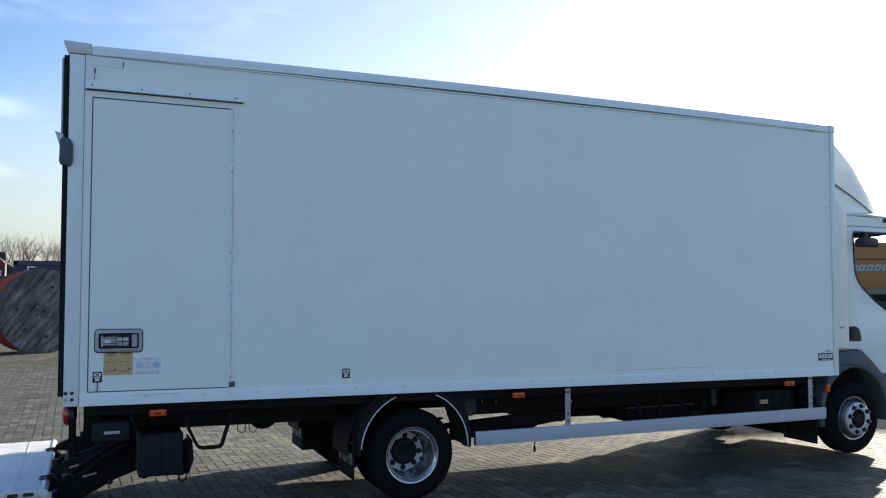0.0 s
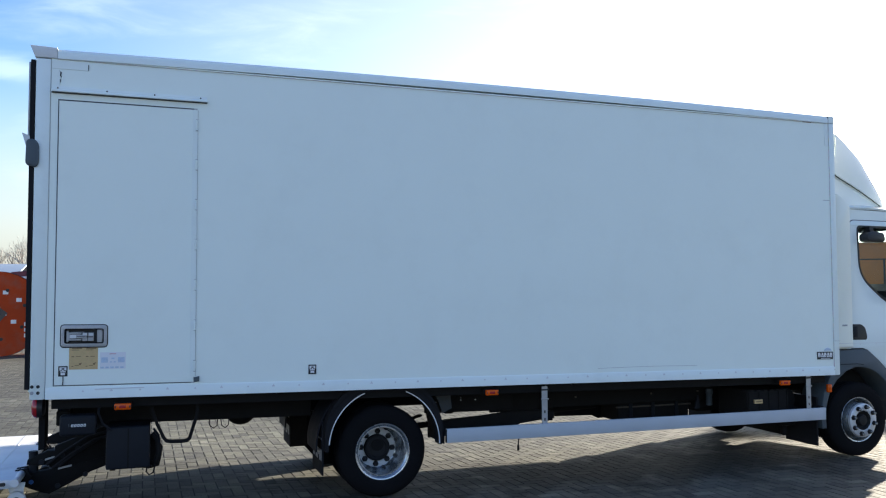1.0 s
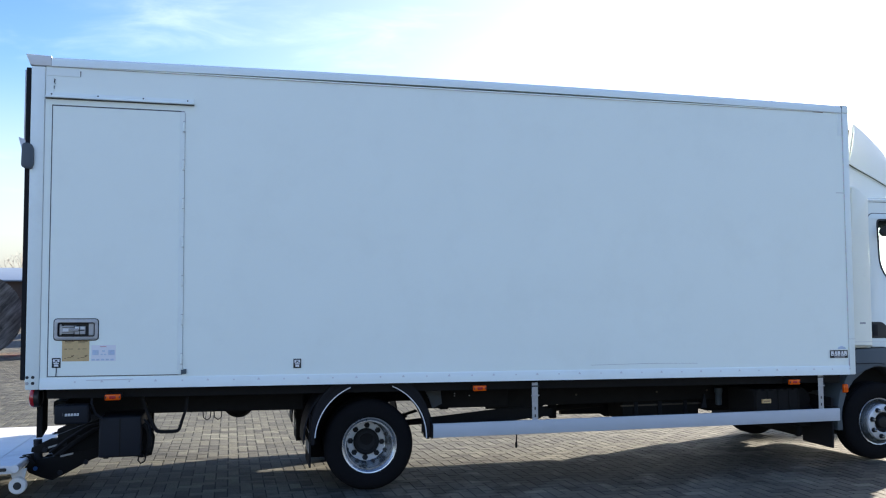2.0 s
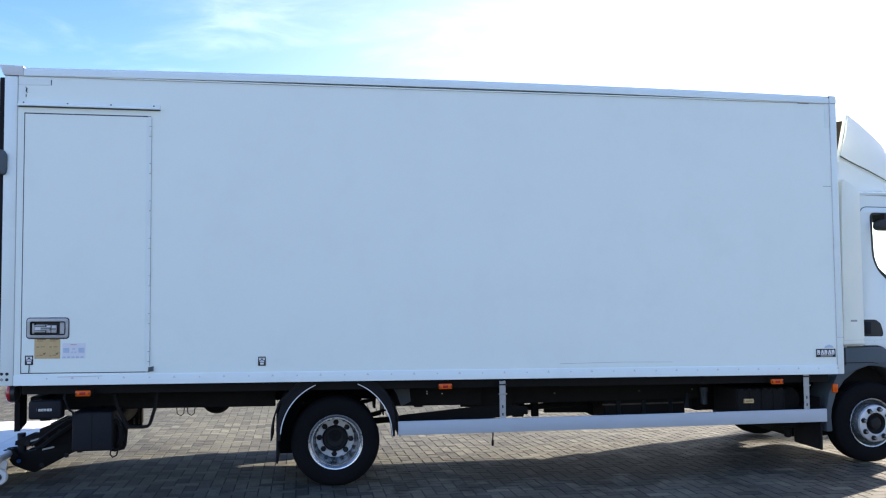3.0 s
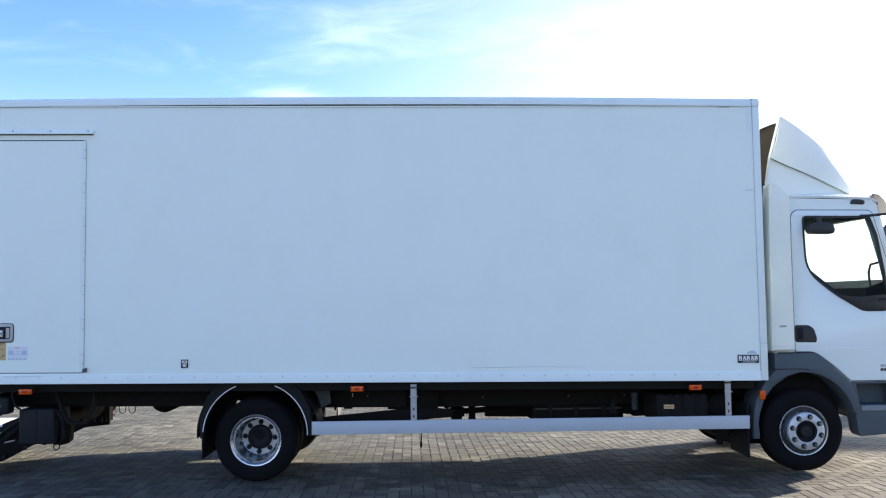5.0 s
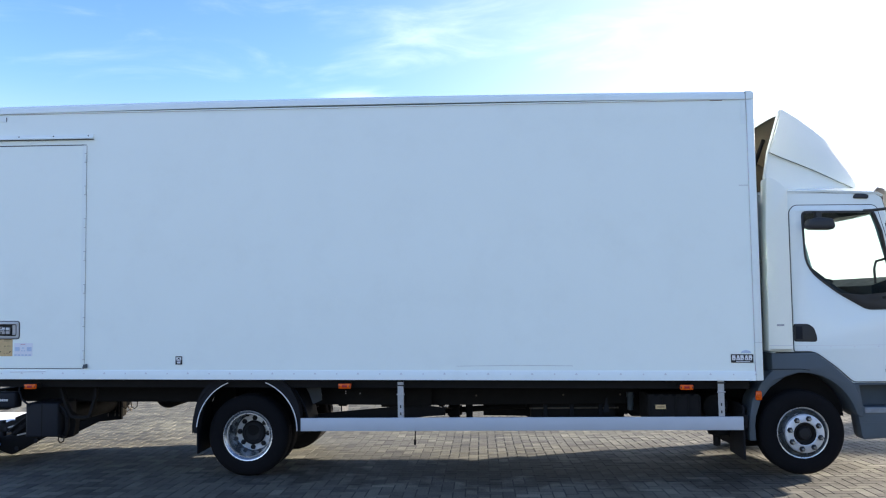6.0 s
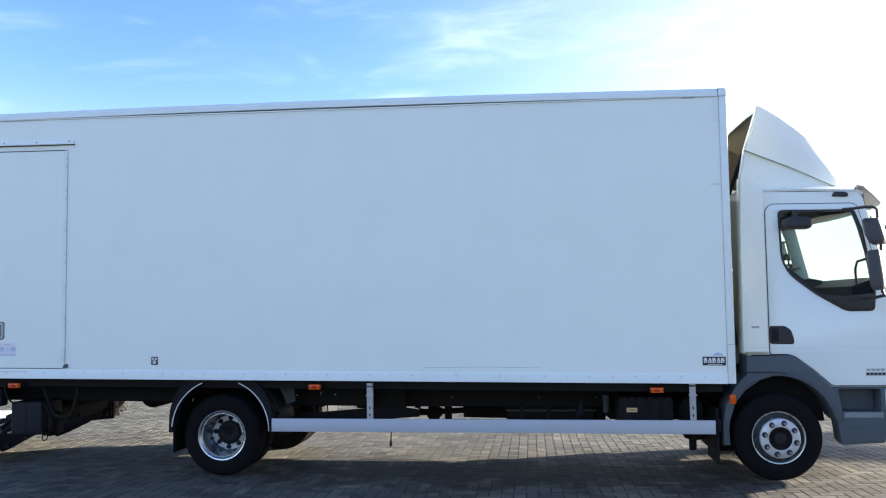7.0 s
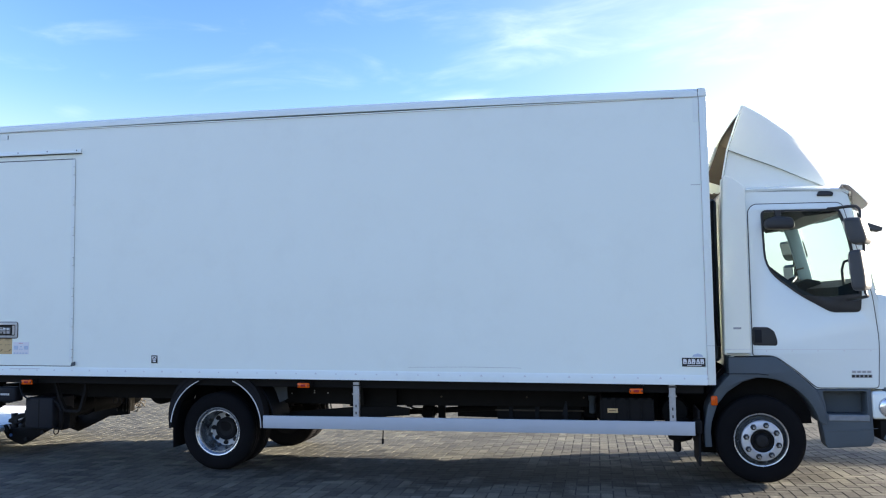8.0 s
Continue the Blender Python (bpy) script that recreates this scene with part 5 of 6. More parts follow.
SIDE = [(4.80, 1.07), (5.16, 1.07), (5.345, 0.925), (5.49, 0.790), (6.03, 0.790), (6.06, 1.20), (6.00, 1.60), (5.815, 2.45), (5.76, 2.49), (4.86, 2.515), (4.80, 2.46)]
DOOR = [(4.985, 1.075), (5.165, 1.075), (5.345, 0.938), (5.495, 0.800), (5.985, 0.800), (6.005, 1.20), (5.965, 1.60), (5.76, 2.37), (5.72, 2.388), (5.03, 2.396), (4.985, 2.345)]


def turned(bm, m):
    """The mesh moved by a matrix."""
    bm.transform(m)
    return bm


def cab_side(f):
    win = rounded(WIN, [0.05, 0.03, 0.02, 0.05, 0.04, 0.05, 0.08, 0.16])
    wall = part("cab_side", f(prism(SIDE, YS + 0.006, YS + 0.05, [win])), M_CAB, truck, "white painted cab side")
    d = rounded(DOOR, [0.02, 0.06, 0.05, 0.03, 0.03, 0.1, 0.1, 0.03, 0.03, 0.06, 0.06])
    part("door_gap", f(prism(shrink(d, -0.007), YS + 0.003, YS + 0.012, [shrink(d, 0.004)])), M_GAP, wall)
    door_ = part("cab_door", f(prism(d, YS - 0.004, YS + 0.03, [win], bevel=0.004)), M_CAB, truck, "white cab door, closed")
    part("window_seal", f(prism(win, YS - 0.008, YS + 0.03, [shrink(win, 0.017)])), M_BLACK, door_, "black window seal")
    pane = part("window_pane", f(prism(shrink(win, 0.012), YS + 0.012, YS + 0.017)), M_GLASS, door_, "clear side window glass", smooth=0)
    pane.visible_shadow = False
    part("window_corner_panel", f(prism(rounded([(5.405, 1.592), (5.637, 1.449), (5.862, 1.450), (5.880, 1.60), (5.62, 1.575)], 0.02), YS - 0.010, YS + 0.02, bevel=0.003)), M_BLACK, door_, "black plastic corner panel")
    hand = part("door_handle", f(prism(rounded([(4.985, 1.162), (5.185, 1.158), (5.190, 1.20), (5.165, 1.285), (5.115, 1.320), (4.985, 1.322)], 0.02), YS - 0.008, YS + 0.01, bevel=0.004)), M_INK, door_, "dark recessed door handle")
    part("handle_bar", f(block(5.00, 5.06, YS - 0.014, YS - 0.004, 1.185, 1.30, 0.006, 2)), M_DARK2, hand)
    part("door_crease", f(block(4.99, 5.985, YS - 0.0055, YS, 1.124, 1.127, 0)), M_CAP, door_)
    for i in range(5):
        part("door_clip", f(block(5.09 + i * 0.21, 5.10 + i * 0.21, YS - 0.006, YS, 1.108, 1.118, 0.001)), M_CAP, door_)
    for r, m in (((5.776, 5.935, 0.922, 0.947), M_CAP), ((5.774, 5.938, 0.884, 0.912), M_BADGE)):
        b = part("badge", f(block(r[0], r[1], YS - 0.006, YS, r[2], r[3], 0.001)), m, door_, "small grey badge shapes")
        for i in range(4 if m == M_CAP else 5):
            w = (r[1] - r[0]) / (4 if m == M_CAP else 5)
            part("badge_shape", f(block(r[0] + w * (i + 0.12), r[0] + w * (i + 0.8), YS - 0.0075, YS - 0.005, r[2] + 0.004, r[3] - 0.004, 0)), M_BADGE if m == M_CAP else M_INK, b)
    # door lining inside
    part("door_lining", f(prism([(5.0, 1.10), (5.16, 1.10), (5.5, 0.85), (5.97, 0.85), (5.97, 1.52), (5.64, 1.52), (5.4, 1.65), (5.1, 1.90), (5.0, 1.9)], YS + 0.052, YS + 0.10, [rect(5.3, 5.7, 1.0, 1.3)])), M_LINING, wall)
    # kerb mirror over the door
    k = part("kerb_mirror", f(prism(rounded([(5.105, 2.200), (5.13, 2.168), (5.325, 2.163), (5.350, 2.190), (5.330, 2.262), (5.20, 2.278), (5.115, 2.255)], 0.025), 0.06, 0.185, bevel=0.016)), M_BLACK, truck, "dark kerb mirror over the door")
    part("mirror_foot", f(block(5.20, 5.25, 0.12, 0.2, 2.265, 2.335, 0.005)), M_BLACK, k)
    # main mirrors on their arm
    arm_ = part("mirror_arm", f(pipe([(5.64, 0.17, 2.335), (5.68, 0.10, 2.33), (5.75, -0.02, 2.33), (5.80, -0.07, 2.325), (5.825, -0.085, 2.30), (5.83, -0.085, 2.20), (5.845, -0.085, 2.0), (5.84, -0.085, 1.60), (5.85, -0.11, 1.575), (5.80, 0.0, 1.555), (5.77, 0.15, 1.55)], 0.013, 10)), M_BLACK, truck, "black mirror arm with two mirrors")
    shells = ([(5.712, 2.222), (5.855, 2.226), (5.902, 2.050), (5.880, 2.005), (5.772, 2.000), (5.740, 2.060)], [(5.742, 1.950), (5.850, 1.962), (5.874, 1.742), (5.878, 1.655), (5.858, 1.622), (5.775, 1.618), (5.755, 1.66), (5.750, 1.74)])
    for outline in shells:
        turn = Matrix(((1, 0.5, 0, 0.085 if f is flip else 0.04), (0, 1, 0, 0), (0, 0, 1, 0), (0, 0, 0, 1)))       # turned to the driver
        hs = part("mirror_housing", f(turned(prism(rounded(outline, 0.03), -0.19, 0.01, bevel=0.028), turn)), M_SHELL, arm_, "dark grey rounded mirror housing")
        (xa, za), (xb, zb) = outline[0], outline[-1]
        part("mirror_glass", f(turned(prism([(xa - 0.004, za - 0.03), (xa + 0.006, za - 0.03), (xb + 0.006, zb + 0.01), (xb - 0.004, zb + 0.01)], -0.165, -0.015), turn)), M_MIRROR, hs)
    # grab rail inside the windscreen pillar
    part("grab_rail", f(pipe([(5.80, 0.30, 1.56), (5.775, 0.30, 1.62), (5.765, 0.30, 1.81), (5.785, 0.30, 1.88), (5.86, 0.30, 1.90)], 0.012)), M_BLACK, wall)
    # wheel arch, step and lower trim
    fo = [(4.555, 0.285), (4.550, 0.45), (4.587, 0.64), (4.665, 0.79), (4.755, 0.890), (4.772, 0.905), (4.772, 1.06), (5.160, 1.062), (5.30, 0.955), (5.485, 0.78), (5.53, 0.66), (5.556, 0.50)]
    fi = [(5.53, 0.49)] + arc(5.03, 0.405, 0.480, 14, 94, 14) + [(4.88, 0.848), (4.75, 0.758), (4.665, 0.65), (4.615, 0.50), (4.605, 0.42), (4.612, 0.285)]
    a = part("front_wheel_arch", f(prism(fo + fi, YS - 0.035, 0.46, bevel=0.008)), M_GREY, truck, "grey moulded front wheel arch")
    part("arch_liner", f(prism([(4.62, 0.42), (5.50, 0.46), (5.46, 0.80), (5.20, 0.98), (4.78, 0.98), (4.62, 0.78)], 0.46, 0.52)), M_DARK, a)
    part("arch_crease", f(prism([(4.75, 0.915), (5.02, 0.915), (5.10, 0.905), (5.10, 0.911), (5.02, 0.922), (4.75, 0.922)], YS - 0.039, YS - 0.03)), M_DARK2, a)
    lens = part("side_marker_lamp", f(block(4.612, 4.668, YS - 0.06, YS - 0.03, 0.645, 0.728, 0.012, 2)), M_AMBER, a, "amber side marker lamp")
    part("reflex_core", f(block(4.628, 4.652, YS - 0.063, YS - 0.056, 0.672, 0.70, 0.003)), M_AMBER, lens)
    s = part("cab_step", f(prism([(5.49, 0.785), (5.918, 0.785), (5.930, 0.36), (5.90, 0.310), (5.565, 0.288), (5.545, 0.32), (5.52, 0.50)], YS - 0.012, 0.36, [rounded([(5.565, 0.575), (5.885, 0.575), (5.885, 0.77), (5.535, 0.77)], 0.02)], bevel=0.006)), M_GREY, truck, "grey moulded entry step")
    part("step_well", f(block(5.50, 5.91, 0.36, 0.375, 0.555, 0.78, 0)), M_GREY, s)
    part("step_tread", f(block(5.575, 5.90, YS - 0.022, 0.35, 0.520, 0.572, 0.006)), M_TREAD, s, "worn light step tread")
    part("step_crease", f(prism([(5.555, 0.43), (5.80, 0.435), (5.96, 0.46), (5.96, 0.465), (5.80, 0.441), (5.555, 0.436)], YS - 0.0155, YS - 0.01)), M_GREY, s)
    fl = part("front_mudflap", f(block(4.50, 4.52, 0.17, 0.62, 0.115, 0.60, 0.004)), M_SEAL, truck, "black front mudflap")
    part("flap_bracket", f(block(4.47, 4.53, 0.1, 0.3, 0.40, 0.52, 0.01)), M_DARK, fl)
    # bumper corner and headlamp
    hp = part("bumper_corner", f(block(5.922, 6.26, YS - 0.015, 0.60, 0.535, 0.772, 0.03, 3)), M_CAB, truck, "white bumper corner")
    part("headlamp", f(lathe([(0.085, 0.02), (0.085, -0.01), (0.07, -0.028), (0.04, -0.035)], (6.055, YS - 0.012, 0.64), seg=28)), M_LAMP, hp, "clear round headlamp")
    part("bumper_valance", f(block(5.99, 6.22, YS + 0.03, 0.7, 0.35, 0.53, 0.03, 2)), M_DARK, hp)
    part("corner_panel", f(prism([(6.01, 0.80), (6.13, 0.80), (6.15, 1.2), (6.09, 1.58), (6.0, 1.6), (6.02, 1.2)], YS + 0.0, YS + 0.06, bevel=0.02)), M_CAB, truck, "white cab corner panel")
    # side air fairing behind the door
    fr = part("side_fairing", f(prism(rounded([(4.742, 1.082), (4.962, 1.082), (4.962, 2.548), (4.87, 2.63), (4.80, 2.66), (4.772, 2.64), (4.755, 2.2)], [0.01, 0.01, 0.02, 0.05, 0.03, 0.03, 0.0]), 0.135, 0.30, bevel=0.016)), M_CREAM, truck, "cream-white side air fairing")
    part("fairing_seam", f(block(4.746, 4.958, 0.1335, 0.136, 1.130, 1.134, 0)), M_CAP, fr)
    part("badge", f(block(4.82, 4.885, 0.1325, 0.136, 1.305, 1.322, 0.001)), M_BADGE, fr, "small grey badge")
    # roof marker
    rm = part("roof_marker", f(prism(rounded([(5.555, 2.452), (5.69, 2.446), (5.695, 2.478), (5.66, 2.492), (5.575, 2.494)], 0.015), YS - 0.012, YS + 0.05, bevel=0.006)), M_BLACK, truck, "dark roof marker lamp")


cab_side(lambda b: b)
cab_side(flip)


def cab_front():
    us = [-1, -0.985, -0.95, -0.88, -0.75, -0.5, -0.2, 0, 0.2, 0.5, 0.75, 0.88, 0.95, 0.985, 1]

    def row(x, z, w, drop=0.0):
        return [(x + 0.26 * w * (1 - abs(u) ** 3.2), 1.25 + u * (YF - YS) / 2, z - drop * abs(u) ** 7) for u in us]

    part("cab_roof", skin([row(4.80, 2.525, 0, 0.065), row(4.86, 2.56, 0, 0.05), row(5.3, 2.575, 0, 0.065), row(5.62, 2.565, 0.15, 0.07), row(5.77, 2.53, 0.4, 0.045), row(5.812, 2.49, 0.6, 0.03)], -0.02), M_CAB, truck, "white cab roof")
    ws = part("windscreen", skin([row(5.815, 2.45, 0.6), row(5.87, 2.2, 0.75), row(5.94, 1.90, 0.9), row(6.0, 1.62, 1)], 0.006), M_GLASS, truck, "clear curved windscreen", smooth=60)
    ws.visible_shadow = False
    part("windscreen_seal", skin([row(5.817, 2.485, 0.6), row(5.822, 2.44, 0.62)], 0.01), M_BLACK, truck)
    part("front_panel", skin([row(6.0, 1.62, 1), row(6.05, 1.4, 1), row(6.07, 1.15, 1), row(6.06, 0.78, 1)], 0.02), M_CAB, truck, "white cab front panel")
    part("bumper", skin([row(6.03, 0.80, 1.1), row(6.08, 0.70, 1.1), row(6.08, 0.45, 1.1), row(6.03, 0.36, 1.1)], 0.03), M_GREY, truck, "grey front bumper")
    # the lip's far end is drawn out only to block low sun
    part("bumper_lip", prism([(0.50, 0.37), (0.56, 0.27), (0.70, 0.25), (2.10, 0.25), (2.24, 0.27), (2.29, 0.37)], 6.20, 6.23, bevel=0.008), M_BLACK, truck, "black lip under the bumper").data.transform(Matrix(((0, 1, 0, 0), (1, 0, 0, 0), (0, 0, 1, 0), (0, 0, 0, 1))))
    part("cab_back", block(4.79, 4.83, YS + 0.02, YF - 0.02, 0.95, 2.52, 0.01), M_CAB, truck)
    part("rear_lining", block(4.832, 4.85, YS + 0.06, YF - 0.06, 1.06, 2.37, 0.004), M_REAR, truck, "grey rear wall lining")
    part("cab_floor", block(4.80, 6.0, YS + 0.05, YF - 0.05, 0.95, 1.06, 0.01), M_DARK, truck)
    part("headlining", block(4.85, 5.79, YS + 0.06, YF - 0.06, 2.375, 2.42, 0.003), M_LINING, truck)
    part("dashboard", hull([(5.72, YS + 0.08, 1.15), (6.05, YS + 0.08, 1.15), (5.72, YS + 0.08, 1.66), (5.95, YS + 0.08, 1.74), (5.72, YF - 0.08, 1.15), (6.05, YF - 0.08, 1.15), (5.72, YF - 0.08, 1.66), (5.95, YF - 0.08, 1.74)]), M_DASH, truck, "dark dashboard")
    part("instrument_hood", hull([(5.58, 1.45, 1.45), (5.9, 1.45, 1.6), (5.66, 1.5, 1.735), (5.74, 1.5, 1.765), (5.86, 1.5, 1.74), (5.58, 2.1, 1.45), (5.9, 2.1, 1.6), (5.66, 2.05, 1.735), (5.74, 2.05, 1.765), (5.86, 2.05, 1.74)]), M_DASH, truck)
    for f in (lambda b: b, flip):
        k = 0.065 if f is flip else 0.0         # the driver's pillar carries a wider trim
        part("pillar_trim", f(prism([(5.68 - k, 2.40), (5.80, 2.40), (5.985, 1.62), (5.915 - k, 1.62), (5.86 - k, 1.9), (5.785 - k, 2.2), (5.74 - k, 2.33), (5.68 - k, 2.345)], YS + 0.052, YS + 0.115, bevel=0.01)), M_CLOTH, truck, "grey windscreen pillar trim")
        part("pillar_trim", f(prism([(4.84, 1.06), (5.06, 1.06), (5.085, 1.83), (5.06, 2.36), (5.3, 2.36), (5.7, 2.33), (5.7, 2.41), (4.84, 2.41)], YS + 0.052, YS + 0.10, bevel=0.01)), M_LINING, truck, "grey door pillar trim")
    part("roof_console", hull([(5.40, YS + 0.12, 2.40), (5.80, YS + 0.12, 2.43), (5.48, YS + 0.12, 2.29), (5.83, YS + 0.12, 2.33), (5.40, YF - 0.12, 2.40), (5.80, YF - 0.12, 2.43), (5.48, YF - 0.12, 2.29), (5.83, YF - 0.12, 2.33)]), M_LINING, truck, "dark overhead console")
    c, n = Vector((5.52, 1.80, 1.66)), Vector((-0.62, 0, 0.78)).normalized()
    u, v = Vector((0, 1, 0)), n.cross(Vector((0, 1, 0)))
    sw = part("steering_wheel", pipe([c + u * 0.215 * math.cos(k * math.pi / 16) + v * 0.215 * math.sin(k * math.pi / 16) for k in range(33)], 0.014, 10), M_BLACK, truck, "dark steering wheel")
    part("spoke", rod(c + u * 0.21, c - u * 0.21, 0.015), M_BLACK, sw)
    part("spoke", rod(c - n * 0.03, c - v * 0.21, 0.014), M_BLACK, sw)
    part("column", rod(c, c - n * 0.35, 0.035), M_BLACK, sw)
    # sun visor over the windscreen
    vis = [[(5.70 + 0.30 * 0.5 * (1 - abs(k) ** 3) + dx, 1.25 + k * 1.10, z) for k in us] for dx, z in ((0.03, 2.51), (0.055, 2.545), (0.11, 2.535), (0.185, 2.46), (0.25, 2.385))]
    part("sun_visor", skin(vis, 0.008), M_SMOKE, truck, "smoked plastic sun visor")
    # small ramp mirror ahead of the windscreen
    rm = part("ramp_mirror", hull([(5.99, 0.34, 2.225), (6.02, 0.34, 2.16), (6.13, 0.36, 2.175), (6.12, 0.36, 2.145), (5.99, 0.52, 2.225), (6.02, 0.52, 2.16), (6.13, 0.50, 2.175), (6.12, 0.50, 2.145)]), M_SHELL, truck, "small dark ramp mirror ahead of the windscreen")
    part("mirror_stalk", rod((6.02, 0.43, 2.20), (5.93, 0.45, 2.34), 0.010), M_BLACK, rm)
    # roof spoiler
    def smooth_line(points, n=22):
        """A smooth run of n points through the given ones."""
        q = [Vector(p) for p in points]
        q = [q[0] * 2 - q[1], *q, q[-1] * 2 - q[-2]]
        out = []
        for i in range(n):
            t = (len(points) - 1) * i / (n - 1)
            k = min(int(t), len(points) - 2)
            t -= k
            a, b, c, d = q[k:k + 4]
            out.append(0.5 * (2 * b + (c - a) * t + (2 * a - 5 * b + 4 * c - d) * t * t + (3 * b - a - 3 * c + d) * t ** 3))
        return out

    n = 22
    ridge = smooth_line([(5.000, 3.318), (5.10, 3.262), (5.20, 3.198), (5.37, 3.065), (5.51, 2.93), (5.635, 2.765), (5.705, 2.635), (5.738, 2.535)])
    crease = smooth_line([(4.850, 2.905), (5.00, 2.845), (5.25, 2.745), (5.48, 2.640), (5.60, 2.590), (5.68, 2.553), (5.715, 2.537), (5.728, 2.530)])
    foot = smooth_line([(4.80, 2.655), (4.97, 2.54), (5.2, 2.532), (5.4, 2.525), (5.55, 2.52), (5.64, 2.518), (5.70, 2.515), (5.73, 2.512)])
    top = []
    for i, (x, z) in enumerate(ridge):
        k = i / (n - 1)
        half = 1.25 - (0.36 + 0.14 * k)
        top.append([(x + 0.10 * k * (1 - abs(u) ** 3), 1.25 + u * half, z + 0.03 * (1 - abs(u) ** 4) * (1 - k)) for u in us])
    sp = part("roof_spoiler", skin(top, 0.012), M_CREAM, truck, "cream-white roof spoiler, open at the back")
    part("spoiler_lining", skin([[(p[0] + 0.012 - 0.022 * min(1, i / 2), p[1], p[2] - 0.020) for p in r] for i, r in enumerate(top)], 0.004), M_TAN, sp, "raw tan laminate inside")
    part("spoiler_lip", skin([top[0], [(p[0] - 0.004, p[1], p[2] - 0.05) for p in top[0]]], 0.010), M_CREAM, sp, "cream rear lip of the spoiler")
    for f in (lambda b: b, flip):
        up = [Vector((p.x, 0.36 + 0.14 * i / (n - 1), p.y)) for i, p in enumerate(ridge)]
        lo = [Vector((p.x, 0.27 + 0.20 * i / (n - 1), p.y)) for i, p in enumerate(crease)]
        sheets = [[a.lerp(b, t) + Vector((0, -0.08 * t * (1 - t), 0)) for a, b in zip(up, lo)] for t in (0, 0.25, 0.5, 0.75, 1)]
        part("spoiler_side", f(skin(sheets, -0.014)), M_CREAM, sp, "curved side of the spoiler")
        under = [Vector((p.x + 0.005, 0.300 + 0.19 * i / (n - 1), p.y - 0.004)) for i, p in enumerate(crease)]
        base = [Vector((p.x, 0.25 + 0.20 * i / (n - 1), p.y)) for i, p in enumerate(foot)]
        part("spoiler_base", f(skin([under, [a.lerp(b, 0.5) + Vector((0, 0.012, 0)) for a, b in zip(under, base)], base], -0.012)), M_CREAM, sp)
        # dark strip painted in as the shadow line of the overhanging crease
        part("spoiler_shade_line", f(skin([[p + Vector((0, 0.016, 0.006)) for p in lo], [p + Vector((0, 0.018, -0.012)) for p in lo]], 0.004)), M_GAP, sp)
        inner = [[p + Vector((0.018, 0.020, -0.012)) for p in up[:16]], [p + Vector((0.018, 0.024, 0)) for p in lo[:16]], [p + Vector((0.02, 0.03, 0)) for p in base[:16]]]
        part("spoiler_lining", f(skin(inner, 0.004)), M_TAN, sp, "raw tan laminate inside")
        edge = [p + Vector((-0.004, -0.016, 0)) for p in (up[0], lo[0], base[0])]
        part("spoiler_lip", f(skin([edge, [p + Vector((0.0, 0.040, 0)) for p in edge]], 0.012)), M_CREAM, sp, "cream rear lip of the spoiler")
    part("spoiler_strut", rod((4.9, 1.25, 2.6), (5.12, 1.25, 3.2), 0.02), M_DARK, sp)
    part("air_intake", block(4.67, 4.76, 0.5, 0.9, 1.0, 2.5, 0.03), M_GREY, truck, "black intake duct behind the cab")
    for y in (0.28, 0.34, 0.40):
        part("coiled_hose", pipe([(4.70, y, 2.45), (4.68 + 0.02 * (y > 0.3), y, 2.2), (4.70, y, 1.8), (4.69, y, 1.5), (4.72, y, 1.15)], 0.012), M_SEAL, truck)


cab_front()


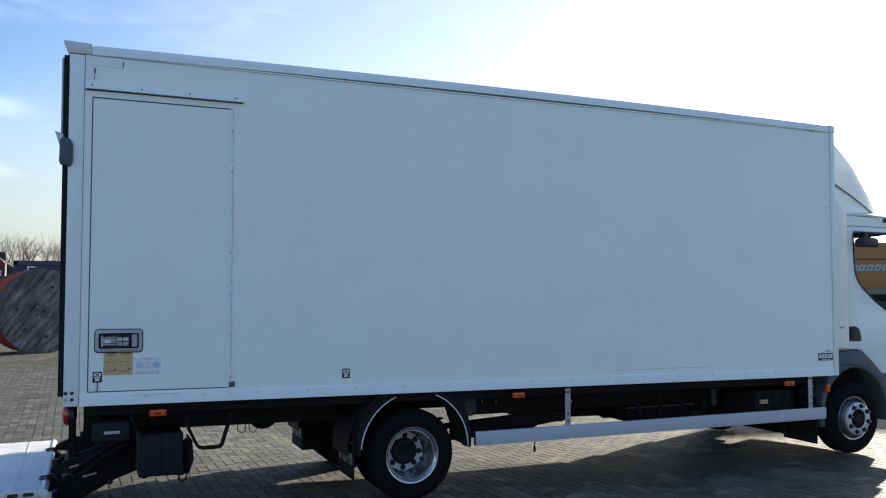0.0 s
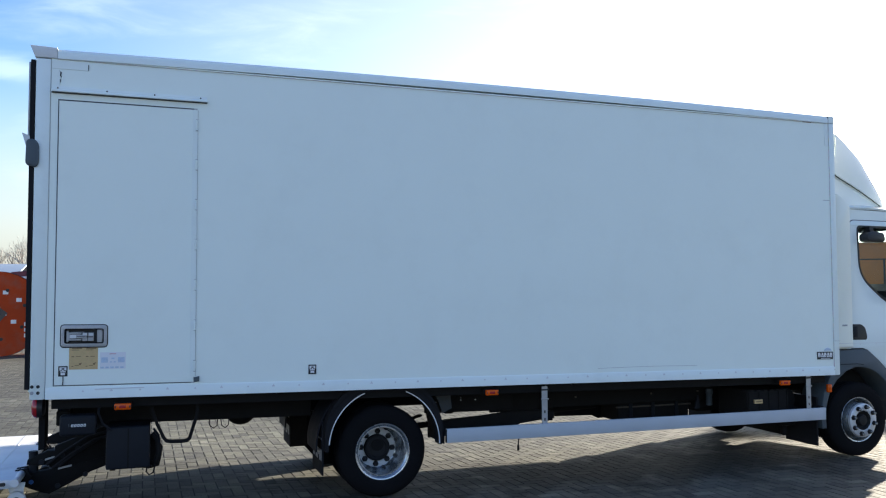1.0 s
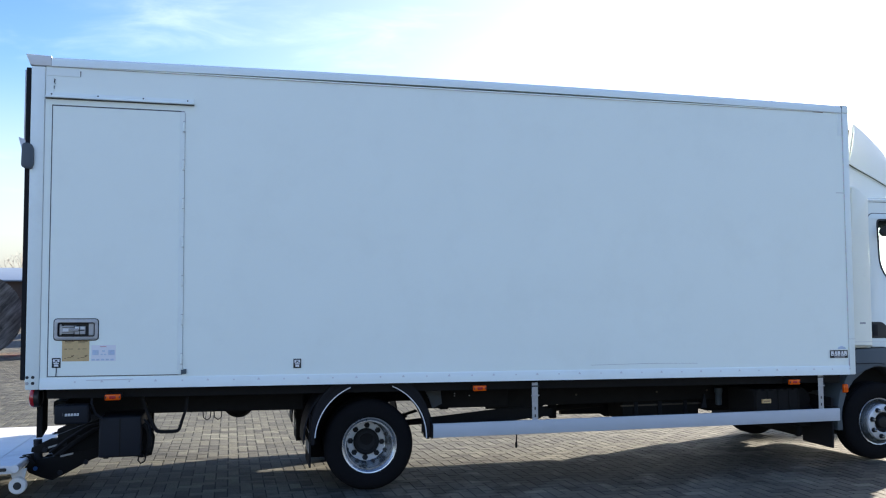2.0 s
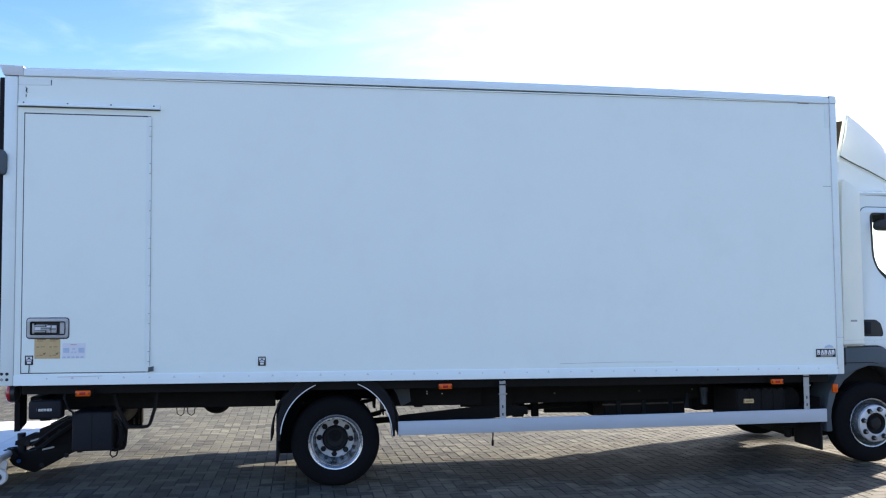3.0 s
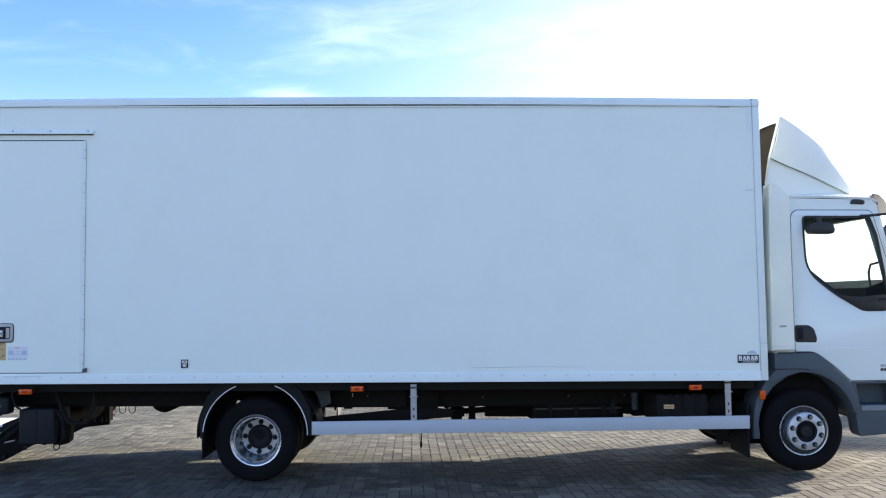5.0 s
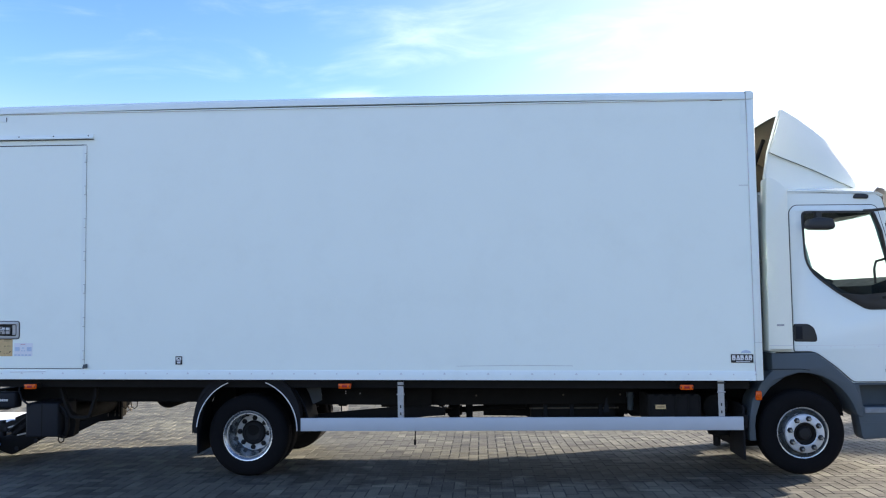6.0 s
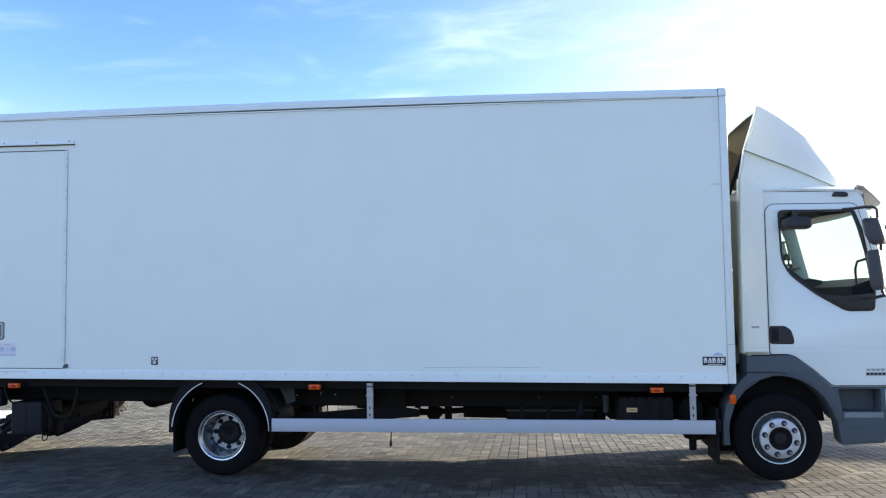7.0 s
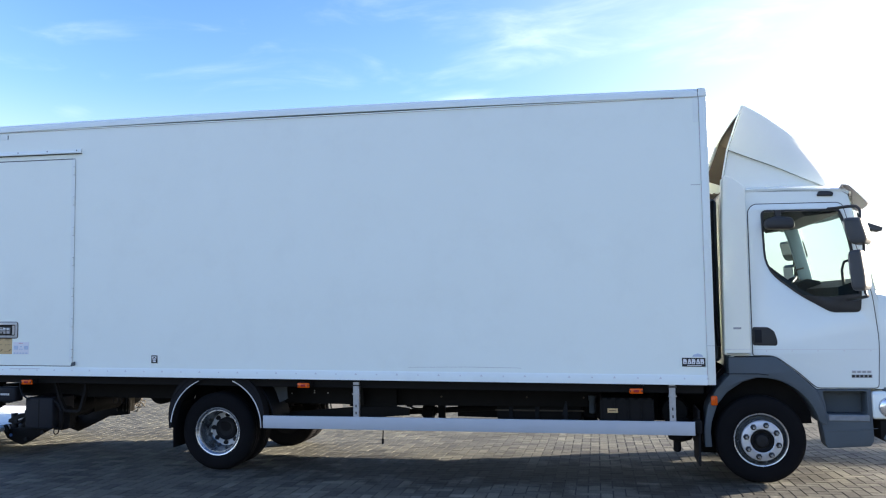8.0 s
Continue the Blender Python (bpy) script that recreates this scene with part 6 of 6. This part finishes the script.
# ---- the yard beyond the truck ----
def cable_drum(label, face, at, turn, radius=1.11, width=1.0, boards=True, bar=False):
    d = thing("cable_drum", label, "cable drum", at, turn, group="cable drums in the yard")
    R = radius
    for s in (0, 1):
        y0 = -width / 2 if s == 0 else width / 2 - 0.09
        fl = part("flange", lathe([(0.05, y0), (R, y0), (R, y0 + 0.09), (0.05, y0 + 0.09)], (0, 0, R), seg=56), face if not boards else M_OLDWOOD, d)
        if s == 0:
            yf = y0 - 0.004
            if boards:
                n = 13
                for i in range(n):
                    a = -R + 2 * R * i / n
                    b = a + 2 * R / n - 0.004
                    c = [(a, math.sqrt(max(0, R * R - a * a)) - 0.01), (b, math.sqrt(max(0, R * R - b * b)) - 0.01)]
                    pts = [(a, -c[0][1]), (b, -c[1][1]), (b, c[1][1]), (a, c[0][1])]
                    q = radians(-40)
                    pts = [(x * math.cos(q) - z * math.sin(q), R + x * math.sin(q) + z * math.cos(q)) for x, z in pts]
                    part("board", prism(pts, yf - 0.018, yf), M_OLDWOOD, fl)
            yb = yf - (0.018 if boards else 0.0)
            part("rim_band", lathe([(R + 0.004, y0 - 0.022), (R + 0.012, y0 - 0.022), (R + 0.012, y0 + 0.10), (R + 0.004, y0 + 0.10)], (0, 0, R), seg=56, close=True), M_INK if not boards else M_OLDWOOD, fl)
            hubp = part("hub_plate", block(-0.16, 0.16, yb - 0.02, yb, R - 0.16, R + 0.16, 0.004), M_TILE, fl, "rusty square hub plate")
            hubp.data.transform(Matrix.Translation((0, 0, R)) @ Matrix.Rotation(radians(8 if boards else 38), 4, "Y") @ Matrix.Translation((0, 0, -R)))
            part("hub_hole", lathe([(0.055, yb - 0.024), (0.055, yb - 0.01)], (0, 0, R), seg=16), M_INK, hubp)
            for i in range(4):
                a = math.pi / 4 + math.pi / 2 * i + (0.14 if boards else 0.66)
                part("plate_bolt", lathe([(0.018, yb - 0.03), (0.018, yb - 0.01)], (0.185 * math.cos(a), 0, R + 0.185 * math.sin(a)), seg=8), M_GALV, hubp)
            for i in range(7):
                a = 2 * math.pi * i / 7 + 0.35
                part("bolt", lathe([(0.045, yb - 0.02), (0.045, yb + 0.005)], (0.66 * math.cos(a), 0, R + 0.66 * math.sin(a)), seg=10), M_INK, fl)
            if bar:
                q = part("lashing_bar", block(-0.07, 0.07, yb - 0.05, yb, R - 1.0, R - 0.5, 0.004), M_GALV, fl, "grey steel bar with white tag")
                q.data.transform(Matrix.Translation((0, 0, R)) @ Matrix.Rotation(radians(36), 4, "Y") @ Matrix.Translation((0, 0, -R)))
                t = part("paper_tag", block(-0.09, 0.09, yb - 0.055, yb, R - 0.5, R - 0.38, 0.002), M_WHITE, fl, "white paper tag")
                t.data.transform(Matrix.Translation((0, 0, R)) @ Matrix.Rotation(radians(36), 4, "Y") @ Matrix.Translation((0, 0, -R)))
                for (x, z) in ((0.10, 0.52), (0.42, 0.32), (0.30, -0.25)):
                    part("paper_tag", block(x, x + 0.13, yb - 0.006, yb, R + z, R + z + 0.1, 0.002), M_WHITE, fl, "white paper tag")
                for k in range(3):
                    part("painted_shape", block(0.62, 0.78, yb - 0.006, yb, R - 0.62 + k * 0.15, R - 0.52 + k * 0.15, 0.002), M_WHITE, fl)
    part("barrel", lathe([(R - 0.03, -width / 2 + 0.09), (R - 0.03, width / 2 - 0.09)], (0, 0, R), seg=56), M_ORANGE, d, "orange wrapped barrel")
    part("chock", prism([(-0.55, 0.0), (-0.30, 0.0), (-0.50, 0.16)], -width / 2, -width / 2 + 0.3), M_TILE, d)
    return d


cable_drum("weathered grey timber cable drum with orange wrapping", M_OLDWOOD, (-3.73, 18.55, 0), 21, width=1.1)
cable_drum("orange painted cable drum with white paper tags", M_ORANGE, (-5.82, 18.4, 0), 14, boards=False, bar=True)
cable_drum("weathered grey timber cable drum with orange wrapping", M_OLDWOOD, (-8.15, 18.6, 0), 14)


def container(label, mat_, at, turn, size, bar_rows):
    c = thing("freight_container", label, "container", at, turn)
    L, D, H = size
    part("body", block(-L / 2, L / 2, 0, D, 0.12, H, 0.03), mat_, c)
    for i in range(int(L / 0.28)):
        x = -L / 2 + 0.2 + i * 0.28
        part("side_rib", block(x, x + 0.13, -0.03, 0.01, 0.3, H - 0.2, 0.01), mat_, c)
    for x in (-L / 2, L / 2 - 0.14):
        part("corner_post", block(x, x + 0.14, -0.05, 0.1, 0, H, 0.01), mat_, c)
    part("top_rail", block(-L / 2, L / 2, -0.05, 0.08, H - 0.16, H + 0.01, 0.01), mat_, c)
    for r in bar_rows:
        part("white_corner_mark", block(*r, 0.004), M_WHITE, c)
    return c


container("dark blue freight container behind the drums", M_NAVY, (-1.75, 27.0, 0), 0, (6.3, 2.4, 2.68), [(-2.70, -2.44, -0.06, -0.03, 2.44, 2.48), (-2.70, -2.66, -0.06, -0.03, 2.26, 2.44)])


def red_lorry():
    r = thing("red_lorry", "dark red lorry body with blue and white stripes", "truck", (-6.45, 30.0, 0), 0)
    part("body", prism([(-0.75, 0.9), (1.0, 0.9), (1.0, 2.74), (0.72, 2.80), (0.0, 2.56), (-0.75, 2.48)], 0, 0.5, bevel=0.04), M_REDP, r)
    part("headboard", block(0.99, 1.06, 0.01, 0.6, 0.95, 2.70, 0.02), M_INK, r)
    part("load_bed", block(-0.7, 0.9, 0.5, 5.4, 0.9, 1.5, 0.03), M_REDP, r)
    part("stripe", prism([(-0.72, 2.20), (0.93, 2.30), (0.93, 2.38), (-0.72, 2.28)], -0.012, 0.0), M_WHITE, r)
    part("stripe", prism([(-0.72, 2.06), (0.93, 2.18), (0.93, 2.28), (-0.72, 2.18)], -0.012, 0.0), M_BLUE, r)
    for x in (-0.7, 0.45):
        part("wheel", lathe([(0.5, 0.0), (0.5, 0.26)], (x, 1.2, 0.5), "x", 28), M_TYRE, r)
    part("chassis", block(-0.5, 0.5, 0.3, 5.2, 0.5, 0.9), M_DARK, r)


red_lorry()


def farmhouse():
    h = thing("farmhouse", "dark brick farmhouse with brown tiled gable roof", "house", (-9.6, 74, 0), 0)
    part("wall", prism([(-3.4, 0), (3.4, 0), (3.4, 1.9), (0, 4.1), (-3.4, 1.9)], 0, 11), M_BRICK, h)
    for s in (-1, 1):
        part("roof_slope", prism([(0, 4.35), (s * 3.8, 1.85), (s * 3.8, 1.65), (0, 4.1)], -0.4, 11.4), M_TILE, h)
    for x, z in ((-1.9, 0.6), (1.0, 0.6), (-0.5, 2.2)):
        w = part("window", block(x, x + 1.0, -0.06, 0.02, z, z + 1.2, 0.02), M_TILE, h)
        part("pane", block(x + 0.1, x + 0.9, -0.075, -0.05, z + 0.1, z + 1.1, 0.0), M_INK, w)
    part("chimney", block(-0.4, 0.4, 4, 4.8, 3.6, 4.9, 0.03), M_BRICK, h)


farmhouse()


def shed():
    s = thing("storage_shed", "low shed with pale grey-blue sheet roof", "shed", (-16.8, 44, 0), 0)
    part("wall", block(-7, 7.5, 0, 8, 0, 2.6, 0.03), M_BRICK, s)
    part("roof_slope", skin([[(-7.3, -0.4, 2.55), (7.8, -0.4, 2.55)], [(-7.3, 4, 3.35), (7.8, 4, 3.35)], [(-7.3, 8.4, 2.55), (7.8, 8.4, 2.55)]], 0.08), M_ROOF, s)


shed()


def bare_tree(at, height, seed, spread=1.0):
    """A leafless tree: trunk, limbs and many fine twigs."""
    rnd = random.Random(seed)
    t = thing("bare_tree", "leafless winter tree with a fine twiggy crown", "tree", at, rnd.uniform(0, 360), group="trees beyond the yard")
    trunk, limbs, twigs = bmesh.new(), bmesh.new(), bmesh.new()
    add(trunk, rod((0, 0, 0), (0.1, 0, height * 0.32), 0.17, 8, 0.11))

    def grow(p, d, ln, r, depth):
        e = p + d * ln
        add(limbs if depth < 2 else twigs, rod(p, e, r, 5 if depth < 2 else 3, r * 0.65))
        if depth >= 5:
            return
        for _ in range(3 if depth < 3 else 2):
            nd = (d + Vector((rnd.uniform(-1, 1) * spread, rnd.uniform(-1, 1) * spread, rnd.uniform(-0.15, 0.75))) * 0.75).normalized()
            grow(p + d * ln * rnd.uniform(0.55, 1.0), nd, ln * rnd.uniform(0.58, 0.8), r * 0.56, depth + 1)

    for k in range(5):
        a = 2 * math.pi * k / 5 + rnd.uniform(-0.4, 0.4)
        grow(Vector((0.05, 0, height * rnd.uniform(0.2, 0.32))), Vector((math.cos(a) * 0.55 * spread, math.sin(a) * 0.55 * spread, 0.85)).normalized(), height * 0.25, 0.085, 0)
    part("trunk", trunk, M_BARK, t)
    part("limb_cluster", limbs, M_BARK, t)
    part("crown", twigs, M_BARK, t)
    return t


first = bare_tree((-8.5, 80, 0), 8.2, 3, 1.0)
second = bare_tree((-6.6, 80.5, 0), 7.8, 5, 1.0)
third = bare_tree((-4.9, 79.5, 0), 7.6, 8, 1.0)
copy_thing(first, pose(-12.6, 80, 0, rz=110))
copy_thing(second, pose(-15.4, 86, 0, rz=70))
copy_thing(third, pose(-19.5, 92, 0, rz=140))
copy_thing(first, pose(-25.0, 96, 0, rz=30))
copy_thing(second, pose(-1.0, 84, 0, rz=200))


def scrub():
    rnd = random.Random(11)
    bm = bmesh.new()
    for _ in range(420):
        x, y = rnd.uniform(-55, -14), rnd.uniform(88, 104)
        h = rnd.uniform(2.5, 4.8)
        for k in range(3):
            add_to = (x + rnd.uniform(-0.8, 0.8), y, h * rnd.uniform(0.6, 1.0))
            a, b = Vector((x, y, 0)), Vector(add_to)
            s = Vector((0.05 + 0.05 * rnd.random(), 0, 0))
            q = [bm.verts.new(p) for p in (a - s, a + s, b + s * 0.3, b - s * 0.3)]
            bm.faces.new(q)
            for j in range(9):
                p = a.lerp(b, rnd.uniform(0.3, 1.0))
                e = p + Vector((rnd.uniform(-0.8, 0.8), rnd.uniform(-0.3, 0.3), rnd.uniform(0.1, 0.7)))
                bm.faces.new([bm.verts.new(v) for v in (p - s * 0.4, p + s * 0.4, e)])
    ob = new("far_hedge", finish(bm, M_BARK, 0))
    tagged(ob, "brown leafless hedge along the horizon", "hedge", kind="stuff")


scrub()


def excavator():
    e = thing("excavator", "orange and grey tracked excavator parked in the yard", "excavator", (22.2, 15.4, 0), -42)
    body = part("upper_body", block(-2.2, 1.6, -1.35, 1.35, 1.2, 3.25, 0.15, 3), M_EXC, e)
    part("counterweight", block(-2.6, -1.7, -1.4, 1.4, 1.15, 3.0, 0.2, 3), M_EXC, e)
    part("body_band", block(-2.0, 1.5, -1.37, -1.33, 1.20, 1.50, 0.01), M_EXG, body)
    part("panel_gap", block(-1.6, 1.4, -1.362, -1.34, 2.66, 2.70, 0.01), M_EXG, body)
    part("panel_gap", block(-0.62, -0.56, -1.362, -1.34, 1.5, 2.7, 0.01), M_EXG, body)
    for i in range(6):
        part("letter_shape", prism([(-0.25 + i * 0.245, 2.30), (-0.06 + i * 0.245, 2.30), (0.0 + i * 0.245, 2.50), (-0.19 + i * 0.245, 2.50)], -1.372, -1.352, [[(-0.19 + i * 0.245, 2.35), (-0.11 + i * 0.245, 2.35), (-0.08 + i * 0.245, 2.45), (-0.16 + i * 0.245, 2.45)]]), M_TEAL, body)
    part("cab", block(1.5, 2.5, -1.35, -0.2, 1.6, 3.2, 0.12, 3), M_EXG, e)
    for s in (-1.3, 0.75):
        part("track", prism(rounded([(-2.0, 0.0), (2.0, 0.0), (2.35, 0.5), (2.0, 0.95), (-2.0, 0.95), (-2.35, 0.5)], 0.25), s, s + 0.55, bevel=0.03), M_EXG, e)
    part("boom", prism([(1.2, 1.7), (1.6, 1.6), (3.6, 4.2), (5.4, 4.0), (5.3, 4.4), (3.3, 4.7)], -0.2, 0.2, bevel=0.05), M_EXC, e)
    part("dipper", prism([(5.2, 4.5), (5.6, 4.1), (4.9, 1.6), (4.6, 1.7)], -0.18, 0.18, bevel=0.04), M_EXC, e)
    part("bucket", prism(rounded([(4.5, 1.7), (5.0, 1.6), (5.2, 0.8), (4.6, 0.15), (4.0, 0.5)], 0.15), -0.5, 0.5, bevel=0.04), M_EXG, e)


excavator()

# ---- ground ----
def dip(x, y):
    """The yard falls to a shallow drain line behind the truck, deeper towards the cab."""
    k = min(1.0, max(0.0, (x + 2.2) / 2.4))
    return -0.125 * math.exp(-((y - 3.6) / 2.6) ** 2) * (0.12 + 0.88 * k * k * (3 - 2 * k))


def ground_sheet():
    """One sheet to the horizon, let down under the laid paving."""
    xs, ys = [-900, -300, -90, -40, -17.9, -17.5, 10.0, 10.4, 40, 90, 300, 900], [-900, -300, -90, -30, -10.3, -9.9, 24.2, 24.6, 60, 120, 300, 900]
    bm = bmesh.new()
    rows = [[bm.verts.new((x, y, -0.24 if -17.8 < x < 10.2 and -10.1 < y < 24.4 else -0.012)) for x in xs] for y in ys]
    for p, q in zip(rows, rows[1:]):
        for i in range(len(xs) - 1):
            bm.faces.new((p[i], p[i + 1], q[i + 1], q[i]))
    return bm


ground = new("ground", finish(ground_sheet(), M_YARD, 0))
tagged(ground, "open paved yard reaching to the horizon", "ground", kind="structure")

paving = new("paving")
paving.rotation_euler = (0, radians(0.12), radians(0.8))       # falls a little towards the cab
paving.location.z = 0.006
tagged(paving, "grey concrete brick paving laid in herringbone, sandy joints", "paving", kind="structure")
bed = bmesh.new()
bmesh.ops.create_grid(bed, x_segments=120, y_segments=90, size=1)
for v in bed.verts:
    x, y = -3.5 + 14.2 * v.co.x, 7.25 + 17.6 * v.co.y
    v.co = Vector((x, y, dip(x, y) - 0.0036))
part("joint_sand", bed, M_BED, paving, "dark sand in the joints", smooth=0)
U = 0.1020                       # width of a paver; its length is twice that
OX, OY = 0.078, 0.153            # where the bond starts
GAP_X, GAP_Y = 0.0056, 0.0032      # half the joint, across and along the courses


def paver_shape(lx, ly, top, c=0.0020):
    """Corners of one paver about its middle: a chamfered top and short sides."""
    a, b = lx / 2 - GAP_X, ly / 2 - GAP_Y
    d = top - 0.18 * c
    v = [(-a + c, -b + c, top), (a - c, -b + c, top), (a - c, b - c, top), (-a + c, b - c, top), (-a, -b, d), (a, -b, d), (a, b, d), (-a, b, d), (-a, -b, -0.03), (a, -b, -0.03), (a, b, -0.03), (-a, b, -0.03)]
    q = [(0, 1, 2, 3)] + [(i + 4, (i + 1) % 4 + 4, (i + 1) % 4, i) for i in range(4)] + [(i + 8, (i + 1) % 4 + 8, (i + 1) % 4 + 4, i + 4) for i in range(4)]
    return v, q


def pave():
    rnd = random.Random(21)
    single = {}
    for key, (lx, ly) in {"h": (2 * U, U), "v": (U, 2 * U)}.items():
        v, q = paver_shape(lx, ly, 0.0)
        me = bpy.data.meshes.new("paver")
        me.from_pydata(v, [], q)
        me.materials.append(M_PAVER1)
        single[key] = me
    verts, faces = [], []
    count = 0

    def wanted(x, y):
        if y < 3.0:
            return -9.0 < x < 10.5
        return -7.5 - 0.42 * (y - 3) < x < 8.0 - 0.15 * (y - 3)

    for j in range(int(-10.5 / U), int(25.0 / U)):
        for i in range(int(-18 / U), int(10.5 / U)):
            c = (i - j) % 4
            if c == 0:
                key, x, y = "h", (i + 1) * U + OX, (j + 0.5) * U + OY
            elif c == 3:
                key, x, y = "v", (i + 0.5) * U + OX, (j + 1) * U + OY
            else:
                continue
            if not wanted(x, y):
                continue
            z = dip(x, y) + rnd.uniform(-0.0007, 0.0007)
            tx, ty = (dip(x, y + 0.05) - dip(x, y - 0.05)) / 0.1 + rnd.uniform(-0.005, 0.005), (dip(x - 0.05, y) - dip(x + 0.05, y)) / 0.1 + rnd.uniform(-0.005, 0.005)
            if count < 300 and 1.0 < x < 3.6 and -0.62 < y < 2.0:
                ob = new("paver", single[key])
                ob.parent = paving
                ob.location = (x, y, z)
                ob.rotation_euler = (tx, ty, rnd.uniform(-0.01, 0.01))
                count += 1
                continue
            v, q = paver_shape(*((2 * U, U) if key == "h" else (U, 2 * U)), 0.0)
            k = len(verts)
            verts += [(x + a, y + b, z + d + tx * b - ty * a) for a, b, d in v]
            faces += [tuple(k + n for n in f) for f in q]
    me = bpy.data.meshes.new("pavers")
    me.from_pydata(verts, [], faces)
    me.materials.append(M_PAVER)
    ob = new("pavers", me)
    ob.parent = paving
    tagged(ob, kind="stuff")


pave()
